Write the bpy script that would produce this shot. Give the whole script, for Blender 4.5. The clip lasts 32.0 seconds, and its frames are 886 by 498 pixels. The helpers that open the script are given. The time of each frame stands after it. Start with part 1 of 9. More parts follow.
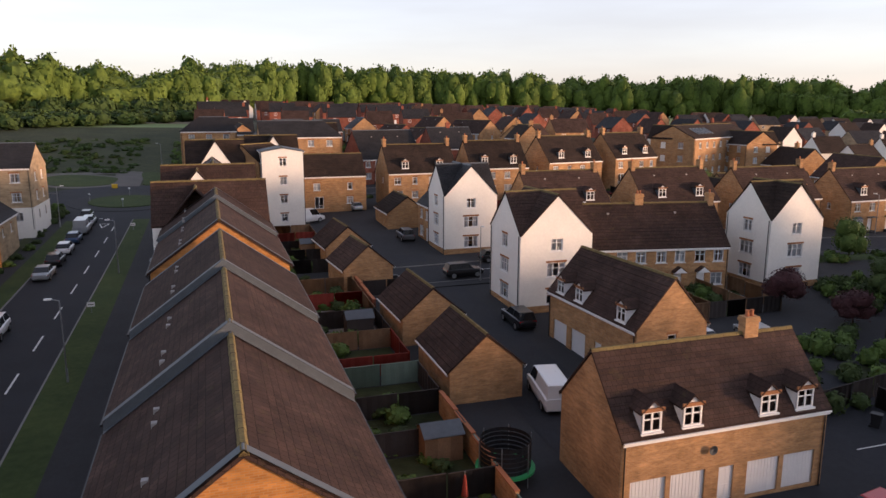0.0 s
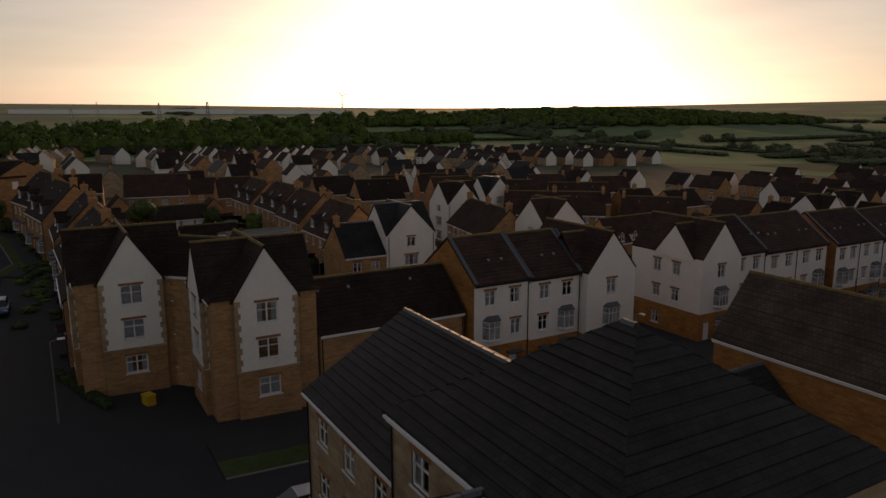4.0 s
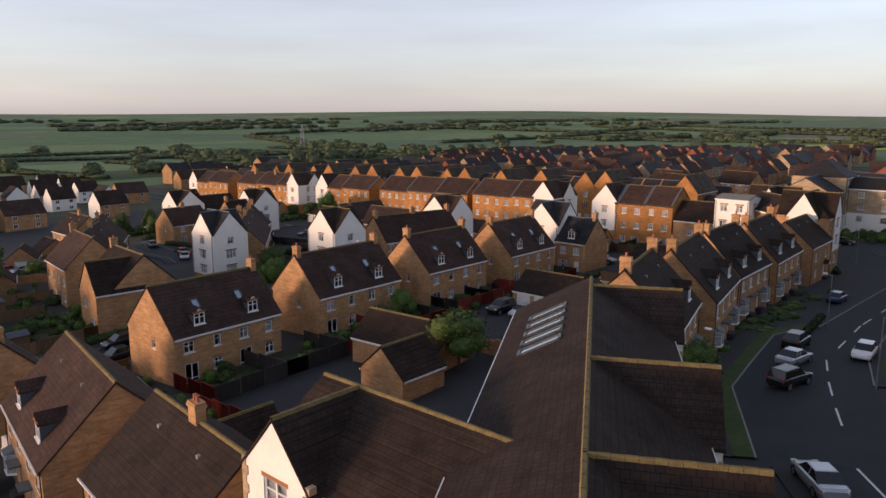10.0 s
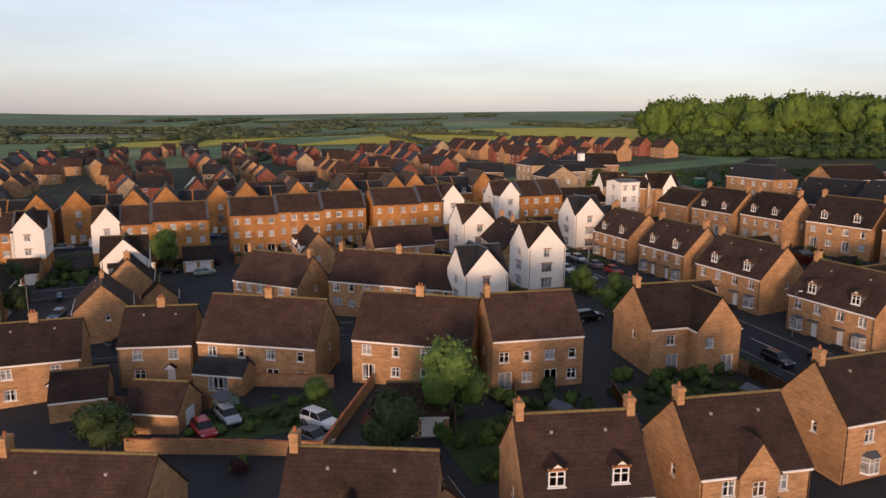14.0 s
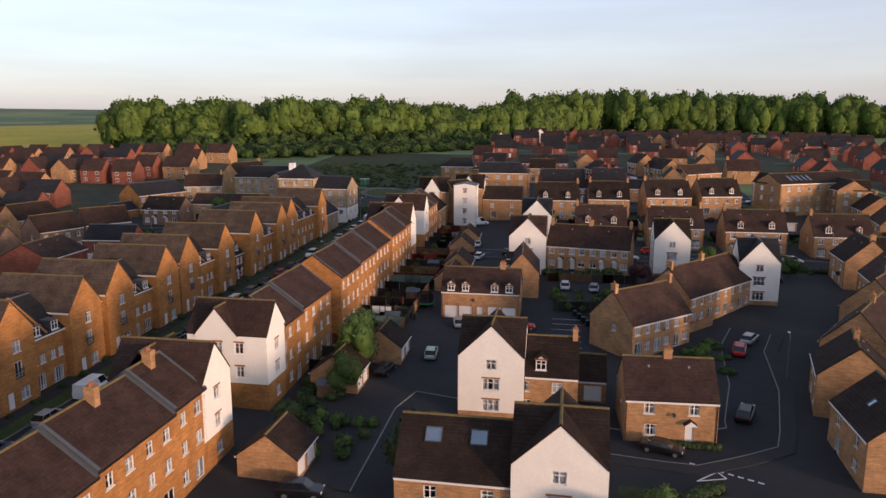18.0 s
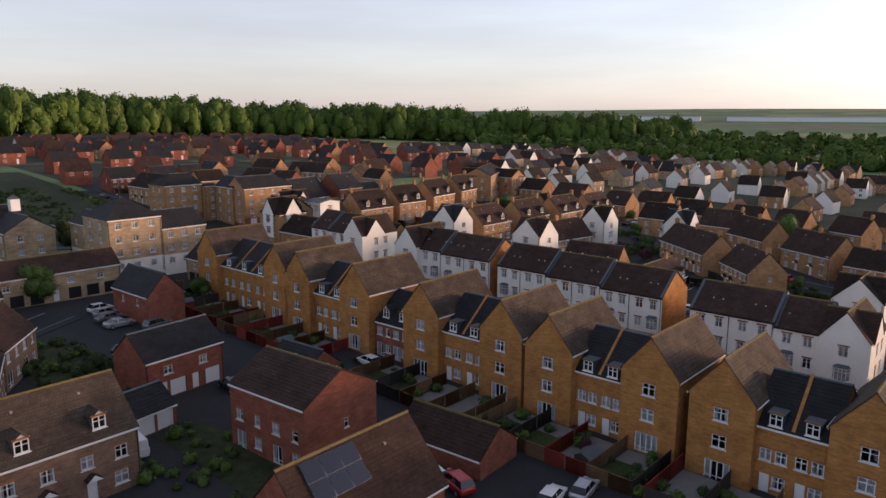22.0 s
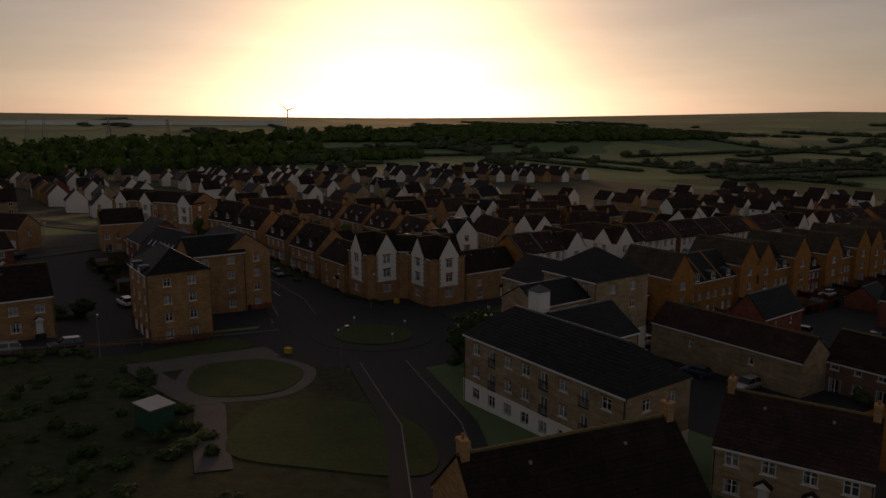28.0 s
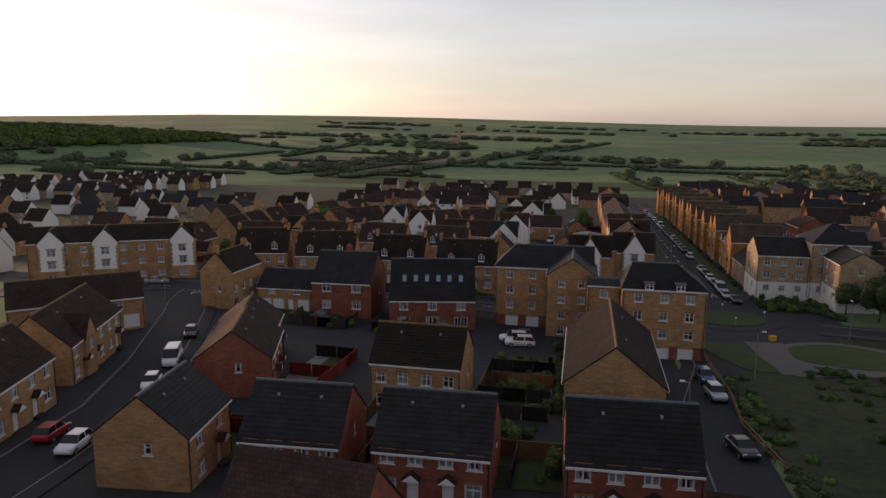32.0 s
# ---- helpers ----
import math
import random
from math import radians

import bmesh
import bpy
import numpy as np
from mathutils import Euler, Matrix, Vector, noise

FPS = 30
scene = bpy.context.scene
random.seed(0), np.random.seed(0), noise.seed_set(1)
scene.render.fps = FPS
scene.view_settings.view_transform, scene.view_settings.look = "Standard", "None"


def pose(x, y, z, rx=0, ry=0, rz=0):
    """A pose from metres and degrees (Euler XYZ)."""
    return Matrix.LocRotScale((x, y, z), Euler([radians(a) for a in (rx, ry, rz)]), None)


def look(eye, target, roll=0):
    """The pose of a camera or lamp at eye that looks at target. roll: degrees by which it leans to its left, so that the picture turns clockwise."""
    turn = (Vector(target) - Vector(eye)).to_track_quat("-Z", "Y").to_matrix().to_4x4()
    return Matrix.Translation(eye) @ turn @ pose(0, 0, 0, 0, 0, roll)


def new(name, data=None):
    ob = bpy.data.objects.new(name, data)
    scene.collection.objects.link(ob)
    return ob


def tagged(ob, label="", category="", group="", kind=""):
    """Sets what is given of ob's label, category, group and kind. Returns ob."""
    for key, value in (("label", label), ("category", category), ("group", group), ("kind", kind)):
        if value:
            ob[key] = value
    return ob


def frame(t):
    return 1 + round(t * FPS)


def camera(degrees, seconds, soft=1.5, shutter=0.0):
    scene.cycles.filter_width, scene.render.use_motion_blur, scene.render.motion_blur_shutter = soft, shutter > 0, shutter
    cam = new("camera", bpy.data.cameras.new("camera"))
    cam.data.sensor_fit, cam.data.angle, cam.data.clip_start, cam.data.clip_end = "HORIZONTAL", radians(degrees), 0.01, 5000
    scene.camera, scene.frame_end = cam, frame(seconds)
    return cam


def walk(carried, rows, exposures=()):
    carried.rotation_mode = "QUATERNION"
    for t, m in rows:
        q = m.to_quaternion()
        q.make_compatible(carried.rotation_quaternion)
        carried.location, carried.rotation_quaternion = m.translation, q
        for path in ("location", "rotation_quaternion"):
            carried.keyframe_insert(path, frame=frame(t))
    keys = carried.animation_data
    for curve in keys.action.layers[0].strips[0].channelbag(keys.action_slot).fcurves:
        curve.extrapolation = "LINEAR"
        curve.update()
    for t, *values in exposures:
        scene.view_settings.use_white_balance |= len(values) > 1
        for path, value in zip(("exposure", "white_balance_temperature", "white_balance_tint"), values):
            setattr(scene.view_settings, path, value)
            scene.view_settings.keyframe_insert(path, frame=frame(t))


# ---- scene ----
cam = camera(63.73, 32.0)
PATH = [
    (0, -0.00, 0.00, 17.94, 78.83, -0.01, 0.75),
    (0.5, -17.05, 1.21, 18.40, 78.89, 0.04, -12.99),
    (1, -33.42, 6.02, 18.77, 79.02, 0.07, -27.46),
    (1.5, -49.35, 14.83, 19.67, 79.18, 0.14, -40.78),
    (2, -63.47, 26.19, 20.22, 79.17, 0.15, -53.72),
    (2.5, -74.81, 41.12, 20.74, 79.15, 0.08, -65.80),
    (4.5, -85.09, 115.98, 22.43, 79.10, 0.09, -112.86),
    (5, -78.41, 133.56, 22.44, 79.11, -0.09, -124.32),
    (5.5, -68.03, 148.87, 22.43, 79.19, -0.20, -134.17),
    (6, -55.44, 162.37, 22.81, 79.31, -0.22, -145.77),
    (6.5, -41.38, 173.62, 22.77, 79.24, -0.23, -153.18),
    (7, -25.58, 182.18, 22.75, 79.45, -0.21, -160.78),
    (7.5, -8.66, 187.26, 23.31, 79.56, -0.34, -170.30),
    (8, 9.76, 188.33, 24.20, 79.48, -0.44, -179.84),
    (8.5, 26.25, 188.36, 23.23, 79.29, -0.43, -184.37),
    (9, 42.63, 185.91, 22.99, 79.72, -0.28, -194.01),
    (9.5, 58.39, 181.50, 24.22, 79.78, -0.23, -203.79),
    (10, 73.53, 175.45, 24.65, 79.49, -0.23, -210.11),
    (10.5, 89.33, 166.74, 25.08, 79.45, -0.33, -217.58),
    (11, 104.29, 154.40, 24.86, 79.54, -0.42, -225.60),
    (11.5, 117.01, 140.29, 25.01, 79.67, -0.37, -233.72),
    (12, 126.74, 124.33, 25.93, 79.79, -0.38, -242.17),
    (12.5, 133.84, 107.30, 26.01, 79.60, -0.37, -250.91),
    (13, 138.63, 90.18, 26.17, 79.66, -0.35, -258.54),
    (13.5, 141.29, 73.10, 26.06, 79.58, -0.39, -264.04),
    (15.5, 124.14, -1.18, 27.99, 79.65, 0.02, -299.43),
    (16, 114.39, -16.61, 27.87, 79.62, -0.13, -305.88),
    (16.5, 102.54, -30.87, 28.55, 79.58, 0.01, -311.97),
    (17, 89.00, -43.27, 28.79, 79.46, 0.01, -319.61),
    (17.5, 74.40, -53.74, 29.13, 79.37, 0.01, -325.87),
    (18, 58.39, -61.94, 29.32, 79.43, -0.03, -331.22),
    (18.5, 41.71, -67.95, 29.86, 79.34, 0.00, -338.02),
    (19, 24.17, -71.82, 30.22, 79.38, -0.02, -344.22),
    (19.5, 6.46, -73.86, 30.30, 79.34, -0.01, -352.32),
    (20, -11.36, -73.73, 30.27, 79.36, -0.09, -359.61),
    (20.5, -29.24, -71.75, 30.87, 79.19, -0.07, -366.35),
    (21, -47.01, -67.44, 31.17, 79.31, -0.05, -373.94),
    (21.5, -64.16, -60.86, 31.21, 79.37, -0.06, -381.41),
    (22, -80.32, -52.46, 31.13, 79.43, -0.14, -389.69),
    (22.5, -95.26, -42.10, 31.09, 79.47, -0.15, -397.36),
    (23, -109.20, -30.67, 31.41, 79.51, -0.09, -403.30),
    (23.5, -121.62, -17.59, 31.78, 79.59, -0.06, -409.86),
    (24, -132.74, -3.42, 32.21, 79.60, -0.00, -416.70),
    (24.5, -141.73, 12.16, 32.41, 79.57, -0.05, -423.00),
    (25, -149.32, 28.23, 32.80, 79.70, 0.03, -428.74),
    (25.5, -155.36, 45.16, 33.44, 79.63, 0.00, -435.34),
    (27.5, -156.59, 118.73, 33.30, 79.66, -0.04, -460.72),
    (28, -152.19, 135.23, 33.38, 79.75, -0.07, -466.60),
    (28.5, -146.76, 151.64, 33.46, 79.75, -0.17, -472.40),
    (29, -139.28, 167.07, 33.19, 79.67, -0.10, -477.97),
    (29.5, -130.33, 181.47, 33.00, 79.61, -0.22, -483.05),
    (30, -120.36, 195.16, 33.29, 79.79, -0.25, -488.48),
    (30.5, -109.33, 208.11, 33.35, 79.81, -0.30, -493.69),
    (31, -97.15, 219.72, 33.90, 79.87, -0.33, -499.35),
    (31.5, -83.69, 230.12, 34.15, 79.84, -0.32, -505.87),
    (32, -69.70, 238.98, 34.32, 79.98, -0.39, -510.08),
]
SKY_STRENGTH = 0.15
SKY_SATURATION = 0.55
SUN_STRENGTH = 1.1
EXPOSURES = [(0.0, 2.1, 6450, 19), (1.0, 1.98, 6400, 19), (2.5, 1.4, 6700, 19), (4.5, 0.3, 8000, 19), (6.0, 1.1, 7200, 19), (9.0, 1.78, 6300, 18), (12.0, 1.66, 6150, 17), (16.0, 1.62, 6150, 17), (18.0, 1.75, 6000, 17), (21.0, 1.88, 6050, 18), (24.0, 1.35, 7000, 19), (25.5, 0.8, 7600, 20), (27.5, -0.4, 8000, 21), (28.5, -0.35, 8000, 21), (29.5, 0.4, 7700, 21), (30.0, 0.65, 7600, 21), (31.0, 1.1, 7250, 20), (32.0, 1.4, 6900, 19)]

walk(cam, [(t, pose(x, y, z, a, b, c)) for t, x, y, z, a, b, c in PATH], EXPOSURES)
TERRAIN = [-1.69, -2.68, 4.39, -0.15, -0.35, -0.57, -0.21, -0.14, -0.07, 0.29, -0.32, -0.67, -0.58, -0.34, -0.4, -0.33, 0.57, 0.31, 0.06, 0.2, -0.65, -1.06, -0.89, 0.52, 1.11, 0.37, -0.15, -0.42, -0.56, -0.6, -0.28, 0.38, -1.71, -0.03, 0.77, 0.21, 2.28, 0.52, 0.78, -0.73, 0.94, -0.3, -2.24, 0.36, -0.1, 0.59, -0.01, 0.17, -0.41, -1.27, -0.81, -0.51]
# ---------------------------------------------------------------- light
SUN_DIR = Vector((0.972, -0.233, 0.075)).normalized()
world = bpy.data.worlds.new("sky")
scene.world = world
world.use_nodes = True
wn = world.node_tree
wn.nodes.clear()
w_out = wn.nodes.new("ShaderNodeOutputWorld")
w_bg = wn.nodes.new("ShaderNodeBackground")
w_sky = wn.nodes.new("ShaderNodeTexSky")
w_sky.sky_type = "NISHITA"
w_sky.sun_disc = False
w_sky.sun_elevation = radians(4.3)
w_sky.sun_rotation = math.atan2(SUN_DIR.x, SUN_DIR.y)
w_sky.altitude = 80
w_sky.air_density = 1.0
w_sky.dust_density = 1.0
w_sky.ozone_density = 2.6
w_veil = wn.nodes.new("ShaderNodeHueSaturation")
w_veil.inputs["Saturation"].default_value = SKY_SATURATION
wn.links.new(w_sky.outputs[0], w_veil.inputs["Color"])
# faint streaks of high cloud
w_co = wn.nodes.new("ShaderNodeTexCoord")
w_map = wn.nodes.new("ShaderNodeMapping")
w_map.inputs["Scale"].default_value = (2.2, 2.2, 16.0)
wn.links.new(w_co.outputs["Generated"], w_map.inputs["Vector"])
w_nz = wn.nodes.new("ShaderNodeTexNoise")
w_nz.inputs["Scale"].default_value = 1.6
w_nz.inputs["Detail"].default_value = 6
wn.links.new(w_map.outputs[0], w_nz.inputs["Vector"])
w_mr = wn.nodes.new("ShaderNodeMapRange")
w_mr.inputs[1].default_value, w_mr.inputs[2].default_value = 0.3, 0.7
w_mr.inputs[3].default_value, w_mr.inputs[4].default_value = 0.86, 1.06
wn.links.new(w_nz.outputs[0], w_mr.inputs[0])
wn.links.new(w_mr.outputs[0], w_veil.inputs["Value"])
# a thin veil of cloud, paler towards the horizon than overhead
w_sep = wn.nodes.new("ShaderNodeSeparateXYZ")
wn.links.new(w_co.outputs["Generated"], w_sep.inputs[0])
w_up = wn.nodes.new("ShaderNodeMapRange")
w_up.interpolation_type = "SMOOTHSTEP"
w_up.inputs[1].default_value, w_up.inputs[2].default_value = 0.0, 0.75
w_up.inputs[3].default_value, w_up.inputs[4].default_value = 1.0, 0.0
wn.links.new(w_sep.outputs["Z"], w_up.inputs[0])
w_tone = wn.nodes.new("ShaderNodeMix")
w_tone.data_type = "RGBA"
w_tone.inputs[6].default_value = (0.62, 0.61, 0.67, 1)
w_tone.inputs[7].default_value = (1.62, 1.50, 1.52, 1)
wn.links.new(w_up.outputs[0], w_tone.inputs[0])
w_mix = wn.nodes.new("ShaderNodeMix")
w_mix.data_type = "RGBA"
w_mix.inputs[0].default_value = 0.42
wn.links.new(w_veil.outputs[0], w_mix.inputs[6])
wn.links.new(w_tone.outputs[2], w_mix.inputs[7])
# the haze glows warm round the rising sun
w_dot = wn.nodes.new("ShaderNodeVectorMath")
w_dot.operation = "DOT_PRODUCT"
w_dot.inputs[1].default_value = SUN_DIR
wn.links.new(w_co.outputs["Generated"], w_dot.inputs[0])
w_near = wn.nodes.new("ShaderNodeMath")
w_near.operation = "MAXIMUM"
w_near.inputs[1].default_value = 0.0
wn.links.new(w_dot.outputs["Value"], w_near.inputs[0])
w_glow = wn.nodes.new("ShaderNodeMath")
w_glow.operation = "POWER"
w_glow.inputs[1].default_value = 70.0
wn.links.new(w_near.outputs[0], w_glow.inputs[0])
w_sum = wn.nodes.new("ShaderNodeMix")
w_sum.data_type = "RGBA"
w_sum.blend_type = "ADD"
w_sum.inputs[7].default_value = (7.0, 3.7, 0.8, 1)
wn.links.new(w_glow.outputs[0], w_sum.inputs[0])
wn.links.new(w_mix.outputs[2], w_sum.inputs[6])
w_wide = wn.nodes.new("ShaderNodeMath")
w_wide.operation = "POWER"
w_wide.inputs[1].default_value = 7.0
wn.links.new(w_near.outputs[0], w_wide.inputs[0])
w_rose = wn.nodes.new("ShaderNodeMix")
w_rose.data_type = "RGBA"
w_rose.blend_type = "ADD"
w_rose.inputs[7].default_value = (1.1, 0.66, 0.46, 1)
wn.links.new(w_wide.outputs[0], w_rose.inputs[0])
wn.links.new(w_sum.outputs[2], w_rose.inputs[6])
wn.links.new(w_rose.outputs[2], w_bg.inputs[0])
w_bg.inputs[1].default_value = SKY_STRENGTH
wn.links.new(w_bg.outputs[0], w_out.inputs[0])

sun = new("sun", bpy.data.lights.new("sun", "SUN"))
sun.data.energy = SUN_STRENGTH
sun.data.color = (1.0, 0.62, 0.36)
sun.data.angle = radians(8.0)
sun.matrix_world = look(SUN_DIR * 100, (0, 0, 0))

# ---------------------------------------------------------------- plan frame
# s runs up the avenue, d runs across it to the east
UX, UY, VX, VY, OX, OY = -0.3227, 0.9465, 0.9465, 0.3227, -6.6, -16.6
GRID = math.degrees(math.atan2(VY, VX))


def at(s, d):
    return OX + s * UX + d * VX, OY + s * UY + d * VY


HUMPS = np.array(TERRAIN)
HUMP_AT = np.array([(a, b) for a in range(-150, 151, 50) for b in range(-60, 241, 50)], float)


K = 0.875  # metres per plan unit
SCALE = Matrix.Scale(K, 4)


def near_ground(x, y):
    g = np.exp(-((x - HUMP_AT[:, 0]) ** 2 + (y - HUMP_AT[:, 1]) ** 2) / 4050.0)
    return float(HUMPS[0] + HUMPS[1] * x / 100 + HUMPS[2] * y / 100 + g @ HUMPS[3:])


def ground(x, y):
    """Height of the land."""
    dx, dy = x + 10, y - 90
    r = math.hypot(dx, dy)
    if r <= 230:
        return near_ground(x, y)
    k = 230 / r
    edge = near_ground(-10 + dx * k, 90 + dy * k)
    t = min(1, (r - 230) / 420)
    t = t * t * (3 - 2 * t)
    a = math.atan2(dy, dx)
    # the wooded north stands higher, the valley to the south lower
    far = -6 + 27 * max(0, math.cos(a - 1.95)) ** 1.3 + 9 * max(0, -math.cos(a)) ** 2 - 6 * max(0, math.cos(a + 1.4))
    hill = max(0, (r - 1100) / 2600)
    far += 62 * hill * (0.7 + 0.3 * math.sin(a * 3 + 0.6) * math.cos(a * 2 - 1.0)) + 2 * math.sin(r / 310 + 2 * a) * min(1, (r - 230) / 900)
    far += 30 * math.exp(-((x - 980) / 190) ** 2 - ((y + 330) / 420) ** 2)
    return edge * (1 - t) + far * t


# ---------------------------------------------------------------- materials
def mat(name, color, rough=0.8, metal=0.0, var=0.12, scale=1.2, bump=0.0, bscale=30.0, spec=0.3, rand=0.0, color2=None, stain=0.0):
    """Painted, rendered or plain surfaces: two scales of mottling, some relief."""
    m = bpy.data.materials.new(name)
    m.use_nodes = True
    nt = m.node_tree
    bs = nt.nodes["Principled BSDF"]
    bs.inputs["Roughness"].default_value = rough
    bs.inputs["Metallic"].default_value = metal
    bs.inputs["Specular IOR Level"].default_value = spec
    tc = nt.nodes.new("ShaderNodeTexCoord")
    geo = nt.nodes.new("ShaderNodeNewGeometry")
    n1 = nt.nodes.new("ShaderNodeTexNoise")
    n1.inputs["Scale"].default_value = scale
    n1.inputs["Detail"].default_value = 4
    nt.links.new(geo.outputs["Position"], n1.inputs["Vector"])
    n2 = nt.nodes.new("ShaderNodeTexNoise")
    n2.inputs["Scale"].default_value = scale * 9
    n2.inputs["Detail"].default_value = 3
    nt.links.new(geo.outputs["Position"], n2.inputs["Vector"])
    add = nt.nodes.new("ShaderNodeMath")
    add.operation = "ADD"
    nt.links.new(n1.outputs[0], add.inputs[0])
    nt.links.new(n2.outputs[0], add.inputs[1])
    ramp = nt.nodes.new("ShaderNodeMapRange")
    ramp.inputs[1].default_value, ramp.inputs[2].default_value = 0.6, 1.4
    nt.links.new(add.outputs[0], ramp.inputs[0])
    mix = nt.nodes.new("ShaderNodeMix")
    mix.data_type = "RGBA"
    lo = [c * (1 - var) for c in color]
    hi = color2 if color2 else [min(1, c * (1 + var)) for c in color]
    mix.inputs[6].default_value = (*lo, 1)
    mix.inputs[7].default_value = (*hi, 1)
    nt.links.new(ramp.outputs[0], mix.inputs[0])
    out = mix.outputs[2]
    if rand:
        oi = nt.nodes.new("ShaderNodeObjectInfo")
        hsv = nt.nodes.new("ShaderNodeHueSaturation")
        mr = nt.nodes.new("ShaderNodeMapRange")
        mr.inputs[3].default_value, mr.inputs[4].default_value = 1 - rand, 1 + rand
        nt.links.new(oi.outputs["Random"], mr.inputs[0])
        nt.links.new(mr.outputs[0], hsv.inputs["Value"])
        nt.links.new(out, hsv.inputs["Color"])
        out = hsv.outputs[0]
    nt.links.new(out, bs.inputs["Base Color"])
    if bump:
        b = nt.nodes.new("ShaderNodeBump")
        b.inputs["Strength"].default_value = bump
        b.inputs["Distance"].default_value = 0.05
        n3 = nt.nodes.new("ShaderNodeTexNoise")
        n3.inputs["Scale"].default_value = bscale
        nt.links.new(geo.outputs["Position"], n3.inputs["Vector"])
        nt.links.new(n3.outputs[0], b.inputs["Height"])
        nt.links.new(b.outputs[0], bs.inputs["Normal"])
    return m


def coursed(name, c1, c2, mortar, bw, bh, msize=0.012, rough=0.85, bump=0.35, rand=0.06, stain=(0.6, 0.25), moss=None, streak=0.2):
    """Brick, stone or roof tiles, laid out in metres by the mesh's own uv map."""
    m = bpy.data.materials.new(name)
    m.use_nodes = True
    nt = m.node_tree
    bs = nt.nodes["Principled BSDF"]
    bs.inputs["Roughness"].default_value = rough
    bs.inputs["Specular IOR Level"].default_value = 0.12
    uv = nt.nodes.new("ShaderNodeUVMap")
    geo = nt.nodes.new("ShaderNodeNewGeometry")
    br = nt.nodes.new("ShaderNodeTexBrick")
    br.inputs["Scale"].default_value = 1.0
    br.inputs["Brick Width"].default_value = bw
    br.inputs["Row Height"].default_value = bh
    br.inputs["Mortar Size"].default_value = msize
    br.inputs["Mortar Smooth"].default_value = 0.3
    br.inputs["Bias"].default_value = 0.0
    br.inputs["Color1"].default_value = (*c1, 1)
    br.inputs["Color2"].default_value = (*c2, 1)
    br.inputs["Mortar"].default_value = (*mortar, 1)
    nt.links.new(uv.outputs[0], br.inputs["Vector"])
    n1 = nt.nodes.new("ShaderNodeTexNoise")
    n1.inputs["Scale"].default_value = stain[0]
    n1.inputs["Detail"].default_value = 6
    n1.inputs["Roughness"].default_value = 0.65
    nt.links.new(geo.outputs["Position"], n1.inputs["Vector"])
    mr = nt.nodes.new("ShaderNodeMapRange")
    mr.inputs[1].default_value, mr.inputs[2].default_value = 0.3, 0.7
    mr.inputs[3].default_value, mr.inputs[4].default_value = 1 - stain[1], 1 + stain[1]
    nt.links.new(n1.outputs[0], mr.inputs[0])
    oi = nt.nodes.new("ShaderNodeObjectInfo")
    mo = nt.nodes.new("ShaderNodeMapRange")
    mo.inputs[3].default_value, mo.inputs[4].default_value = 1 - rand, 1 + rand
    nt.links.new(oi.outputs["Random"], mo.inputs[0])
    mul = nt.nodes.new("ShaderNodeMath")
    mul.operation = "MULTIPLY"
    nt.links.new(mr.outputs[0], mul.inputs[0])
    nt.links.new(mo.outputs[0], mul.inputs[1])
    # runs of lighter and darker courses
    vm = nt.nodes.new("ShaderNodeVectorMath")
    vm.operation = "MULTIPLY"
    vm.inputs[1].default_value = (0.8 / bw * 0.225, 0.3 / bh, 1.0)
    nt.links.new(uv.outputs[0], vm.inputs[0])
    n4 = nt.nodes.new("ShaderNodeTexNoise")
    n4.inputs["Scale"].default_value = 1.0
    n4.inputs["Detail"].default_value = 3
    nt.links.new(vm.outputs[0], n4.inputs["Vector"])
    m4 = nt.nodes.new("ShaderNodeMapRange")
    m4.inputs[1].default_value, m4.inputs[2].default_value = 0.3, 0.7
    m4.inputs[3].default_value, m4.inputs[4].default_value = 1 - streak, 1 + streak
    nt.links.new(n4.outputs[0], m4.inputs[0])
    mul2 = nt.nodes.new("ShaderNodeMath")
    mul2.operation = "MULTIPLY"
    nt.links.new(mul.outputs[0], mul2.inputs[0])
    nt.links.new(m4.outputs[0], mul2.inputs[1])
    mul = mul2
    hsv = nt.nodes.new("ShaderNodeHueSaturation")
    nt.links.new(br.outputs[0], hsv.inputs["Color"])
    nt.links.new(mul.outputs[0], hsv.inputs["Value"])
    out = hsv.outputs[0]
    if moss:
        n2 = nt.nodes.new("ShaderNodeTexNoise")
        n2.inputs["Scale"].default_value = 1.7
        n2.inputs["Detail"].default_value = 8
        n2.inputs["Roughness"].default_value = 0.75
        nt.links.new(geo.outputs["Position"], n2.inputs["Vector"])
        mm = nt.nodes.new("ShaderNodeMapRange")
        mm.inputs[1].default_value, mm.inputs[2].default_value = 0.56, 0.72
        mm.inputs[4].default_value = 0.55
        nt.links.new(n2.outputs[0], mm.inputs[0])
        mx = nt.nodes.new("ShaderNodeMix")
        mx.data_type = "RGBA"
        mx.inputs[7].default_value = (*moss, 1)
        nt.links.new(mm.outputs[0], mx.inputs[0])
        nt.links.new(out, mx.inputs[6])
        out = mx.outputs[2]
    nt.links.new(out, bs.inputs["Base Color"])
    b = nt.nodes.new("ShaderNodeBump")
    b.inputs["Strength"].default_value = bump
    b.inputs["Distance"].default_value = 0.02
    inv = nt.nodes.new("ShaderNodeMath")
    inv.operation = "SUBTRACT"
    inv.inputs[0].default_value = 1.0
    nt.links.new(br.outputs["Fac"], inv.inputs[1])
    nt.links.new(inv.outputs[0], b.inputs["Height"])
    nt.links.new(b.outputs[0], bs.inputs["Normal"])
    return m


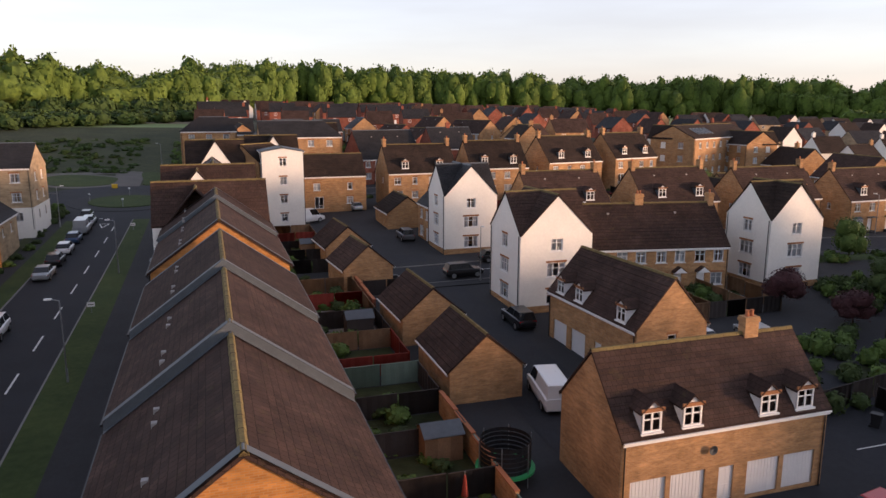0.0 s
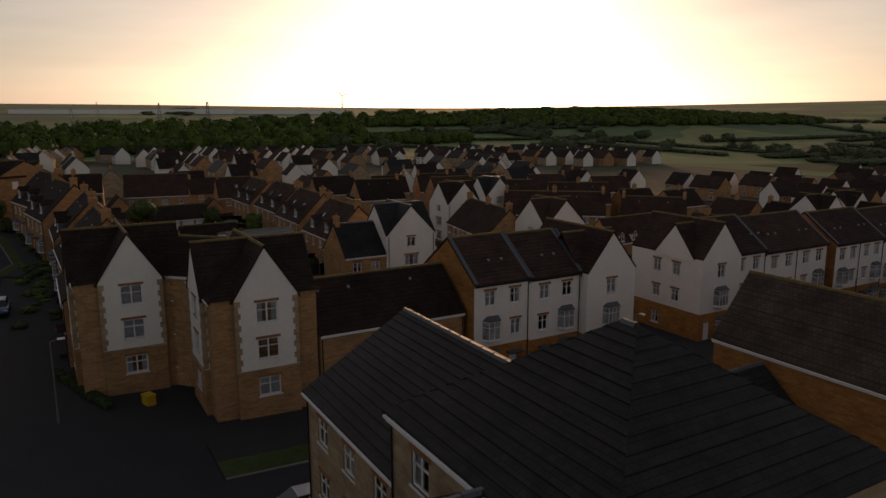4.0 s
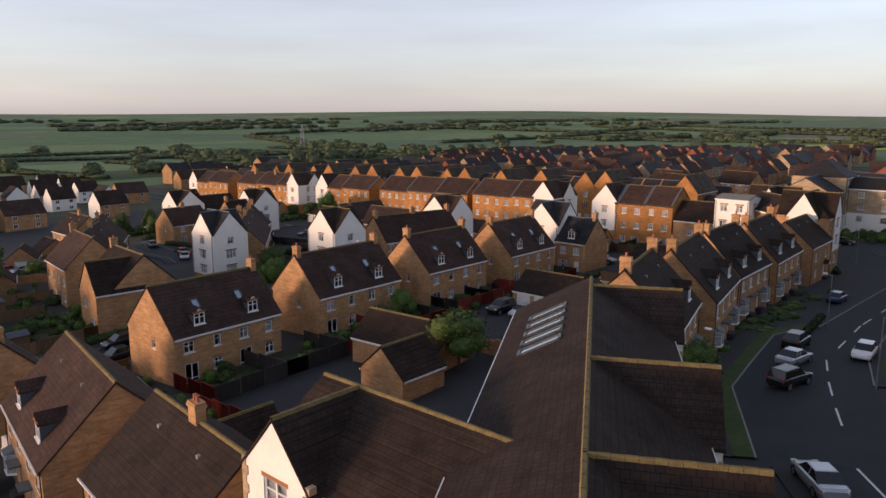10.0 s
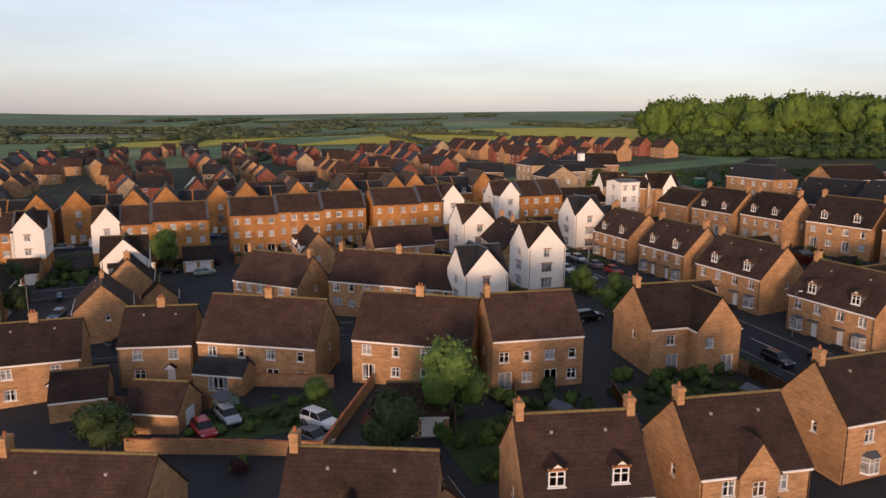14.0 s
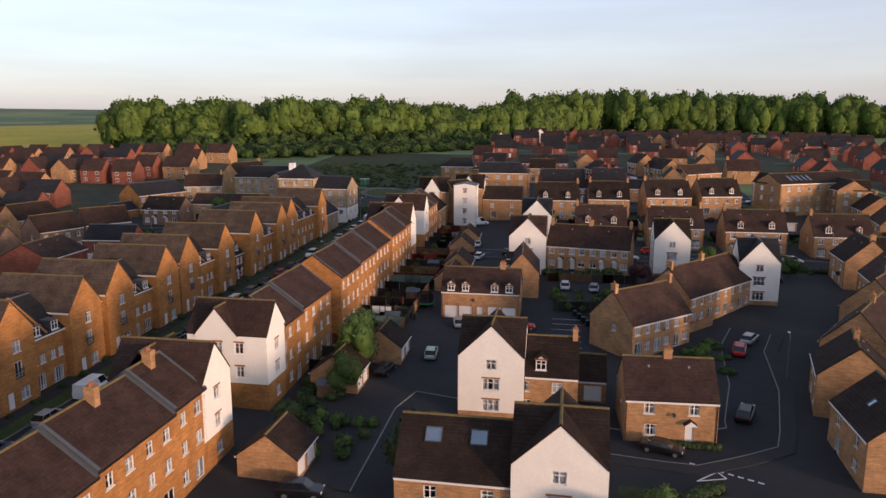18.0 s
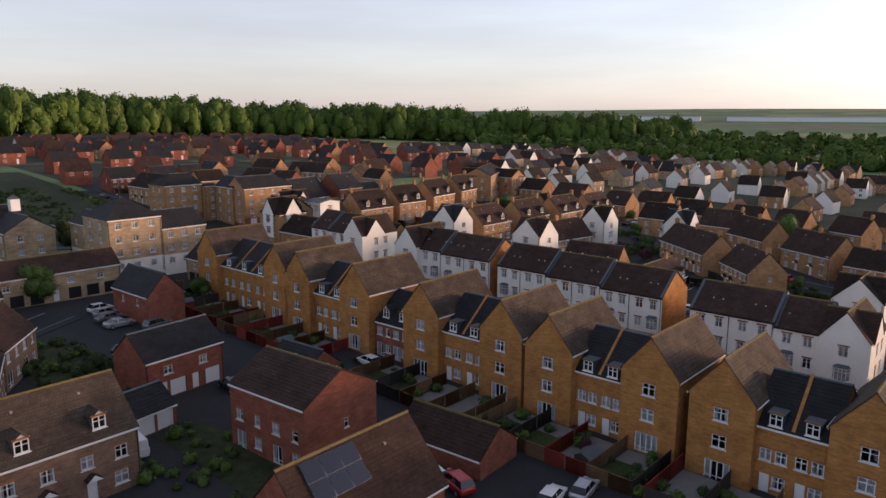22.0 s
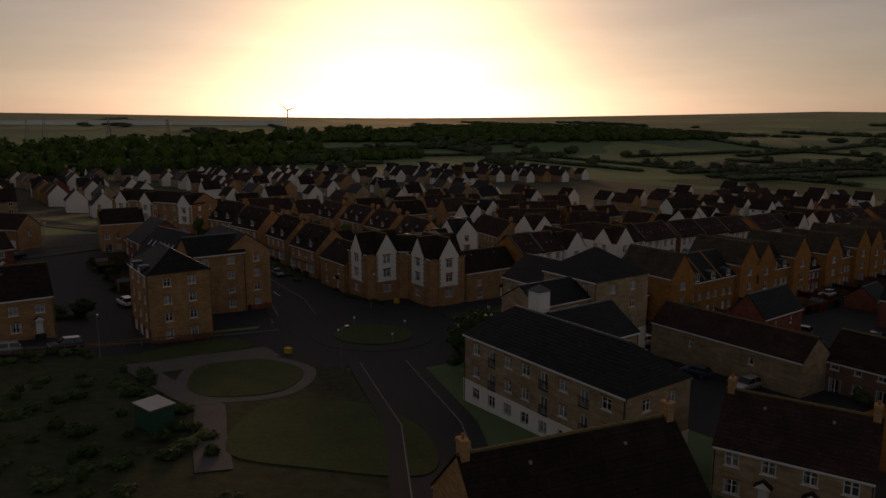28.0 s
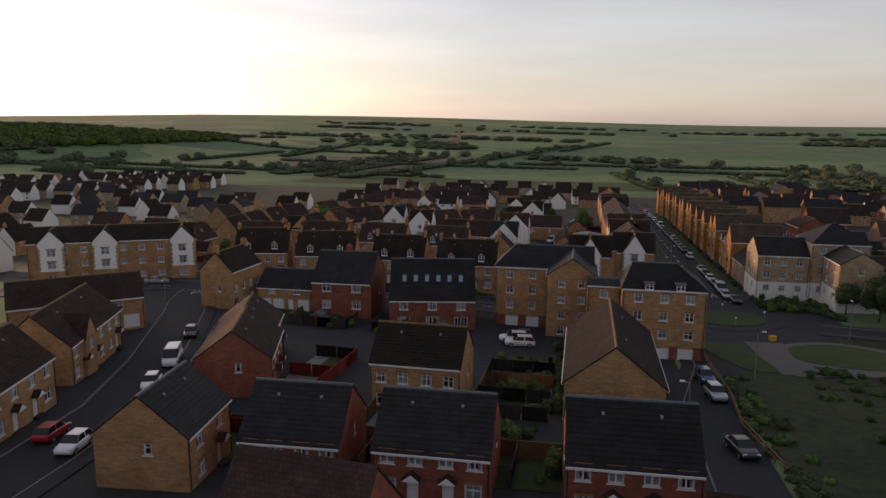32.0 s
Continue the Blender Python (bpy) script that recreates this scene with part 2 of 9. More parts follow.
def glass_mat(name, tint=(0.9, 0.95, 1.0)):
    m = bpy.data.materials.new(name)
    m.use_nodes = True
    bs = m.node_tree.nodes["Principled BSDF"]
    bs.inputs["Base Color"].default_value = (*tint, 1)
    bs.inputs["Roughness"].default_value = 0.02
    bs.inputs["Transmission Weight"].default_value = 1.0
    bs.inputs["IOR"].default_value = 1.5
    return m


M = dict(
    buff=coursed("buff_brick", (0.45, 0.245, 0.108), (0.31, 0.165, 0.072), (0.38, 0.26, 0.16), 0.225, 0.075),
    ochre=coursed("ochre_brick", (0.46, 0.205, 0.055), (0.32, 0.135, 0.037), (0.34, 0.195, 0.09), 0.225, 0.075),
    red=coursed("red_brick", (0.28, 0.075, 0.045), (0.20, 0.05, 0.033), (0.24, 0.14, 0.10), 0.225, 0.075),
    brown=coursed("brown_brick", (0.235, 0.145, 0.100), (0.165, 0.100, 0.070), (0.22, 0.16, 0.12), 0.225, 0.075),
    stone=coursed("buff_stone", (0.40, 0.30, 0.19), (0.33, 0.24, 0.15), (0.35, 0.28, 0.2), 0.42, 0.15, rand=0.05),
    render=mat("white_render", (0.77, 0.75, 0.70), 0.9, var=0.07, scale=0.5, bump=0.1, bscale=60),
    tile=coursed("brown_tile", (0.062, 0.037, 0.030), (0.042, 0.027, 0.023), (0.020, 0.013, 0.011), 0.33, 0.33, 0.014, 0.85, 0.5, 0.14, (0.35, 0.3), (0.085, 0.066, 0.03)),
    slate=coursed("dark_slate", (0.030, 0.029, 0.031), (0.022, 0.022, 0.024), (0.008, 0.008, 0.010), 0.3, 0.25, 0.010, 0.6, 0.4, 0.15, (0.35, 0.25)),
    darktile=coursed("dark_tile", (0.037, 0.025, 0.020), (0.026, 0.019, 0.016), (0.010, 0.007, 0.007), 0.33, 0.33, 0.014, 0.85, 0.5, 0.15, (0.35, 0.3), (0.046, 0.040, 0.019)),
    greytile=coursed("weathered_tile", (0.088, 0.066, 0.050), (0.064, 0.049, 0.039), (0.026, 0.020, 0.017), 0.33, 0.33, 0.014, 0.85, 0.5, 0.14, (0.4, 0.3), (0.105, 0.085, 0.045)),
    ridge=mat("ridge_tile", (0.14, 0.10, 0.05), 0.9, var=0.3, scale=2.5, bump=0.3, bscale=20, color2=(0.21, 0.165, 0.06)),
    upvc=mat("white_upvc", (0.78, 0.78, 0.77), 0.4, var=0.03, scale=3),
    door=mat("white_door", (0.74, 0.74, 0.74), 0.45, var=0.04, scale=3),
    green_door=mat("green_door", (0.02, 0.10, 0.05), 0.4),
    blue_door=mat("blue_door", (0.12, 0.26, 0.36), 0.4),
    black=mat("black_paint", (0.018, 0.018, 0.02), 0.45),
    lead=mat("lead_sheet", (0.10, 0.115, 0.13), 0.55, metal=0.3, var=0.15, scale=3),
    pot=mat("terracotta", (0.36, 0.13, 0.06), 0.85),
    glass=glass_mat("window_glass"),
    curtain=mat("net_curtain", (0.52, 0.53, 0.55), 0.95, var=0.25, scale=1.0),
    asphalt=mat("asphalt", (0.025, 0.027, 0.032), 0.88, var=0.2, scale=0.35, bump=0.25, bscale=90, rand=0.0),
    paving=mat("paving", (0.031, 0.032, 0.035), 0.9, var=0.18, scale=0.5, bump=0.2, bscale=40),
    kerb=mat("kerb_stone", (0.20, 0.195, 0.185), 0.85, var=0.15, scale=1.5),
    paint=mat("road_paint", (0.62, 0.62, 0.60), 0.7, var=0.25, scale=3),
    grass=mat("grass", (0.032, 0.064, 0.014), 0.95, var=0.35, scale=0.25, bump=0.6, bscale=14, color2=(0.060, 0.084, 0.023)),
    rough=mat("rough_grass", (0.016, 0.029, 0.009), 0.95, var=0.5, scale=0.11, bump=0.9, bscale=4, color2=(0.055, 0.066, 0.024)),
    leaf=mat("leaves", (0.045, 0.095, 0.02), 0.75, var=0.5, scale=1.2, rand=0.25, color2=(0.10, 0.16, 0.03)),
    # distance haze mixed into the green: paler and greyer than the near leaves
    hazed_leaf=mat("hazed_valley_leaves", (0.07, 0.10, 0.05), 0.85, var=0.4, scale=0.05, color2=(0.115, 0.145, 0.075)),
    leaf_dark=mat("dark_leaves", (0.028, 0.055, 0.016), 0.8, var=0.5, scale=1.2, rand=0.3, color2=(0.06, 0.09, 0.025)),
    leaf_red=mat("copper_leaves", (0.055, 0.020, 0.022), 0.8, var=0.5, scale=1.5, rand=0.2),
    bark=mat("bark", (0.09, 0.065, 0.045), 0.95, var=0.3, scale=3, bump=0.5, bscale=20),
    wood=mat("fence_wood", (0.19, 0.115, 0.065), 0.9, var=0.25, scale=1.5, rand=0.2),
    wood_red=mat("red_stained_wood", (0.20, 0.032, 0.022), 0.85, var=0.2, scale=1.5, rand=0.1),
    steel=mat("galvanised_steel", (0.30, 0.31, 0.32), 0.45, metal=0.7, var=0.1),
    rubber=mat("tyre_rubber", (0.015, 0.015, 0.016), 0.85),
    wood_leaf=mat("woodland_leaves", (0.036, 0.078, 0.014), 0.85, var=0.45, scale=0.07, color2=(0.115, 0.175, 0.026)),
    scrub=mat("scrub_leaves", (0.022, 0.050, 0.012), 0.85, var=0.5, scale=0.15, color2=(0.060, 0.105, 0.022)),
    rape=mat("yellow_crop", (0.42, 0.34, 0.02), 0.95, var=0.25, scale=0.02, color2=(0.52, 0.43, 0.03)),
    yard=mat("gardens_and_drives", (0.040, 0.042, 0.030), 0.95, var=0.4, scale=0.09, bump=0.4, bscale=3, color2=(0.070, 0.078, 0.040)),
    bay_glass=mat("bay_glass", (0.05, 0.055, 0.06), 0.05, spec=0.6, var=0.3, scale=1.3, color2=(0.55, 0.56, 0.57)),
    path=mat("worn_path", (0.115, 0.108, 0.10), 0.9, var=0.2, scale=0.4, bump=0.2, bscale=30),
    lintel=mat("brick_lintel", (0.30, 0.135, 0.06), 0.85, var=0.3, scale=4, bump=0.3, bscale=25),
    vent=mat("grey_vent", (0.30, 0.28, 0.27), 0.7),
    roof_glass=mat("roof_window_glass", (0.30, 0.37, 0.44), 0.06, metal=0.75, var=0.1, scale=0.6, spec=0.6),
    panel=mat("solar_panel", (0.012, 0.014, 0.03), 0.12, metal=0.2, spec=0.7),
)

# ---------------------------------------------------------------- mesh helpers
UP = Vector((0, 0, 1))


class Shape:
    """Collects faces with their uv in metres, then becomes one mesh."""

    def __init__(self):
        self.v, self.f, self.uv, self.mi = [], [], [], []

    def face(self, pts, slot=0):
        pts = [Vector(p) for p in pts]
        n = (pts[1] - pts[0]).cross(pts[2] - pts[0])
        if n.length < 1e-9 and len(pts) > 3:
            n = (pts[2] - pts[0]).cross(pts[3] - pts[0])
        n.normalize() if n.length > 1e-9 else None
        if abs(n.z) > 0.98:
            t, b = Vector((1, 0, 0)), Vector((0, 1, 0))
        else:
            t = UP.cross(n).normalized()
            b = n.cross(t)
        k = len(self.v)
        self.v += pts
        self.f.append(range(k, k + len(pts)))
        self.uv += [(p.dot(t), p.dot(b)) for p in pts]
        self.mi.append(slot)

    def box(self, x0, x1, y0, y1, z0, z1, slot=0):
        a = [(x0, y0, z0), (x1, y0, z0), (x1, y1, z0), (x0, y1, z0), (x0, y0, z1), (x1, y0, z1), (x1, y1, z1), (x0, y1, z1)]
        for q in ((0, 3, 2, 1), (4, 5, 6, 7), (0, 1, 5, 4), (1, 2, 6, 5), (2, 3, 7, 6), (3, 0, 4, 7)):
            self.face([a[i] for i in q], slot)

    def tube(self, p, q, r0, r1, n=8, slot=0, caps=True):
        p, q = Vector(p), Vector(q)
        w = (q - p).normalized()
        a = w.orthogonal().normalized()
        b = w.cross(a)
        c = [(math.cos(6.2832 * i / n), math.sin(6.2832 * i / n)) for i in range(n)]
        lo = [p + (a * x + b * y) * r0 for x, y in c]
        hi = [q + (a * x + b * y) * r1 for x, y in c]
        for i in range(n):
            j = (i + 1) % n
            self.face([lo[i], lo[j], hi[j], hi[i]], slot)
        if caps:
            self.face(hi, slot)
            self.face(lo[::-1], slot)

    def moved(self, m):
        self.v = [m @ p for p in self.v]
        return self

    def mesh(self, name, mats):
        me = bpy.data.meshes.new(name)
        me.from_pydata([tuple(p) for p in self.v], [], [list(f) for f in self.f])
        lay = me.uv_layers.new(name="UVMap")
        lay.data.foreach_set("uv", [c for u in self.uv for c in u])
        for m in mats:
            me.materials.append(m)
        if len(mats) > 1:
            me.polygons.foreach_set("material_index", self.mi)
        me.update()
        return me


def part(name, shape, mats, parent, label="", m=None):
    """One mesh object under a thing or under a part."""
    me = shape.mesh(name, mats if isinstance(mats, (list, tuple)) else [mats]) if isinstance(shape, Shape) else shape
    ob = new(name, me)
    ob.parent = parent
    if m is not None:
        ob.matrix_basis = m
    if label:
        ob["label"] = label
    return ob


TAKEN = []


def thing(name, s, d, ang, label, category, group="", dz=0.0):
    x, y = at(s, d)
    ob = new(name)
    ob.empty_display_size = 0.3
    ob.matrix_basis = SCALE @ pose(x, y, ground(x, y) + dz, 0, 0, GRID + ang)
    if category in ("house", "apartments", "garage"):
        TAKEN.append((s, d))
    return tagged(ob, label, category, group)


# ---------------------------------------------------------------- windows and doors
CACHE = {}
rnd = random.Random(5)


def bars(sh, w, h, cols, rows, t=0.10, dep=0.07):
    """A frame of bars in the plane y = 0, facing -y, from z = 0."""
    sh.box(-w / 2, w / 2, -0.02, dep, 0, t)
    sh.box(-w / 2, w / 2, -0.02, dep, h - t, h)
    sh.box(-w / 2, -w / 2 + t, -0.02, dep, t, h - t)
    sh.box(w / 2 - t, w / 2, -0.02, dep, t, h - t)
    for i in range(1, cols):
        x = -w / 2 + w * i / cols
        sh.box(x - t * 0.55, x + t * 0.55, -0.015, dep, t, h - t)
    for j in rows:
        for i in range(cols):
            a, b = -w / 2 + w * i / cols + t * 0.55, -w / 2 + w * (i + 1) / cols - t * 0.55
            sh.box(a, b, -0.01, dep, h * j - t * 0.35, h * j + t * 0.35)


def opening_meshes(kind, w, h, veil):
    key = (kind, round(w, 2), round(h, 2), veil)
    if key in CACHE:
        return CACHE[key]
    fr, pa = Shape(), Shape()
    mats = [M["upvc"]]
    if kind in ("w1", "w2", "w3", "fd", "bal"):
        cols = {"w1": 1, "w2": 2, "w3": 3, "fd": 2 if w < 1.9 else 4, "bal": 2}[kind]
        rows = (0.62,) if kind in ("w1", "w2", "w3") else (0.22,)
        bars(fr, w, h, cols, rows)
        if kind[0] == "w":
            fr.box(-w / 2 - 0.1, w / 2 + 0.1, -0.14, 0.0, -0.09, 0.0)
            # brick soldier course over the window, just proud of the wall
            fr.box(-w / 2 - 0.12, w / 2 + 0.12, -0.115, -0.02, h, h + 0.2, 3)
        fr.face([(-w / 2 + 0.03, 0.035, 0.03), (w / 2 - 0.03, 0.035, 0.03), (w / 2 - 0.03, 0.035, h - 0.03), (-w / 2 + 0.03, 0.035, h - 0.03)], 1)
        mats = [M["upvc"], M["glass"], M["curtain"], M["lintel"]]
        if veil:
            x0, x1 = (-w / 2, w / 2) if veil == 1 else (-w / 2, -w / 2 + w * 0.3)
            fr.face([(x0, 0.16, 0.0), (x1, 0.16, 0.0), (x1, 0.16, h), (x0, 0.16, h)], 2)
            if veil == 2:
                fr.face([(w * 0.22, 0.16, 0.0), (w / 2, 0.16, 0.0), (w / 2, 0.16, h), (w * 0.22, 0.16, h)], 2)
        if kind == "bal":
            for i in range(13):
                x = -w / 2 - 0.1 + (w + 0.2) * i / 12
                pa.box(x - 0.012, x + 0.012, -0.22, -0.2, 0.0, 1.0)
            pa.box(-w / 2 - 0.12, w / 2 + 0.12, -0.23, -0.18, 0.98, 1.03)
            pa.box(-w / 2 - 0.12, w / 2 + 0.12, -0.23, 0.0, -0.03, 0.02)
    elif kind == "gd":
        # one ribbed sheet inside a frame
        n = 10
        for i in range(n):
            x0, x1 = -w / 2 + w * i / n, -w / 2 + w * (i + 1) / n
            for xa, xb, ya, yb in ((x0, x1 - 0.03, 0.03, 0.03), (x1 - 0.03, x1 - 0.015, 0.03, 0.055), (x1 - 0.015, x1, 0.055, 0.03)):
                fr.face([(xa, ya, 0), (xb, yb, 0), (xb, yb, h), (xa, ya, h)])
        fr.box(-w / 2 - 0.07, w / 2 + 0.07, -0.03, 0.07, h, h + 0.08)
        fr.box(-w / 2 - 0.07, -w / 2, -0.03, 0.07, 0, h)
        fr.box(w / 2, w / 2 + 0.07, -0.03, 0.07, 0, h)
        mats = [M["door"]]
    else:
        fr.box(-w / 2, w / 2, 0.03, 0.08, 0, h)
        for x0, x1, z0, z1 in ((0.15, 0.45, 0.1, 0.45), (0.55, 0.85, 0.1, 0.45), (0.15, 0.45, 0.55, 0.9), (0.55, 0.85, 0.55, 0.9)):
            fr.box(-w / 2 + w * x0, -w / 2 + w * x1, 0.015, 0.04, h * z0, h * z1)
        fr.box(-w / 2 - 0.06, -w / 2, -0.02, 0.08, 0, h + 0.06, 1)
        fr.box(w / 2, w / 2 + 0.06, -0.02, 0.08, 0, h + 0.06, 1)
        fr.box(-w / 2, w / 2, -0.02, 0.08, h, h + 0.06, 1)
        mats = [{"door": M["door"], "gdoor": M["green_door"], "bdoor": M["blue_door"], "kdoor": M["black"]}[kind], M["upvc"]]
    me = fr.mesh("window" if kind[0] in "wfb" and kind != "bdoor" else "door", mats)
    pm = pa.mesh("railing", [M["black"]]) if pa.f else None
    CACHE[key] = (me, pm)
    return CACHE[key]


NAMES = {"w1": "window", "w2": "window", "w3": "window", "fd": "french_window", "bal": "balcony_window", "gd": "garage_door", "door": "door", "gdoor": "door", "bdoor": "door", "kdoor": "door"}
SIDES = {"F": ((0, -1), (1, 0)), "B": ((0, 1), (-1, 0)), "R": ((1, 0), (0, 1)), "L": ((-1, 0), (0, -1))}


def put_opening(root, m, kind, w, h):
    veil = rnd.choice((0, 1, 1, 2, 2)) if kind in ("w1", "w2", "w3", "fd", "bal") else 0
    me, pm = opening_meshes(kind, w, h, veil)
    ob = part(NAMES[kind], me, None, root, m=m)
    if pm:
        part("railing", pm, None, ob, "black metal railing")


def row(n, span, z, kind="w2", w=1.1, h=1.15, off=0.0):
    """n openings spread evenly over a span of wall."""
    return [(off + (i - (n - 1) / 2) * span / max(n, 1), z, w, h, kind) for i in range(n)]


# ---------------------------------------------------------------- blocks of building
def grown(q):
    """Sash windows a little larger than their nominal size."""
    u, z, w, h, k = q
    return (u, z - 0.06, w * 1.14, h * 1.1, k) if k[0] == "w" else q


def block(root, x, y, rot, L, W, eave, ridge, wall, roof, F=(), B=(), R=(), Lt=(), render=None, rsides="FBRL", base=-2.2, hips=(0, 0), fine=True, fascia=True, tiles=True, over=0.22, gables=(1, 1), z0=0.0, gut="upvc"):
    """A gabled or hipped block, its ridge along its own x. Openings: (along the side, sill, width, height, kind)."""
    pm = pose(x, y, z0, 0, 0, rot)
    F, B, R, Lt = ([grown(q) for q in H] for H in (F, B, R, Lt))
    body, coat = Shape(), Shape()
    for side, holes in (("F", F), ("B", B), ("R", R), ("L", Lt)):
        (nx, ny), (tx, ty) = SIDES[side]
        half = L / 2 if side in "FB" else W / 2
        dist = W / 2 if side in "FB" else L / 2
        n, t = Vector((nx, ny, 0)), Vector((tx, ty, 0))
        o = n * dist
        us, zs = {-half, half}, {base, eave}
        if render:
            zs.add(render)
        for u, z, w, h, k in holes:
            us |= {max(-half, u - w / 2), min(half, u + w / 2)}
            zs |= {z, min(z + h, eave - 0.02)}
        us, zs = sorted(us), sorted(zs)
        for a, b in zip(us, us[1:]):
            run = None
            for c, e in zip(zs, zs[1:]):
                uc, zc = (a + b) / 2, (c + e) / 2
                if any(abs(uc - u) < w / 2 and z < zc < z + h for u, z, w, h, k in holes):
                    continue
                dst = coat if render and zc > render and side in rsides else body
                dst.face([o + t * a + UP * c, o + t * b + UP * c, o + t * b + UP * e, o + t * a + UP * e])
        for u, z, w, h, k in holes:
            e = min(z + h, eave - 0.02)
            a, b, i = u - w / 2, u + w / 2, n * -0.11
            q = [o + t * a + UP * z, o + t * b + UP * z, o + t * b + UP * e, o + t * a + UP * e]
            dst = coat if render and z > render and side in rsides else body
            for j in range(4):
                p0, p1 = q[j], q[(j + 1) % 4]
                dst.face([p0, p0 + i, p1 + i, p1])
            ang = {"F": 0, "B": 180, "R": 90, "L": -90}[side]
            c = o + t * u + i * 0.85
            put_opening(root, pm @ pose(c.x, c.y, z, 0, 0, ang), k, w, e - z)
    for gi, (sx, hip) in enumerate(((-1, hips[0]), (1, hips[1]))):
        if not hip and gables[gi]:
            g = [(sx * L / 2, -sx * W / 2, eave), (sx * L / 2, sx * W / 2, eave), (sx * L / 2, 0, ridge - 0.06)]
            dst = coat if render and ("R" if sx > 0 else "L") in rsides else body
            dst.face(g)
    part("wall", body.moved(pm), M[wall], root)
    if coat.f:
        part("rendered_wall", coat.moved(pm), M["render"], root, "white rendered wall")
    # roof slabs with courses
    sh = Shape()
    rise, half = ridge - eave, W / 2
    slope = rise / half
    ex = over
    xe = [L / 2 + (0.08 if not hips[i] else ex) for i in (0, 1)]
    th = 0.14
    for sy in (-1, 1):
        y0, z0 = sy * (half + ex), eave - ex * slope + th
        y1, z1 = 0.0, ridge + th
        n = max(3, int(math.hypot(half + ex, rise) / (0.42 if fine else 1.2)))
        hl, hr = hips
        for i in range(n):
            a, b = i / n, (i + 1) / n
            pts = []
            for k, lift in ((a, 0.045 if fine else 0), (b, 0.0)):
                yy, zz = y0 + (y1 - y0) * k, z0 + (z1 - z0) * k + lift
                pts.append((-xe[0] + hl * k, yy, zz))
                pts.append((xe[1] - hr * k, yy, zz))
            q = [pts[0], pts[1], pts[3], pts[2]]
            sh.face(q if sy < 0 else q[::-1])
            if fine:
                lo = [(p[0], p[1], p[2] - 0.045) for p in pts[:2]]
                q = [lo[0], lo[1], pts[1], pts[0]]
                sh.face(q if sy < 0 else q[::-1])
        # underside and verge edges
        bl = [(-xe[0], y0, z0 - th), (xe[1], y0, z0 - th), (xe[1] - hr, 0, z1 - th), (-xe[0] + hl, 0, z1 - th)]
        sh.face(bl[::-1] if sy < 0 else bl)
        tp = [(p[0], p[1], p[2] + th) for p in bl]
        for i, j in ((0, 1), (1, 2), (3, 0)):
            q = [bl[i], bl[j], tp[j], tp[i]]
            sh.face(q if sy < 0 else q[::-1])
    for sx, hip, e in ((-1, hips[0], xe[0]), (1, hips[1], xe[1])):
        if hip:
            z0, z1 = eave - ex * slope + th, ridge + th
            yy = half + ex
            n = 14 if fine else 4
            for i in range(n):
                a, b = i / n, (i + 1) / n
                q = [(sx * (e - hip * a), -sx * yy * (1 - a), z0 + (z1 - z0) * a + (0.045 if fine else 0)), (sx * (e - hip * a), sx * yy * (1 - a), z0 + (z1 - z0) * a + (0.045 if fine else 0)), (sx * (e - hip * b), sx * yy * (1 - b), z0 + (z1 - z0) * b), (sx * (e - hip * b), -sx * yy * (1 - b), z0 + (z1 - z0) * b)]
                sh.face(q)
                if fine:
                    lo = [(p[0], p[1], p[2] - 0.045) for p in q[:2]]
                    sh.face([lo[0], lo[1], q[1], q[0]])
    part("roof", sh.moved(pm), M[roof], root)
    if tiles:
        rt = Shape()
        x0, x1 = -xe[0] + hips[0], xe[1] - hips[1]
        n = max(1, int((x1 - x0) / (0.45 if fine else 2.0)))
        for i in range(n):
            a, b = x0 + (x1 - x0) * i / n, x0 + (x1 - x0) * (i + 1) / n - 0.015
            z = ridge + th
            dz = 0.012 * (i % 2)
            c = [(-0.15, -0.1), (-0.07, 0.06), (0.07, 0.06), (0.15, -0.1)]
            for (ya, za), (yb, zb) in zip(c, c[1:]):
                rt.face([(a, ya, z + za + dz), (b, ya, z + za + dz), (b, yb, z + zb + dz), (a, yb, z + zb + dz)])
        rt.face([(x1, -0.15, ridge + th - 0.1), (x1, 0.15, ridge + th - 0.1), (x1, 0, ridge + th + 0.06)])
        part("ridge_tiles", rt.moved(pm), M["ridge"] if roof != "slate" else M["lead"], root)
    if fascia:
        zf = eave - ex * slope
        for sy in (-1, 1):
            fa = Shape()
            ya, yb = sy * (half + ex), sy * (half + ex - 0.05)
            fa.box(-L / 2, L / 2, min(ya, yb), max(ya, yb), zf - 0.16, zf + 0.02)
            fa.box(-L / 2, L / 2, min(ya, ya + sy * 0.1), max(ya, ya + sy * 0.1), zf - 0.02, zf + 0.07)
            part("gutter", fa.moved(pm), M[gut], root)
    return pm


def downpipe(root, x, y, z1, z0=-0.4):
    sh = Shape()
    sh.tube((x, y, z0), (x, y, z1), 0.045, 0.045, 6)
    part("downpipe", sh, M["black"], root)


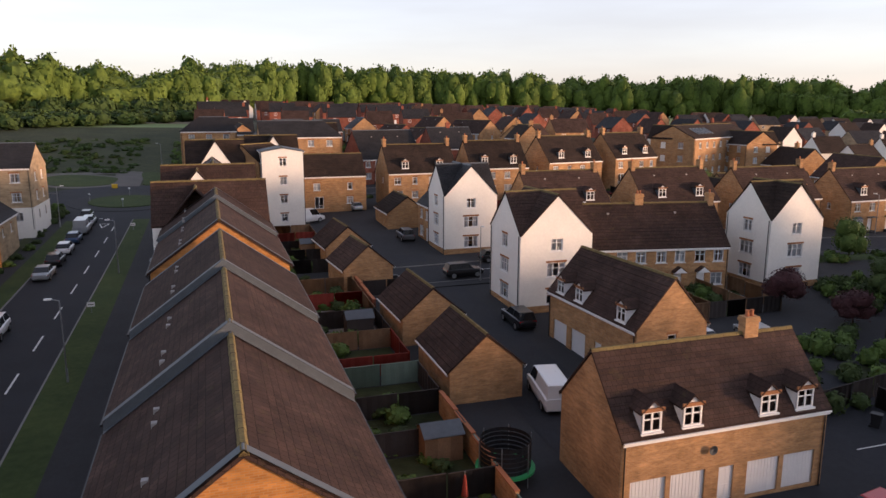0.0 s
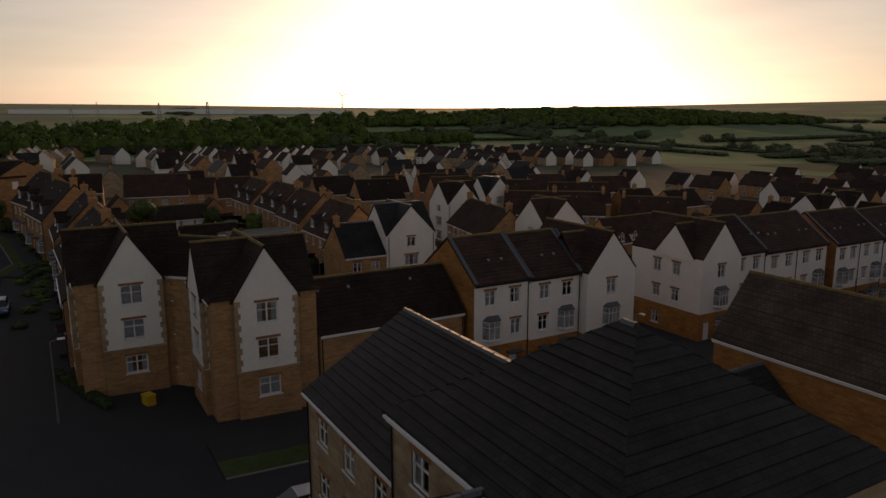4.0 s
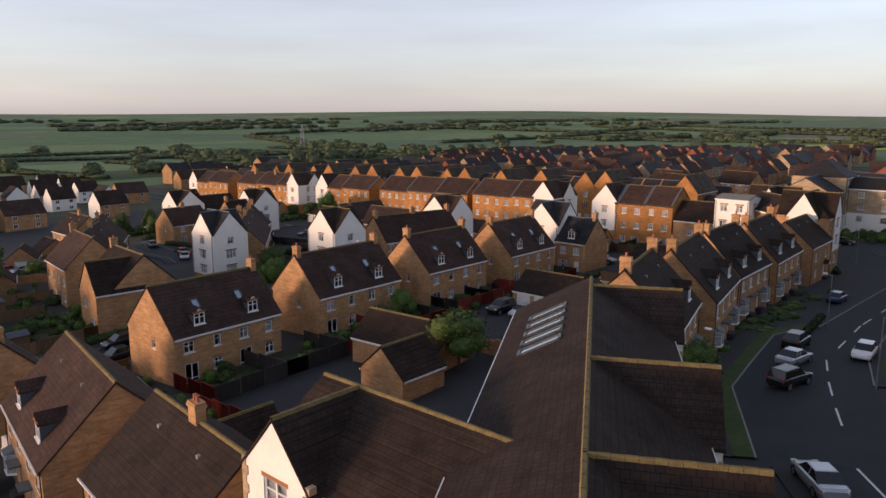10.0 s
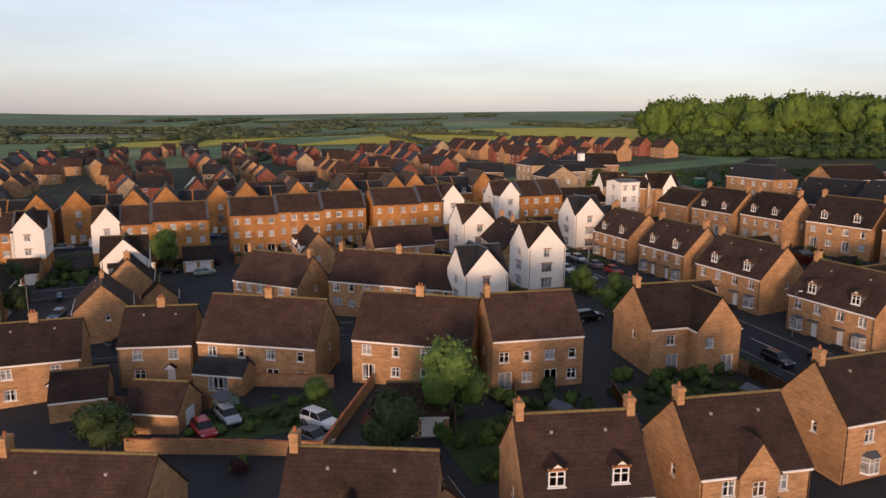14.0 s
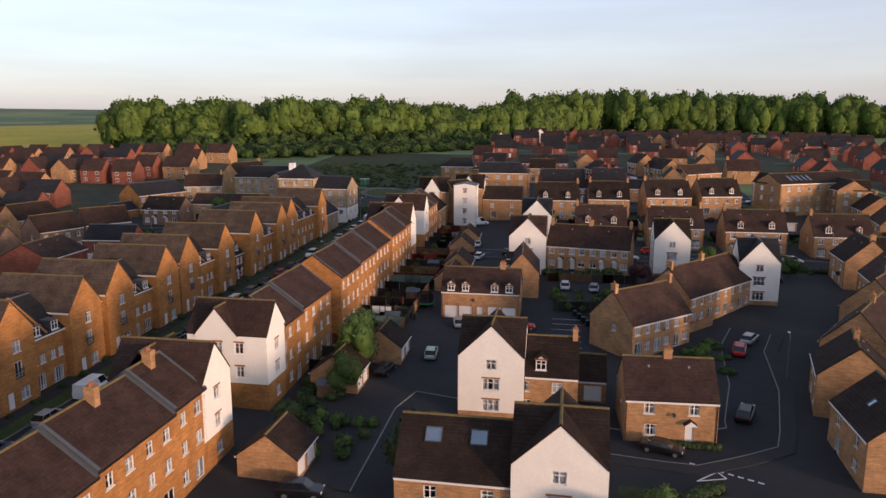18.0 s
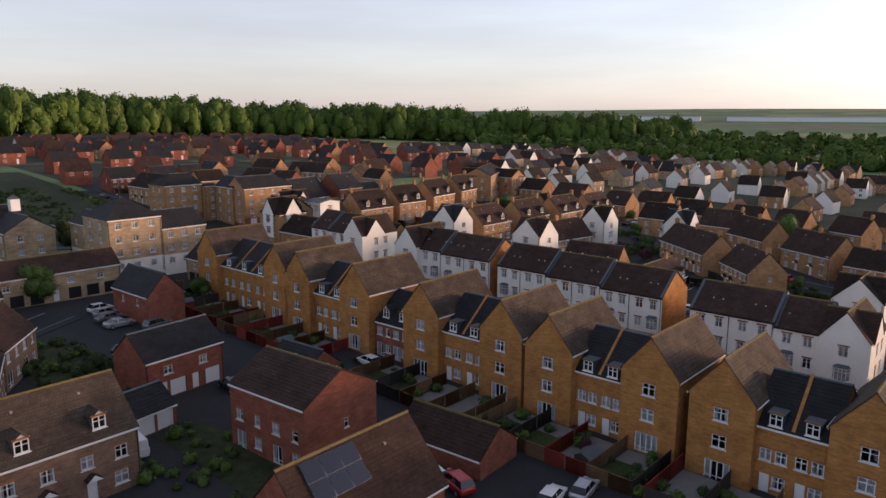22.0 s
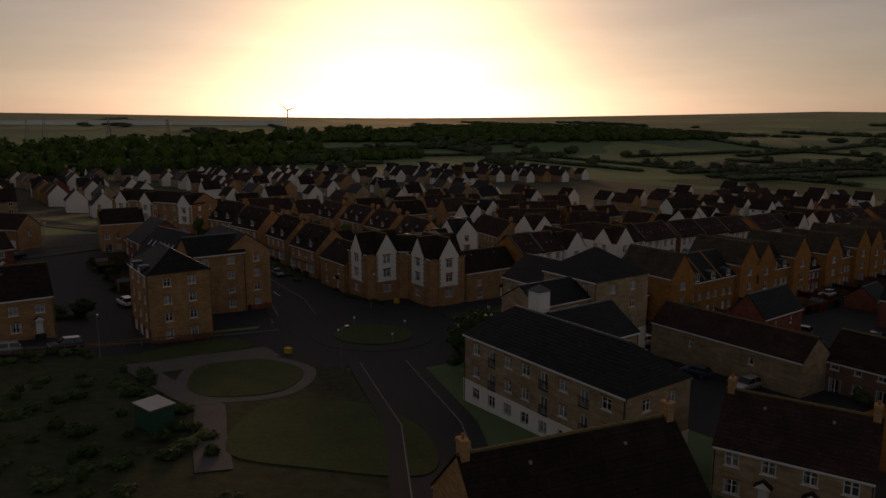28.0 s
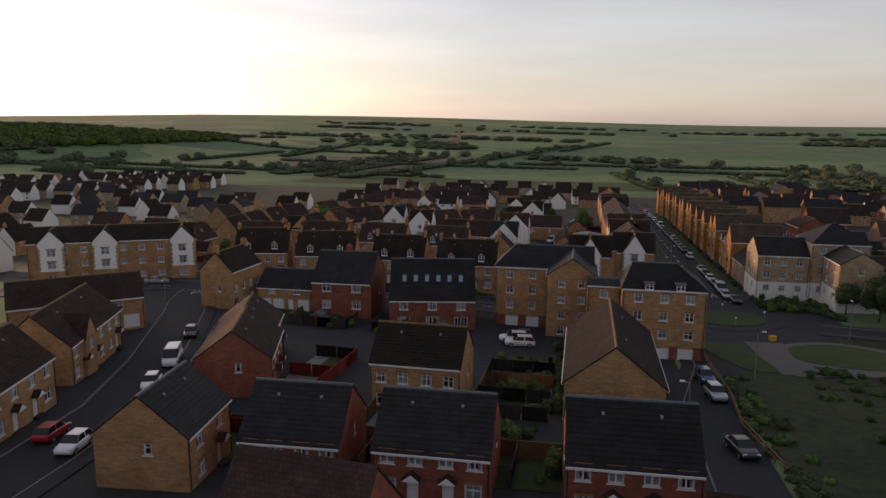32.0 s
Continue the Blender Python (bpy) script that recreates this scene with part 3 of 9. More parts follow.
def chimney(root, x, y, z0, z1, w=0.75, dp=0.55, wall="buff", pots=2, m=None):
    sh = Shape()
    sh.box(x - w / 2, x + w / 2, y - dp / 2, y + dp / 2, z0, z1 - 0.3)
    sh.box(x - w / 2 - 0.06, x + w / 2 + 0.06, y - dp / 2 - 0.06, y + dp / 2 + 0.06, z1 - 0.3, z1 - 0.12)
    sh.box(x - w / 2 - 0.02, x + w / 2 + 0.02, y - dp / 2 - 0.02, y + dp / 2 + 0.02, z1 - 0.12, z1)
    if m is not None:
        sh.moved(m)
    ob = part("chimney", sh, M[wall], root)
    for i in range(pots):
        p = Shape()
        px = x + (i - (pots - 1) / 2) * 0.34
        p.tube((px, y, z1), (px, y, z1 + 0.32), 0.12, 0.095, 8)
        p.tube((px, y, z1 + 0.32), (px, y, z1 + 0.37), 0.12, 0.12, 8)
        if m is not None:
            p.moved(m)
        part("chimney_pot", p, M["pot"], ob)


def on_slope(W, eave, ridge, f):
    """Across and up on the front slope, f of the way from eave to ridge."""
    return -W / 2 * (1 - f), eave + (ridge - eave) * f


def dormer(root, pm, x, side, W, eave, ridge, f=0.12, w=1.35, h=1.25, roofm="tile", cheek="lead", gable=True, front="upvc"):
    """A gabled dormer with its window, set into a slope (side -1: front)."""
    yf, zf = on_slope(W, eave, ridge, f)
    sl = (ridge - eave) / (W / 2)
    zf += 0.14
    top = zf + h
    yb = yf + h / sl
    rise = 0.55 if gable else 0.1
    yr = yf + (h + rise) / sl
    flip = pose(x, 0, 0, 0, 0, 0 if side < 0 else 180)
    if side > 0:
        flip = pose(x, 0, 0, 0, 0, 180)
    ck = Shape()
    for sx in (-1, 1):
        q = [(sx * w / 2, yf, zf - 0.1), (sx * w / 2, yf, zf), (sx * w / 2, yf, top), (sx * w / 2, yb, top)]
        ck.face(q if sx < 0 else q[::-1])
    ck.face([(-w / 2, yf, zf - 0.1), (w / 2, yf, zf - 0.1), (w / 2, yf, zf), (-w / 2, yf, zf)])
    e = 0.14
    rf = Shape()
    if gable:
        ck.face([(-w / 2, yf, top), (w / 2, yf, top), (0, yf, top + rise)], 1)
        for sx in (-1, 1):
            q = [(sx * (w / 2 + e), yf - 0.15, top - e * rise / (w / 2)), (0, yf - 0.15, top + rise), (0, yr + 0.1, top + rise), (sx * (w / 2 + e), yb + 0.1, top - e * rise / (w / 2))]
            rf.face(q if sx > 0 else q[::-1])
            q2 = [(p[0], p[1], p[2] + 0.09) for p in q]
            rf.face(q2[::-1] if sx > 0 else q2)
            rf.face([q[0], q[1], q2[1], q2[0]] if sx < 0 else [q[1], q[0], q2[0], q2[1]])
            rf.face([q[3], q[0], q2[0], q2[3]] if sx < 0 else [q[0], q[3], q2[3], q2[0]])
    else:
        rf.box(-w / 2 - e, w / 2 + e, yf - 0.15, yb + 0.3, top, top + 0.12)
    mm = pm @ flip
    ob = part("dormer", ck.moved(mm), [M[cheek], M[front]], root)
    part("dormer_roof", rf.moved(mm), M[roofm], ob)
    me, gl = opening_meshes("w2", w - 0.1, h, 0)
    wob = part("dormer_window", me, None, ob, m=mm @ pose(0, yf - 0.02, zf))


def skylight(root, pm, x, side, W, eave, ridge, f0=0.45, f1=0.68, w=0.8):
    y0, z0 = on_slope(W, eave, ridge, f0)
    y1, z1 = on_slope(W, eave, ridge, f1)
    n = Vector((0, -(z1 - z0), y1 - y0)).normalized()
    flip = pose(x, 0, 0, 0, 0, 0 if side < 0 else 180)
    fr, pa = Shape(), Shape()
    a, b = Vector((0, y0, z0)) + n * 0.2, Vector((0, y1, z1)) + n * 0.2
    for x0, x1, p, q in ((-w / 2, w / 2, a, a + (b - a) * 0.07), (-w / 2, w / 2, b - (b - a) * 0.07, b), (-w / 2, -w / 2 + 0.08, a, b), (w / 2 - 0.08, w / 2, a, b)):
        up, dn = n * 0.06, n * -0.12
        c = [Vector((x0, 0, 0)) + p, Vector((x1, 0, 0)) + p, Vector((x1, 0, 0)) + q, Vector((x0, 0, 0)) + q]
        fr.face([v + up for v in c])
        for i in range(4):
            j = (i + 1) % 4
            fr.face([c[i] + dn, c[j] + dn, c[j] + up, c[i] + up])
    pa.face([Vector((-w / 2, 0, 0)) + a, Vector((w / 2, 0, 0)) + a, Vector((w / 2, 0, 0)) + b, Vector((-w / 2, 0, 0)) + b])
    ob = part("skylight", fr.moved(pm @ flip), M["lead"], root)
    part("pane", pa.moved(pm @ flip), M["roof_glass"], ob)


def vent(root, pm, x, side, W, eave, ridge, f=0.7):
    y, z = on_slope(W, eave, ridge, f)
    sh = Shape()
    sh.box(-0.11, 0.11, y - 0.12, y + 0.08, z + 0.05, z + 0.26)
    part("roof_vent", sh.moved(pm @ pose(x, 0, 0, 0, 0, 0 if side < 0 else 180)), M["vent"], root)


def bay(root, m, z, w=2.0, h=1.5, dep=0.6, canopy=True, lead=True):
    """A canted bay in the plane y = 0 facing -y, its sill at z; m places it."""
    sh, gl = Shape(), Shape()
    c = [(-w / 2, 0.02), (-w / 2 + dep * 0.6, -dep), (w / 2 - dep * 0.6, -dep), (w / 2, 0.02)]
    t = 0.06
    for (xa, ya), (xb, yb) in zip(c, c[1:]):
        a, b = Vector((xa, ya, z)), Vector((xb, yb, z))
        n = max(1, round((b - a).length / 0.55))
        for z0, z1 in ((0, 0.08), (h - 0.08, h), (h * 0.66, h * 0.66 + 0.05)):
            sh.face([a + UP * z0, b + UP * z0, b + UP * z1, a + UP * z1])
        for i in range(n + 1):
            p = a + (b - a) * i / n
            e = (b - a).normalized() * t
            sh.face([p - e * 0.5, p + e * 0.5, p + e * 0.5 + UP * h, p - e * 0.5 + UP * h])
        inn = Vector((0, 0.03, 0))
        gl.face([a + inn, b + inn, b + inn + UP * h, a + inn + UP * h])
    low = [(x, y - 0.06 if y < 0 else y, z - 0.1) for x, y in c]
    sh.face([(x, y, z) for x, y, _ in low])
    sh.face([(x, y, zz) for x, y, zz in low][::-1])
    for p, q in zip(low, low[1:]):
        sh.face([p, q, (q[0], q[1], z), (p[0], p[1], z)])
    ob = part("bay_window", sh.moved(m), M["upvc"], root)
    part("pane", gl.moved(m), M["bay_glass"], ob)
    rf = Shape()
    o = [(x * 1.08, y - 0.12 if y < 0 else y, z + h) for x, y in c]
    tp = [(x * 0.8, 0.02, z + h + 0.38) for x, y in c]
    for i in range(3):
        rf.face([o[i], o[i + 1], tp[i + 1], tp[i]])
    rf.face([(o[0][0], o[0][1], z + h), (o[3][0], o[3][1], z + h), o[2], o[1]])
    part("bay_roof", rf.moved(m), M["lead"], ob)


def porch(root, m, z=2.25, w=1.5, dep=0.8, kind="flat"):
    sh = Shape()
    if kind == "flat":
        sh.box(-w / 2, w / 2, -dep, 0, z, z + 0.14)
        part("porch_canopy", sh.moved(m), M["lead"], root)
    else:
        for sx in (-1, 1):
            q = [(sx * w / 2, -dep, z), (0, -dep, z + 0.55), (0, 0, z + 0.55), (sx * w / 2, 0, z)]
            sh.face(q if sx > 0 else q[::-1])
            sh.face([(p[0], p[1], p[2] + 0.1) for p in (q[::-1] if sx > 0 else q)])
        sh.face([(-w / 2, -dep, z), (w / 2, -dep, z), (0, -dep, z + 0.6)], 1)
        part("porch_canopy", sh.moved(m), [M["tile"], M["upvc"]], root)
    st = Shape()
    st.box(-0.7, 0.7, -0.75, 0, -1.0, 0.12)
    part("doorstep", st.moved(m), M["paving"], root)

# ---------------------------------------------------------------- land, roads and verges
def sheet(name, xs, ys, dz, material, label, category="ground", kind="structure"):
    """A draped grid over the given world coordinates."""
    v = [(x * K, y * K, (ground(x, y) + dz) * K) for y in ys for x in xs]
    n = len(xs)
    f = [(j * n + i, j * n + i + 1, (j + 1) * n + i + 1, (j + 1) * n + i) for j in range(len(ys) - 1) for i in range(n - 1)]
    me = bpy.data.meshes.new(name)
    me.from_pydata(v, [], f)
    me.materials.append(material)
    me.polygons.foreach_set("use_smooth", [True] * len(f))
    return tagged(new(name, me), label, category, "", kind)


def steps(reach, fine, grow):
    out, step, x = [0.0], fine, 0.0
    while x < reach:
        x += step
        out.append(x)
        if x > 330:
            step *= grow
    return out


half = steps(4300, 6.0, 1.13)
axis = [-v for v in half[:0:-1]] + half


def hazed_field_material():
    m = bpy.data.materials.new("fields")
    m.use_nodes = True
    nt = m.node_tree
    bs = nt.nodes["Principled BSDF"]
    bs.inputs["Roughness"].default_value = 0.95
    bs.inputs["Specular IOR Level"].default_value = 0.1
    geo = nt.nodes.new("ShaderNodeNewGeometry")
    wob = nt.nodes.new("ShaderNodeTexNoise")
    wob.inputs["Scale"].default_value = 0.004
    nt.links.new(geo.outputs["Position"], wob.inputs["Vector"])
    vm = nt.nodes.new("ShaderNodeVectorMath")
    vm.operation = "MULTIPLY_ADD"
    vm.inputs[1].default_value = (120, 120, 0)
    nt.links.new(wob.outputs["Color"], vm.inputs[0])
    nt.links.new(geo.outputs["Position"], vm.inputs[2])
    flat = nt.nodes.new("ShaderNodeVectorMath")
    flat.operation = "MULTIPLY"
    flat.inputs[1].default_value = (0.0042, 0.0055, 0)
    nt.links.new(vm.outputs[0], flat.inputs[0])
    vo = nt.nodes.new("ShaderNodeTexVoronoi")
    vo.feature = "F1"
    vo.inputs["Scale"].default_value = 1.0
    nt.links.new(flat.outputs[0], vo.inputs["Vector"])
    sep = nt.nodes.new("ShaderNodeSeparateColor")
    nt.links.new(vo.outputs["Color"], sep.inputs[0])
    cr = nt.nodes.new("ShaderNodeValToRGB")
    cr.color_ramp.interpolation = "CONSTANT"
    # crop tones paled and cooled, so the colour carries the valley's haze
    el = cr.color_ramp.elements
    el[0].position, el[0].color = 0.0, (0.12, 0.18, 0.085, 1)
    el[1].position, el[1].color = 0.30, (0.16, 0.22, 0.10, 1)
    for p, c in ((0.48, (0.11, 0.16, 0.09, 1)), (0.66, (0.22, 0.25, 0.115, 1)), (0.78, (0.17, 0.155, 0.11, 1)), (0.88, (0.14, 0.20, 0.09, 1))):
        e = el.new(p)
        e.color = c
    nt.links.new(sep.outputs[0], cr.inputs[0])
    n1 = nt.nodes.new("ShaderNodeTexNoise")
    n1.inputs["Scale"].default_value = 0.05
    n1.inputs["Detail"].default_value = 8
    nt.links.new(geo.outputs["Position"], n1.inputs["Vector"])
    mr = nt.nodes.new("ShaderNodeMapRange")
    mr.inputs[3].default_value, mr.inputs[4].default_value = 0.55, 1.45
    nt.links.new(n1.outputs[0], mr.inputs[0])
    hsv = nt.nodes.new("ShaderNodeHueSaturation")
    nt.links.new(cr.outputs[0], hsv.inputs["Color"])
    nt.links.new(mr.outputs[0], hsv.inputs["Value"])
    nt.links.new(hsv.outputs[0], bs.inputs["Base Color"])
    return m


sheet("ground", [a - 10 for a in axis], [a + 90 for a in axis], 0.0, hazed_field_material(), "open fields and rough grass round a housing estate", "ground")


def strip(name, pts, w0, w1, dz, material, label, category, kind="structure", step=2.5, edge=0.0):
    """A band along a line of (s, d) points, from w0 to w1 to the right of it, draped on the land."""
    P = [Vector(at(*p)) for p in pts]
    line = []
    for i, (a, b) in enumerate(zip(P, P[1:])):
        n = max(1, int((b - a).length / step))
        line += [a + (b - a) * k / n for k in range(n)]
    line.append(P[-1])
    sh = Shape()
    cols = max(1, int(abs(w1 - w0) / 3))
    grid = []
    for i, p in enumerate(line):
        q0, q1 = line[max(0, i - 1)], line[min(len(line) - 1, i + 1)]
        t = (q1 - q0).normalized()
        r = Vector((t.y, -t.x))
        grid.append([p + r * (w0 + (w1 - w0) * k / cols) for k in range(cols + 1)])
    tops = [[Vector((q.x, q.y, ground(q.x, q.y) + dz)) for q in g] for g in grid]
    for a, b in zip(tops, tops[1:]):
        for k in range(cols):
            sh.face([a[k], a[k + 1], b[k + 1], b[k]])
        if edge:
            for k, e in ((0, 1), (cols, -1)):
                q = [a[k], b[k], b[k] - UP * edge, a[k] - UP * edge]
                sh.face(q if e > 0 else q[::-1])
    return tagged(new(name, sh.moved(SCALE).mesh(name, [material])), label, category, "", kind)


def disc(name, s, d, r0, r1, dz, material, label, category, edge=0.0, n=48):
    sh = Shape()
    cx, cy = at(s, d)
    def p(r, i):
        a = 6.2832 * i / n
        x, y = cx + r * math.cos(a), cy + r * math.sin(a)
        return Vector((x, y, ground(x, y) + dz))
    for i in range(n):
        sh.face([p(r0, i), p(r1, i), p(r1, i + 1), p(r0, i + 1)] if r0 else [p(0, 0), p(r1, i), p(r1, i + 1)])
        if edge:
            a, b = p(r1, i), p(r1, i + 1)
            sh.face([a, a - UP * edge, b - UP * edge, b])
    return tagged(new(name, sh.moved(SCALE).mesh(name, [material])), label, category, "", "structure")


def road(pts, w, kerb_side=(1, 1), foot=1.8, name="road"):
    strip(name, pts, -w / 2, w / 2, 0.05, M["asphalt"], "dark worn asphalt estate road", "road")
    for sgn, on in ((-1, kerb_side[0]), (1, kerb_side[1])):
        if on:
            a, b = sgn * w / 2, sgn * (w / 2 + 0.14)
            strip("kerb", pts, min(a, b), max(a, b), 0.16, M["kerb"], "pale concrete kerb along the road", "kerb", edge=0.2)
            a, b = sgn * (w / 2 + 0.14), sgn * (w / 2 + 0.14 + foot)
            strip("pavement", pts, min(a, b), max(a, b), 0.15, M["paving"], "dark tarmac footway beside the road", "pavement", edge=0.2)


# the made ground between the houses
strip("estate_ground", [(-70, 62), (172, 62)], -76, 100, 0.02, M["paving"], "worn paved yards and drives between the houses", "ground", step=4)
strip("estate_ground", [(-40, -52), (150, -52)], -44, 42, 0.024, M["paving"], "worn paved yards and drives between the houses", "ground", step=4)
strip("estate_ground", [(168, 62), (275, 62)], -52, 50, 0.018, M["paving"], "worn paved yards and drives between the houses", "ground", step=4)
for a, b, w0, w1 in ((-215, 330, 162, 425), (210, 480, 10, 162), (-190, -68, -130, 162), (-190, 258, -250, -92)):
    strip("estate_ground", [(a, (w0 + w1) / 2), (b, (w0 + w1) / 2)], (w0 - w1) / 2, (w1 - w0) / 2, 0.012, M["yard"], "small gardens and drives between the outlying houses", "ground", step=8)
AVE = [(-150, -4.9), (148, -4.9)]
strip("road", AVE, -3.8, 3.8, 0.05, M["asphalt"], "straight dark asphalt avenue with parked cars", "road")
for a, b, mt, dz, lb, nm in ((-3.94, -3.8, "kerb", 0.16, "pale concrete kerb along the avenue", "kerb"), (3.8, 3.94, "kerb", 0.16, "pale concrete kerb along the avenue", "kerb"), (-6.1, -3.94, "grass", 0.14, "mown grass verge along the avenue", "verge"), (3.94, 6.5, "grass", 0.14, "mown grass verge along the avenue", "verge"), (-8.2, -6.1, "paving", 0.15, "dark tarmac footway along the avenue", "pavement"), (6.5, 9.6, "paving", 0.15, "dark tarmac footway along the avenue", "pavement")):
    strip(nm, [(-150, -4.9), (141, -4.9)], a, b, dz, M[mt], lb, nm, edge=0.2)
strip("front_gardens", [(-150, -4.9), (141, -4.9)], -9.6, -8.2, 0.10, M["rough"], "narrow planted front gardens", "garden")
disc("roundabout_road", 159.5, -3.7, 10.2, 19.5, 0.056, M["asphalt"], "asphalt carriageway round the roundabout", "road")
disc("roundabout_apron", 159.5, -3.7, 6.6, 10.2, 0.12, M["paving"], "paved apron round the central island", "pavement", edge=0.12)
disc("roundabout_island", 159.5, -3.7, 0, 6.6, 0.24, M["grass"], "mown grass roundabout island", "island", edge=0.2)
road([(165, 14), (161.8, 26), (160.6, 50), (160.0, 66)], 6.6)
road([(160.0, 66), (160.6, 79), (162.7, 88.1)], 6.8, (1, 0))
road([(162.7, 88.1), (164.8, 95.1), (168.5, 106.3)], 6.8, (0, 0))
road([(168.5, 106.3), (176, 118), (186, 132), (196, 160)], 6.6)
SOUTH_KERB = [(156.2, 66), (153.8, 73.1), (155.4, 85.7), (156.6, 94.5), (163, 108.4)]
strip("road", SOUTH_KERB, -4.6, 0, 0.046, M["asphalt"], "asphalt parking strip beside the road", "road")
strip("kerb", SOUTH_KERB, 0, 0.14, 0.16, M["kerb"], "pale concrete kerb along the road", "kerb", edge=0.2)
strip("verge", SOUTH_KERB, 0.14, 1.5, 0.17, M["grass"], "mown grass verge along the north street", "verge", edge=0.2)
strip("pavement", SOUTH_KERB, 1.5, 3.6, 0.15, M["paving"], "dark tarmac footway beside the verge", "pavement", edge=0.2)
road([(93.3, 26), (93.3, 143)], 8.0)
road([(-40, 150.5), (40, 150.5), (110, 150.5), (165, 148)], 6.8)
road([(-12, 34.5), (10, 34.5), (5.5, 46), (3.5, 66), (8, 74), (22, 77.5), (36, 79), (44, 82)], 6.0)
road([(3.5, 66), (-12, 78), (-30, 100)], 6.0, (0, 0))
road([(95, -92), (102, -76), (107, -60), (113, -50)], 5.5)
road([(172, 3), (196, 4.5), (214, 8.5), (245, 9.5)], 6.0, (0, 1))
road([(172.5, 98), (181, 95), (190.5, 90.4), (216, 79.4), (232.5, 73.6), (246, 71.4), (262, 70), (285, 66)], 6.4)
road([(166, -18), (170, -30), (174, -42), (184, -60), (196, -90)], 6.6)
strip("car_park", [(20, 34.5), (104, 34.5)], -3.4, 3.4, 0.055, M["asphalt"], "asphalt rear parking court", "road")
strip("car_park", [(24, 46), (56, 46)], -8, 12, 0.056, M["asphalt"], "asphalt rear parking court with bay lines", "road")
strip("car_park", [(60, -40), (112, -46)], -7, 8, 0.055, M["asphalt"], "asphalt rear parking court", "road")
strip("car_park", [(176, 30), (196, 32)], -7, 10, 0.055, M["asphalt"], "asphalt parking court of the flats", "road")
strip("car_park", [(126, -46), (146, -48)], -8, 8, 0.055, M["asphalt"], "asphalt car park of the stone flats", "road")
strip("meadow", [(172, -6), (300, -4)], -64, 10, 0.03, M["rough"], "rough uncut meadow grass beside the roundabout", "meadow", step=3)


def patch(name, pts, dz, material, label, category, grow=1.0, rings=5):
    """A rounded area inside an outline of (s, d) points, draped on the land."""
    P = [Vector(at(*q)) for q in pts]
    c = sum(P, Vector((0, 0))) / len(P)
    line = []
    n = len(P)
    for i in range(n):
        a, b, e, f = P[i - 1], P[i], P[(i + 1) % n], P[(i + 2) % n]
        for k in range(6):
            t = k / 6
            line.append(0.5 * (2 * b + (e - a) * t + (2 * a - 5 * b + 4 * e - f) * t * t + (3 * b - a - 3 * e + f) * t ** 3))
    line = [c + (q - c) * grow for q in line]
    def p(i, r):
        q = c + (line[i % len(line)] - c) * r / rings
        return Vector((q.x, q.y, ground(q.x, q.y) + dz))
    turn = sum((a - c).cross(b - c) for a, b in zip(line, line[1:] + line[:1]))
    sh = Shape()
    for i in range(len(line)):
        for r in range(rings):
            q = [p(i, r), p(i, r + 1), p(i + 1, r + 1)] + ([p(i + 1, r)] if r else [])
            sh.face(q if turn > 0 else q[::-1])
        a, b = p(i, rings), p(i + 1, rings)
        q = [a, a - UP * 0.15, b - UP * 0.15, b]
        sh.face(q if turn > 0 else q[::-1])
    return tagged(new(name, sh.moved(SCALE).mesh(name, [material])), label, category, "", "structure")


ISLAND = [(189.6, -9), (184, -8.1), (179.7, -9.8), (177.8, -16.7), (183.5, -23.2), (190.9, -22.1), (193.3, -17.4)]
patch("path_apron", ISLAND, 0.07, M["path"], "worn tarmac paths round a grass island", "path", 1.22)
strip("footpath", [(177.6, -5.8), (188, -5.8), (197.4, -6.6)], -2.8, 3.0, 0.105, M["path"], "broad worn tarmac path beside the grass", "path")
strip("footpath", [(196.6, -5), (195.9, -11), (194.6, -18), (193, -25), (195.7, -33.3), (198, -42)], -1.7, 1.7, 0.11, M["path"], "worn tarmac footpath curving across the grass", "path")
patch("grass_island", ISLAND, 0.15, M["grass"], "mown grass island between the paths", "verge")
patch("grass_verge", [(187.5, -27.2), (179.0, -30.0), (175.6, -37.6), (176.7, -46.1), (181.8, -52.5), (190, -46), (195.6, -38)], 0.13, M["grass"], "mown grass between the road and the meadow", "verge")
patch("grass_verge", [(195.0, 1.0), (181.6, 4.6), (179.0, -1.6), (186, -2.6), (195.9, -3.4)], 0.13, M["grass"], "mown grass beside the footpath", "verge")
patch("grass_verge", [(171.6, 93.6), (168.4, 90.1), (165.7, 81.9), (165.5, 75.1), (170.4, 75.4), (172.8, 84)], 0.19, M["grass"], "mown grass on the corner of the north street", "verge")

# painted lines
def dash_line(name, pts, on, off, w, label):
    P = [Vector(at(*p)) for p in pts]
    sh = Shape()
    for a, b in zip(P, P[1:]):
        L = (b - a).length
        t = (b - a) / L
        r = Vector((t.y, -t.x)) * w / 2
        k = 0.0
        while k + on <= L + 0.01:
            q = [a + t * k - r, a + t * k + r, a + t * (k + on) + r, a + t * (k + on) - r]
            sh.face([(p.x, p.y, ground(p.x, p.y) + 0.062) for p in q])
            k += on + off
    tagged(new(name, sh.moved(SCALE).mesh(name, [M["paint"]])), label, "road marking", "", "structure")


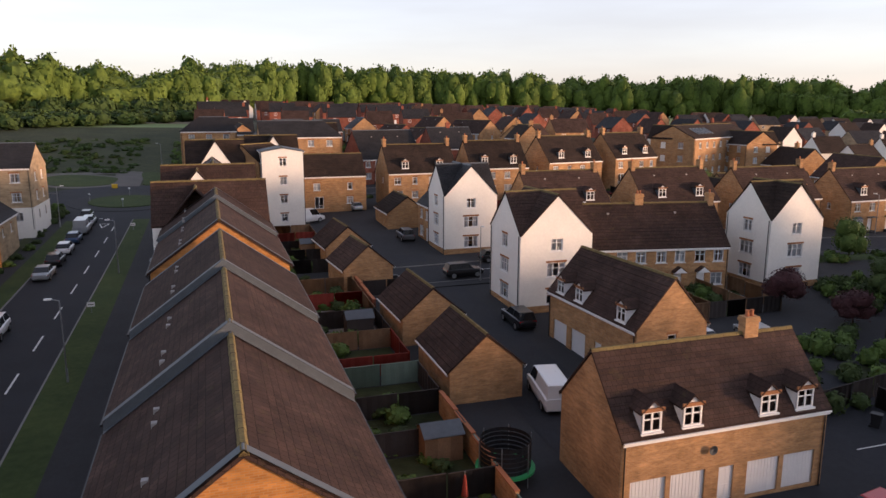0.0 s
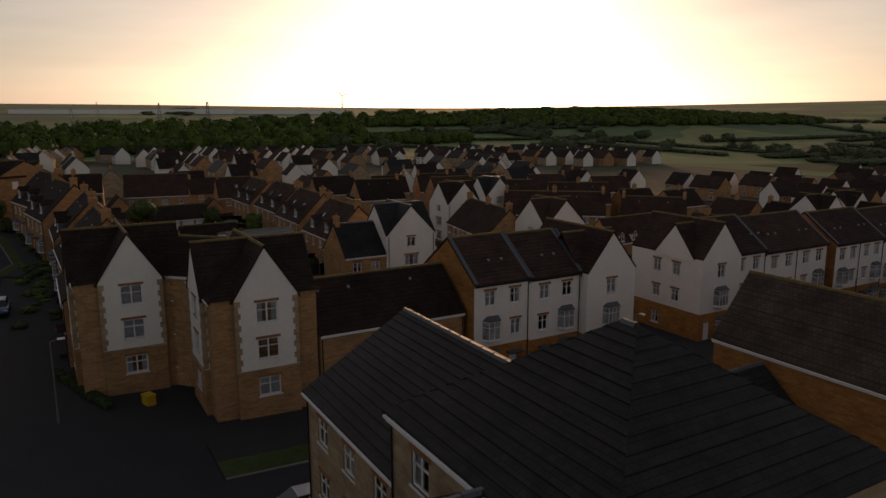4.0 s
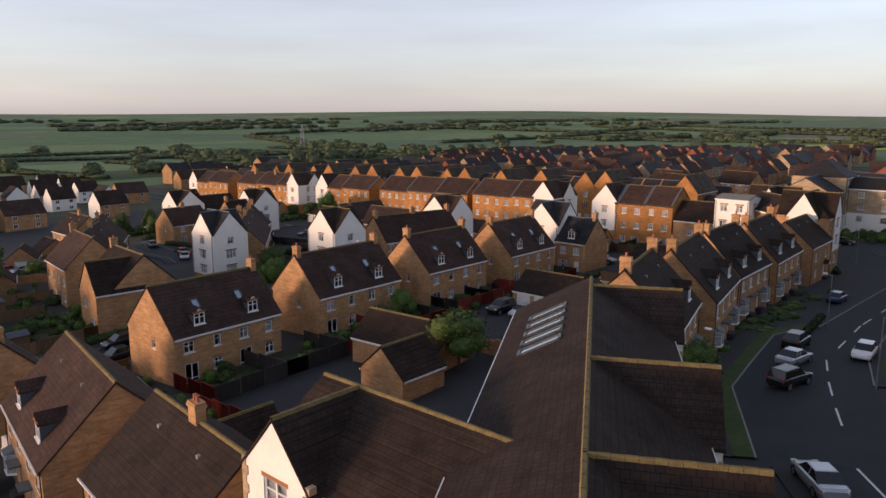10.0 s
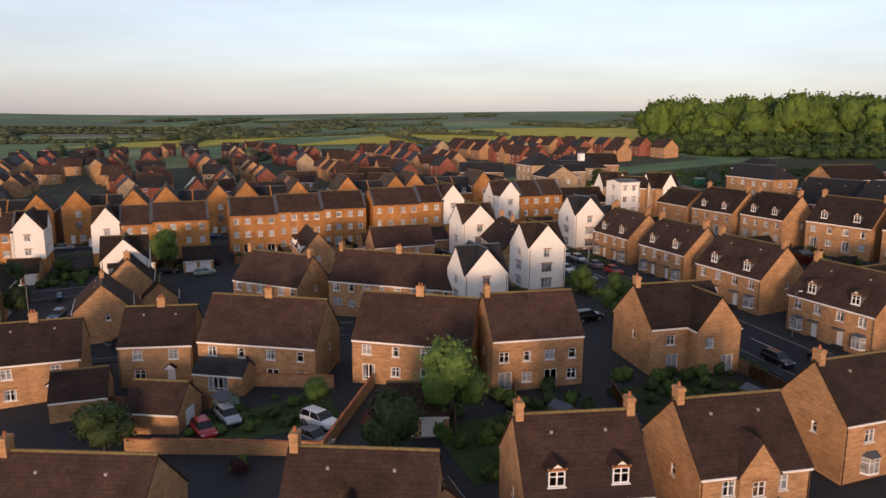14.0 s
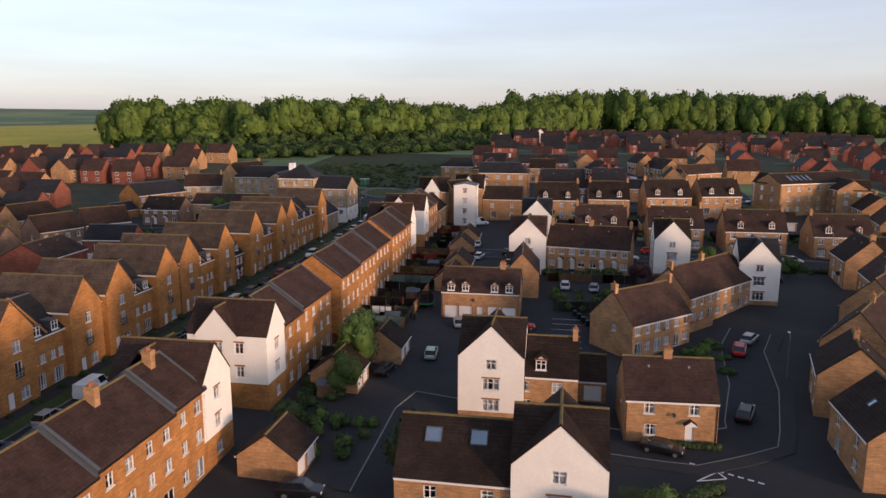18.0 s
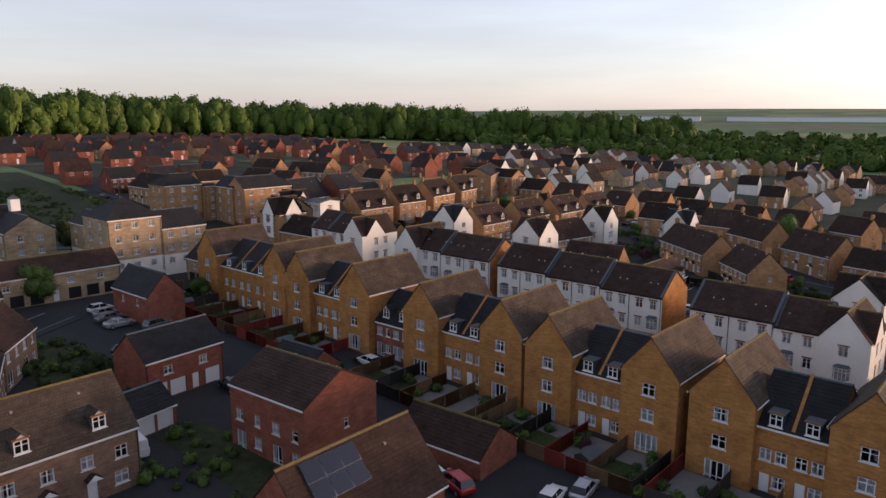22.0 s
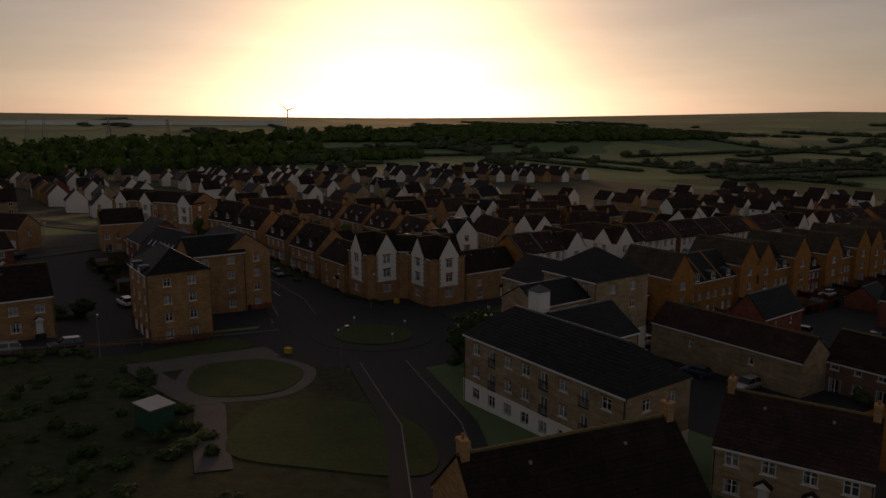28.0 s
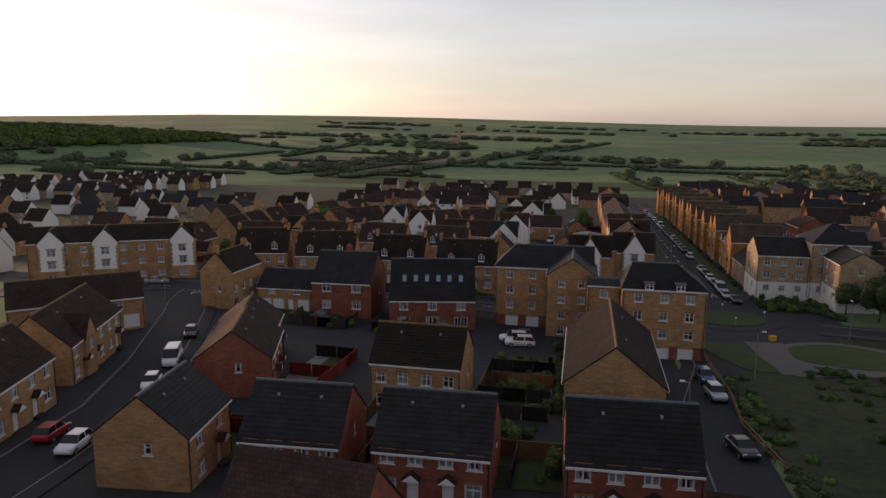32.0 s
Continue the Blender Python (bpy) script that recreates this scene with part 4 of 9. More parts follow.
dash_line("lane_line", [(-120, -3.3), (141, -3.3)], 4.0, 5.0, 0.16, "white dashed line along the avenue")
dash_line("lane_line", [(161.6, 30), (160.2, 62), (160.8, 80.6), (162.7, 88.1), (164.8, 95.1), (168.5, 106.3), (176, 118)], 4.0, 5.0, 0.16, "white dashed line along the road")
dash_line("lane_line", [(93.6, 30), (93.6, 140)], 4.0, 6.0, 0.14, "white dashed line along the street")
dash_line("edge_line", [(168.2, 89.8), (170.4, 97.5), (172.0, 102)], 0.6, 0.4, 0.2, "white give-way dashes at the junction")
dash_line("edge_line", [(94, 147.0), (99, 147.0)], 0.6, 0.5, 0.2, "white give-way dashes at the junction")
dash_line("edge_line", [(89.4, 143.4), (97.4, 143.4)], 0.6, 0.5, 0.25, "white give-way dashes at the junction")
dash_line("edge_line", [(143, -8.4), (143, -1.3)], 0.6, 0.4, 0.25, "white give-way dashes at the roundabout")
dash_line("edge_line", [(1, 66), (-2, 73)], 0.6, 0.4, 0.25, "white give-way dashes at the junction")
for k in range(7):
    dash_line("bay_line", [(30 + 2.6 * k, 50), (30 + 2.6 * k, 55)], 4.8, 1, 0.1, "white parking bay line")

# ---------------------------------------------------------------- kinds of house
def span(s1, d1, s2, d2):
    return (s1 + s2) / 2, (d1 + d2) / 2, math.degrees(math.atan2(s2 - s1, d2 - d1)), math.hypot(s2 - s1, d2 - d1)


def dwelling(s1, d1, s2, d2, W=9.0, eave=5.2, ridge=9.5, wall="buff", roof="tile", units=2, bays=True, dormers=0, rear_dormers=0, chim=(1, 1), gfront=0, lights=0, ends=1, rear=True, dz=0.0, veranda=False, label="", group="estate houses", name="house", mid=False, door="door", wing=None, backs=None):
    """A two-storey house or pair; its front lies to the right on the way from the first ridge end to the second."""
    s, d, ang, L = span(s1, d1, s2, d2)
    words = {"buff": "buff brick", "ochre": "ochre brick", "red": "red brick", "stone": "pale stone", "brown": "brown brick"}[wall]
    rw = {"tile": "brown tiled roof", "darktile": "dark tiled roof", "slate": "dark slate roof", "greytile": "weathered tiled roof"}[roof]
    extra = " with dormers" if dormers else ""
    h = thing(name, s, d, ang, label or f"two-storey {words} house{extra}, {rw}", "house", group, dz)
    F, B, spots = [], [], []
    u = L / units
    for i in range(units):
        c = -L / 2 + u * (i + 0.5)
        flip = 1 if i % 2 == 0 else -1
        F += [(c - u * 0.24, 3.35, 1.05, 1.2, "w2"), (c + u * 0.24, 3.35, 1.05, 1.2, "w2")]
        dx = c + flip * u * 0.2
        F.append((dx, 0.05, 0.95, 2.05, door))
        spots.append(("p", dx))
        bx = c - flip * u * 0.22
        if bays:
            spots.append(("b", bx))
        else:
            F.append((bx, 0.75, 1.2, 1.25, "w2"))
        if rear:
            B += [(c - u * 0.25, 3.35, 1.05, 1.15, "w2"), (c + u * 0.25, 3.35, 0.8, 1.15, "w1"), (c - u * 0.22, 0.05, 1.6, 2.1, "fd"), (c + u * 0.25, 0.85, 1.05, 1.15, "w2")]
    if backs:
        B = list(backs)
    R = [(0.6, 3.4, 0.6, 0.95, "w1")] if ends else []
    pm = block(h, 0, 0, 0, L, W, eave, ridge, wall, roof, F=F, B=B, R=R, Lt=R)
    for k, x in spots:
        m = pose(x, -W / 2, 0)
        if k == "p":
            porch(h, m, kind="flat" if bays else "gable")
        else:
            bay(h, m, 0.55, 1.9, 1.55)
    for i in range(dormers):
        dormer(h, pm, (i - (dormers - 1) / 2) * L / max(dormers, 1), -1, W, eave, ridge, roofm=roof)
    for i in range(rear_dormers):
        dormer(h, pm, (i - (rear_dormers - 1) / 2) * L / max(rear_dormers, 1), 1, W, eave, ridge, roofm=roof)
    for i in range(lights):
        skylight(h, pm, (i - (lights - 1) / 2) * L / max(lights, 1) * 0.8, 1, W, eave, ridge, 0.42, 0.6)
    for sx, on in zip((-1, 1), chim):
        if on:
            chimney(h, sx * (L / 2 - 0.42), 0, ridge - 0.5, ridge + 1.15, 0.6, 0.95, wall if wall != "stone" else "buff", 1)
    if mid:
        chimney(h, 0, 0, ridge - 0.5, ridge + 1.15, 0.95, 0.6, wall, 2)
    if gfront:
        block(h, (gfront - 0.5) * L, -W / 2 - 0.25 + 1.6, 90, 3.6, 3.4, eave, eave + 2.5, wall, roof, Lt=[(0, 3.3, 1.0, 1.2, "w2")], base=-1.5, tiles=False, fascia=False, gables=(1, 0))
    if wing:
        # a gabled cross wing at the rear
        wx, ww, out, wr = wing
        block(h, wx, W / 4 + out / 2, -90, W / 2 + out, ww, eave, wr, wall, roof, Lt=[(-1.3, 3.3, 1.0, 1.15, "w2"), (1.3, 0.1, 1.7, 2.1, "fd")], gables=(1, 0))
    for sx in (-1, 1):
        downpipe(h, sx * (L / 2 - 0.15), -W / 2 - 0.08, eave)
        vent(h, pm, sx * L * 0.22, -1, W, eave, ridge, 0.75)
    if veranda:
        block(h, L * 0.22, W / 2 + 1.6, 0, L * 0.42, 3.4, 2.3, 3.6, wall, "slate", B=[(0, 0.1, 2.6, 2.0, "fd")], tiles=False)
    return h


def garage(s1, d1, s2, d2, W=5.6, eave=2.4, ridge=4.8, wall="buff", roof="tile", doors="R", n=1, label="", group="garages"):
    s, d, ang, L = span(s1, d1, s2, d2)
    g = thing("garage", s, d, ang, label or "single-storey buff brick garage with pitched roof", "garage", group)
    ops = {"F": (), "B": (), "R": (), "Lt": ()}
    ops[doors] = row(n, (L if doors in "FB" else W) * 0.94, 0.02, "gd", 2.2, 2.05)
    block(g, 0, 0, 0, L, W, eave, ridge, wall, roof, base=-1.6, **ops)
    return g


def coach_house(s1, d1, s2, d2, W=6.4, eave=4.7, ridge=8.2, wall="buff", roof="tile", n=4, dormers=4, open_bays=False, chim=0, white=True, label=""):
    """A flat over garages; garages to the right on the way along the ridge."""
    s, d, ang, L = span(s1, d1, s2, d2)
    h = thing("coach_house", s, d, ang, label or "coach house over a row of white garage doors, gabled dormers", "house", "coach houses")
    F, k = [], n + 1
    cells = [-L / 2 + 0.5 + (L - 1.0) * (i + 0.5) / k for i in range(k)]
    for i, c in enumerate(cells):
        # open bays are filled with black door leaves in place of the shade inside
        F.append((c, 0.03, 1.0, 2.05, "door") if i == k // 2 else (c, 0.03, min(2.25, (L - 1) / k - 0.3), 2.1, "kdoor" if open_bays else "gd"))
    if not dormers:
        F += row(n // 2 + 1, L * 0.9, 3.1, "w2", 1.1, 1.0)
    pm = block(h, 0, 0, 0, L, W, eave, ridge, wall, roof, F=F, B=row(2, L * 0.8, 3.0, "w1", 0.7, 1.0), R=[(0, 2.9, 0.7, 1.0, "w1")])
    for i in range(dormers):
        c = [x for j, x in enumerate(cells) if j != k // 2][i] if dormers == n else (i - (dormers - 1) / 2) * L / dormers
        dormer(h, pm, c, -1, W, eave, ridge, 0.0, 1.25, 1.15, roof, "upvc" if white else "lead", True, "upvc" if white else "lead")
    if chim:
        chimney(h, L * 0.27, 0, ridge - 0.5, ridge + 1.1, 0.95, 0.6, wall, 2)
    for c in (-L / 2 + 0.2, L / 2 - 0.2):
        downpipe(h, c, -W / 2 - 0.08, eave)
    return h


def terrace(s1, d1, s2, d2, W=9.4, units=4, wall="ochre", roof="tile", eave=9.1, ridge=12.5, cross=(), lights=0, chim=False, label="", rend=3.1):
    """Three-storey terrace stepping with the slope: white render over brick in front, brick at the rear. Front to the right along the ridge."""
    s, d, ang, L = span(s1, d1, s2, d2)
    h = thing("terrace", s, d, ang, label or "three-storey terrace, white render over brick, brown tiled roof", "house", "avenue terraces")
    mid = ground(*at(s, d))
    u = L / units
    group = 2 if units > 3 else 1
    for i in range(units):
        f = 1 if i % 2 else -1
        t = (i + 0.5) / units
        if i % group == 0:
            n = min(group, units - i)
            cx = -L / 2 + u * (i + n / 2)
            k = (i + n / 2) / units
            zz = ground(*at(s1 + (s2 - s1) * k, d1 + (d2 - d1) * k)) - mid
            F, B = [], []
            for j in range(n):
                q = 1 if (i + j) % 2 else -1
                c = u * (j + 0.5 - n / 2)
                F += [(c - q * u * 0.24, 3.95, 1.0, 1.35, "w2"), (c - u * 0.22, 6.95, 1.05, 1.3, "w2"), (c + u * 0.22, 6.95, 1.05, 1.3, "w2"), (c - q * u * 0.2, 0.05, 0.95, 2.05, "door")]
                for z in (3.9, 6.95):
                    B += [(c - u * 0.24, z, 1.05, 1.2, "w2"), (c + u * 0.24, z, 0.9, 1.2, "w2")]
                B += [(c - u * 0.2, 0.05, 1.7, 2.1, "fd"), (c + u * 0.26, 0.9, 1.0, 1.2, "w2")]
            x0, x1 = cx - u * n / 2, cx + u * n / 2
            if i == 0 and -1 in cross:
                x0 += 5.6
            if i + n >= units and 1 in cross:
                x1 -= 5.6
            F, B = ([(q[0] + cx - (x0 + x1) / 2, *q[1:]) for q in H] for H in (F, B))
            cx = (x0 + x1) / 2
            F, B = ([q for q in H if abs(q[0]) + q[2] / 2 < (x1 - x0) / 2 - 0.1] for H in (F, B))
            B = [(-q[0], *q[1:]) for q in B if abs(q[0]) < (x1 - x0) / 2]
            pm = block(h, cx, 0, 0, x1 - x0, W, eave, ridge, wall, roof, F=F, B=B, render=rend, rsides="F", z0=zz, gut="black")
            for j in range(n):
                vent(h, pm, u * (j + 0.45 - n / 2), -1, W, eave, ridge, 0.42)
                vent(h, pm, u * (j + 0.68 - n / 2), -1, W, eave, ridge, 0.42)
            for e in (-1, 1):
                fl = Shape()
                x = e * ((x1 - x0) / 2 - 0.16)
                for sy in (-1, 1):
                    q = [(x - 0.2, sy * (W / 2 + 0.2), eave + 0.06), (x + 0.2, sy * (W / 2 + 0.2), eave + 0.06), (x + 0.2, 0, ridge + 0.23), (x - 0.2, 0, ridge + 0.23)]
                    fl.face(q if sy < 0 else q[::-1])
                if (e < 0 and i > 0) or (e > 0 and i + n < units):
                    # lead stepped down over the lower neighbour
                    xo = e * ((x1 - x0) / 2 + 0.1)
                    for sy in (-1, 1):
                        q = [(xo, sy * (W / 2 + 0.2), eave - 0.5), (xo, 0, ridge - 0.35), (xo, 0, ridge + 0.23), (xo, sy * (W / 2 + 0.2), eave + 0.06)]
                        fl.face(q if sy * e > 0 else q[::-1])
                part("flashing", fl.moved(pm), M["lead"], h, "grey lead flashing at the roof step")
            for j in range(lights * n // units if lights else 0):
                skylight(h, pm, u * (j + 0.5 - n / 2), -1, W, eave, ridge, 0.3, 0.62, 0.9)
            if chim:
                chimney(h, 0, 0.6, ridge - 0.8, ridge + 1.2, 0.75, 0.95, "buff", 2, m=pm)
        x = -L / 2 + u * (i + 0.5)
        if (i == 0 and -1 in cross) or (i == units - 1 and 1 in cross):
            continue
        bay(h, pose(x + f * u * 0.2, -W / 2, zz), 0.6, 1.9, 1.75)
        bay(h, pose(x + f * u * 0.2, -W / 2, zz), 3.85, 1.9, 1.75)
        porch(h, pose(x - f * u * 0.2, -W / 2, zz))
        downpipe(h, x + u * 0.46, -W / 2 - 0.08, eave + zz)
    for cx in cross:
        w = 6.2
        k = 0.5 + cx * (L / 2 - w / 2) / L
        zz = ground(*at(s1 + (s2 - s1) * k, d1 + (d2 - d1) * k)) - mid
        ends = [(-1.2, 6.9, 1.0, 1.3, "w2"), (-1.2, 3.9, 1.0, 1.3, "w2"), (1.6, 6.9, 1.0, 1.3, "w2"), (1.6, 3.9, 1.0, 1.3, "w2"), (-1.2, 0.8, 1.0, 1.3, "w2")]
        block(h, cx * (L / 2 - w / 2), -0.5, 90, W + 1.0, w, eave, ridge + 0.4, wall, roof, Lt=[(0, 6.95, 1.1, 1.35, "w2"), (-1.9, 0.05, 0.95, 2.05, "door")], R=[(0, 3.9, 1.1, 1.2, "w2"), (0, 6.9, 1.1, 1.2, "w2"), (0, 0.8, 1.1, 1.2, "w2")], render=rend, rsides="LFBR", F=ends if cx > 0 else (), B=ends if cx < 0 else (), z0=zz, over=0.0, fascia=False)
        # the gable on the end wall
        block(h, cx * (L / 2 - w / 2 + 0.04), -W / 2 + 2.9, 0, w + 0.2, 5.6, eave, ridge, wall, roof, base=eave - 0.3, render=eave - 0.35, z0=zz, fascia=False, over=0.05, gables=(cx < 0, cx > 0))
        bay(h, pose(cx * (L / 2 - w / 2), -W / 2 - 0.97, zz), 3.85, 2.1, 1.75)
        bay(h, pose(cx * (L / 2 - w / 2) + 0.5, -W / 2 - 0.97, zz), 0.55, 2.1, 1.65)
    return h


def corner_house(s, d, ang=0, w=7.6, eave=7.7, ridge=11.6, roof="darktile", low=0.6, wing=None, label="", wall="buff", rsides="FBRL", name="corner_house", lower="render", lights=0):
    """A three-storey white corner house with a gable on each of its four faces."""
    h = thing(name, s, d, ang, label or "three-storey white rendered corner house with crossed gables", "house", "corner houses")
    ops = [(0, 0.75, 1.8, 1.4, "w3"), (0, 3.5, 1.8, 1.35, "w3"), (0, 6.1, 1.15, 1.25, "w2")]
    block(h, 0, 0, 0, w + 0.06, w - 0.01, eave, ridge, wall, roof, F=ops, B=ops, R=ops, Lt=ops, render=low, rsides=rsides, fascia=False, over=0.0)
    block(h, 0, 0, 90, w + 0.04, w - 0.03, eave, ridge - 0.01, wall, roof, render=eave - 0.4, rsides=rsides, fascia=False, base=eave - 0.3, over=0.0)
    for k in range(4):
        downpipe(h, *((w / 2 + 0.09) * e for e in ((-1, -0.9), (1, -0.9), (1, 0.9), (-1, 0.9))[k]), eave)
    if wing:
        x, y, rot, L, W, e, r = wing
        F = [t for i in range(2) for t in ((-L * 0.22 + i * L * 0.44, 3.3, 1.05, 1.2, "w2"),)]
        F += [(-L * 0.22, 0.05, 2.4, 2.1, "fd"), (L * 0.2, 0.05, 2.4, 2.1, "fd")] if lights else [(-L * 0.22, 0.7, 1.6, 1.4, "w3"), (L * 0.24, 0.05, 0.95, 2.05, "door")]
        pm = block(h, x, y, rot, L, W, e, r, wall, roof, F=F, B=F)
        if lights:
            for j in range(lights):
                skylight(h, pm, (j - 0.5 * lights + 0.5) * L * 0.36 - 0.6, -1, W, e, r, 0.55, 0.8, 1.6)
        else:
            dormer(h, pm, 0, -1, W, e, r, roofm=roof)
        chimney(h, 0, 0, r - 0.5, r + 1.2, 0.6, 0.95, wall, 1, m=pm @ pose(L / 2 - 0.45, 0, 0))
    return h


def gabled_flats(s, d, ang=0, w=8.2, eave=8.7, ridge=12.5, label="", g=4.9):
    """A square brick block with a white gabled bay, quoined in stone, on each face."""
    h = thing("apartment_block", s, d, ang, label, "apartments", "gabled flats", 1.0)
    block(h, 0, 0, 0, w, w - 0.01, eave, ridge - 0.7, "buff", "darktile", hips=(w / 2 - 0.1, w / 2 - 0.1), tiles=False)
    ops = [(0, 0.8, 1.5, 1.4, "w2"), (0, 3.8, 1.5, 1.5, "w2"), (0, 6.7, 1.5, 1.5, "w2")]
    block(h, 0, 0, 0, w + 0.8, g, eave, ridge, "buff", "darktile", R=ops, Lt=ops, render=2.9, rsides="FBRL", fascia=False)
    block(h, 0, 0, 90, w + 0.82, g + 0.01, eave, ridge, "buff", "darktile", R=ops, Lt=ops, render=2.9, rsides="FBRL", fascia=False)
    for k in range(4):
        m = pose(0, 0, 0, 0, 0, 90 * k)
        for sx in (-1, 1):
            q = Shape()
            for i in range(12):
                e = 0.42 if i % 2 else 0.26
                z = 3.0 + 0.46 * i
                x0, x1 = sorted((sx * (g / 2 + 0.03), sx * (g / 2 - e)))
                y0 = -w / 2 - 0.44
                q.box(x0, x1, y0, y0 + e + 0.1, z, z + 0.455)
            part("quoins", q.moved(m), M["stone"], h, "stone quoins down the corner of the bay")
        b = Shape()
        b.box(-g / 2 - 0.05, g / 2 + 0.05, -w / 2 - 0.47, -w / 2 - 0.3, 2.78, 2.95)
        part("string_course", b.moved(m), M["stone"], h)
    return h


def ochre_block(sa, sb, units=2):
    """A block between two tall cross gables on the west side of the avenue."""
    s = (sa + sb) / 2
    h = thing("terrace", s, -19.2, -90, "three-storey ochre brick terrace with tall end gables and slate roof", "house", "gabled ochre terraces")
    Lm = abs(sb - sa)
    gw = 6.6
    g3 = [(0, 6.7, 1.3, 1.3, "w2"), (0, 3.8, 1.3, 1.3, "w2")]
    for sx in (-1, 1):
        f = g3 + [(0, 0.1, 2.6, 2.2, "fd")]
        b = [(0.3, 6.8, 1.1, 1.3, "w2"), (0.3, 3.6, 1.2, 2.0, "bal"), (-1.3, 0.05, 1.0, 2.1, "door"), (1.0, 0.7, 1.3, 1.4, "w2")]
        # local -y looks to the west (rear), +y to the avenue
        block(h, sx * Lm / 2, 0, 90, 12.4, gw, 9.2, 13.2, "ochre", "greytile", Lt=f, R=b)
    Li = Lm - gw
    F, B, dx = [], [], []
    for i in range(units):
        c = -Li / 2 + Li * (i + 0.5) / units
        u = Li / units
        F += [(c - u * 0.22, 3.5, 1.0, 1.2, "w2"), (c + u * 0.22, 3.5, 1.0, 1.2, "w2"), (c - u * 0.2, 0.05, 0.95, 2.05, "door"), (c + u * 0.2, 0.8, 1.1, 1.2, "w2")]
        B += [(c - u * 0.22, 3.5, 0.85, 1.1, "w2"), (c + u * 0.22, 3.5, 0.85, 1.1, "w2"), (c, 0.05, 1.9, 2.1, "fd")]
        dx.append(c)
    pm = block(h, 0, 0, 0, Li + 0.6, 10.2, 7.1, 11.3, "ochre", "slate", F=F, B=B)
    for c in dx:
        for side in (-1, 1):
            dormer(h, pm, c, side, 10.2, 7.1, 11.3, 0.0, 1.3, 1.25, "lead", "lead", False)
    sh = Shape()
    for i in range(units - 1):
        x = -Li / 2 + Li * (i + 1) / units
        for y0, y1, za, zb in ((-5.3, 0, 7.0, 11.65), (5.3, 0, 7.0, 11.65)):
            q = [(x - 0.16, y0, za + 0.25), (x + 0.16, y0, za + 0.25), (x + 0.16, y1, zb), (x - 0.16, y1, zb)]
            sh.face(q if y0 < 0 else q[::-1])
            for e in (-0.16, 0.16):
                sh.face([(x + e, y0, za), (x + e, y0, za + 0.25), (x + e, y1, zb), (x + e, y1, zb - 0.5)])
    if sh.f:
        part("parapet", sh, M["ochre"], h, "ochre brick firewall coping")
    return h


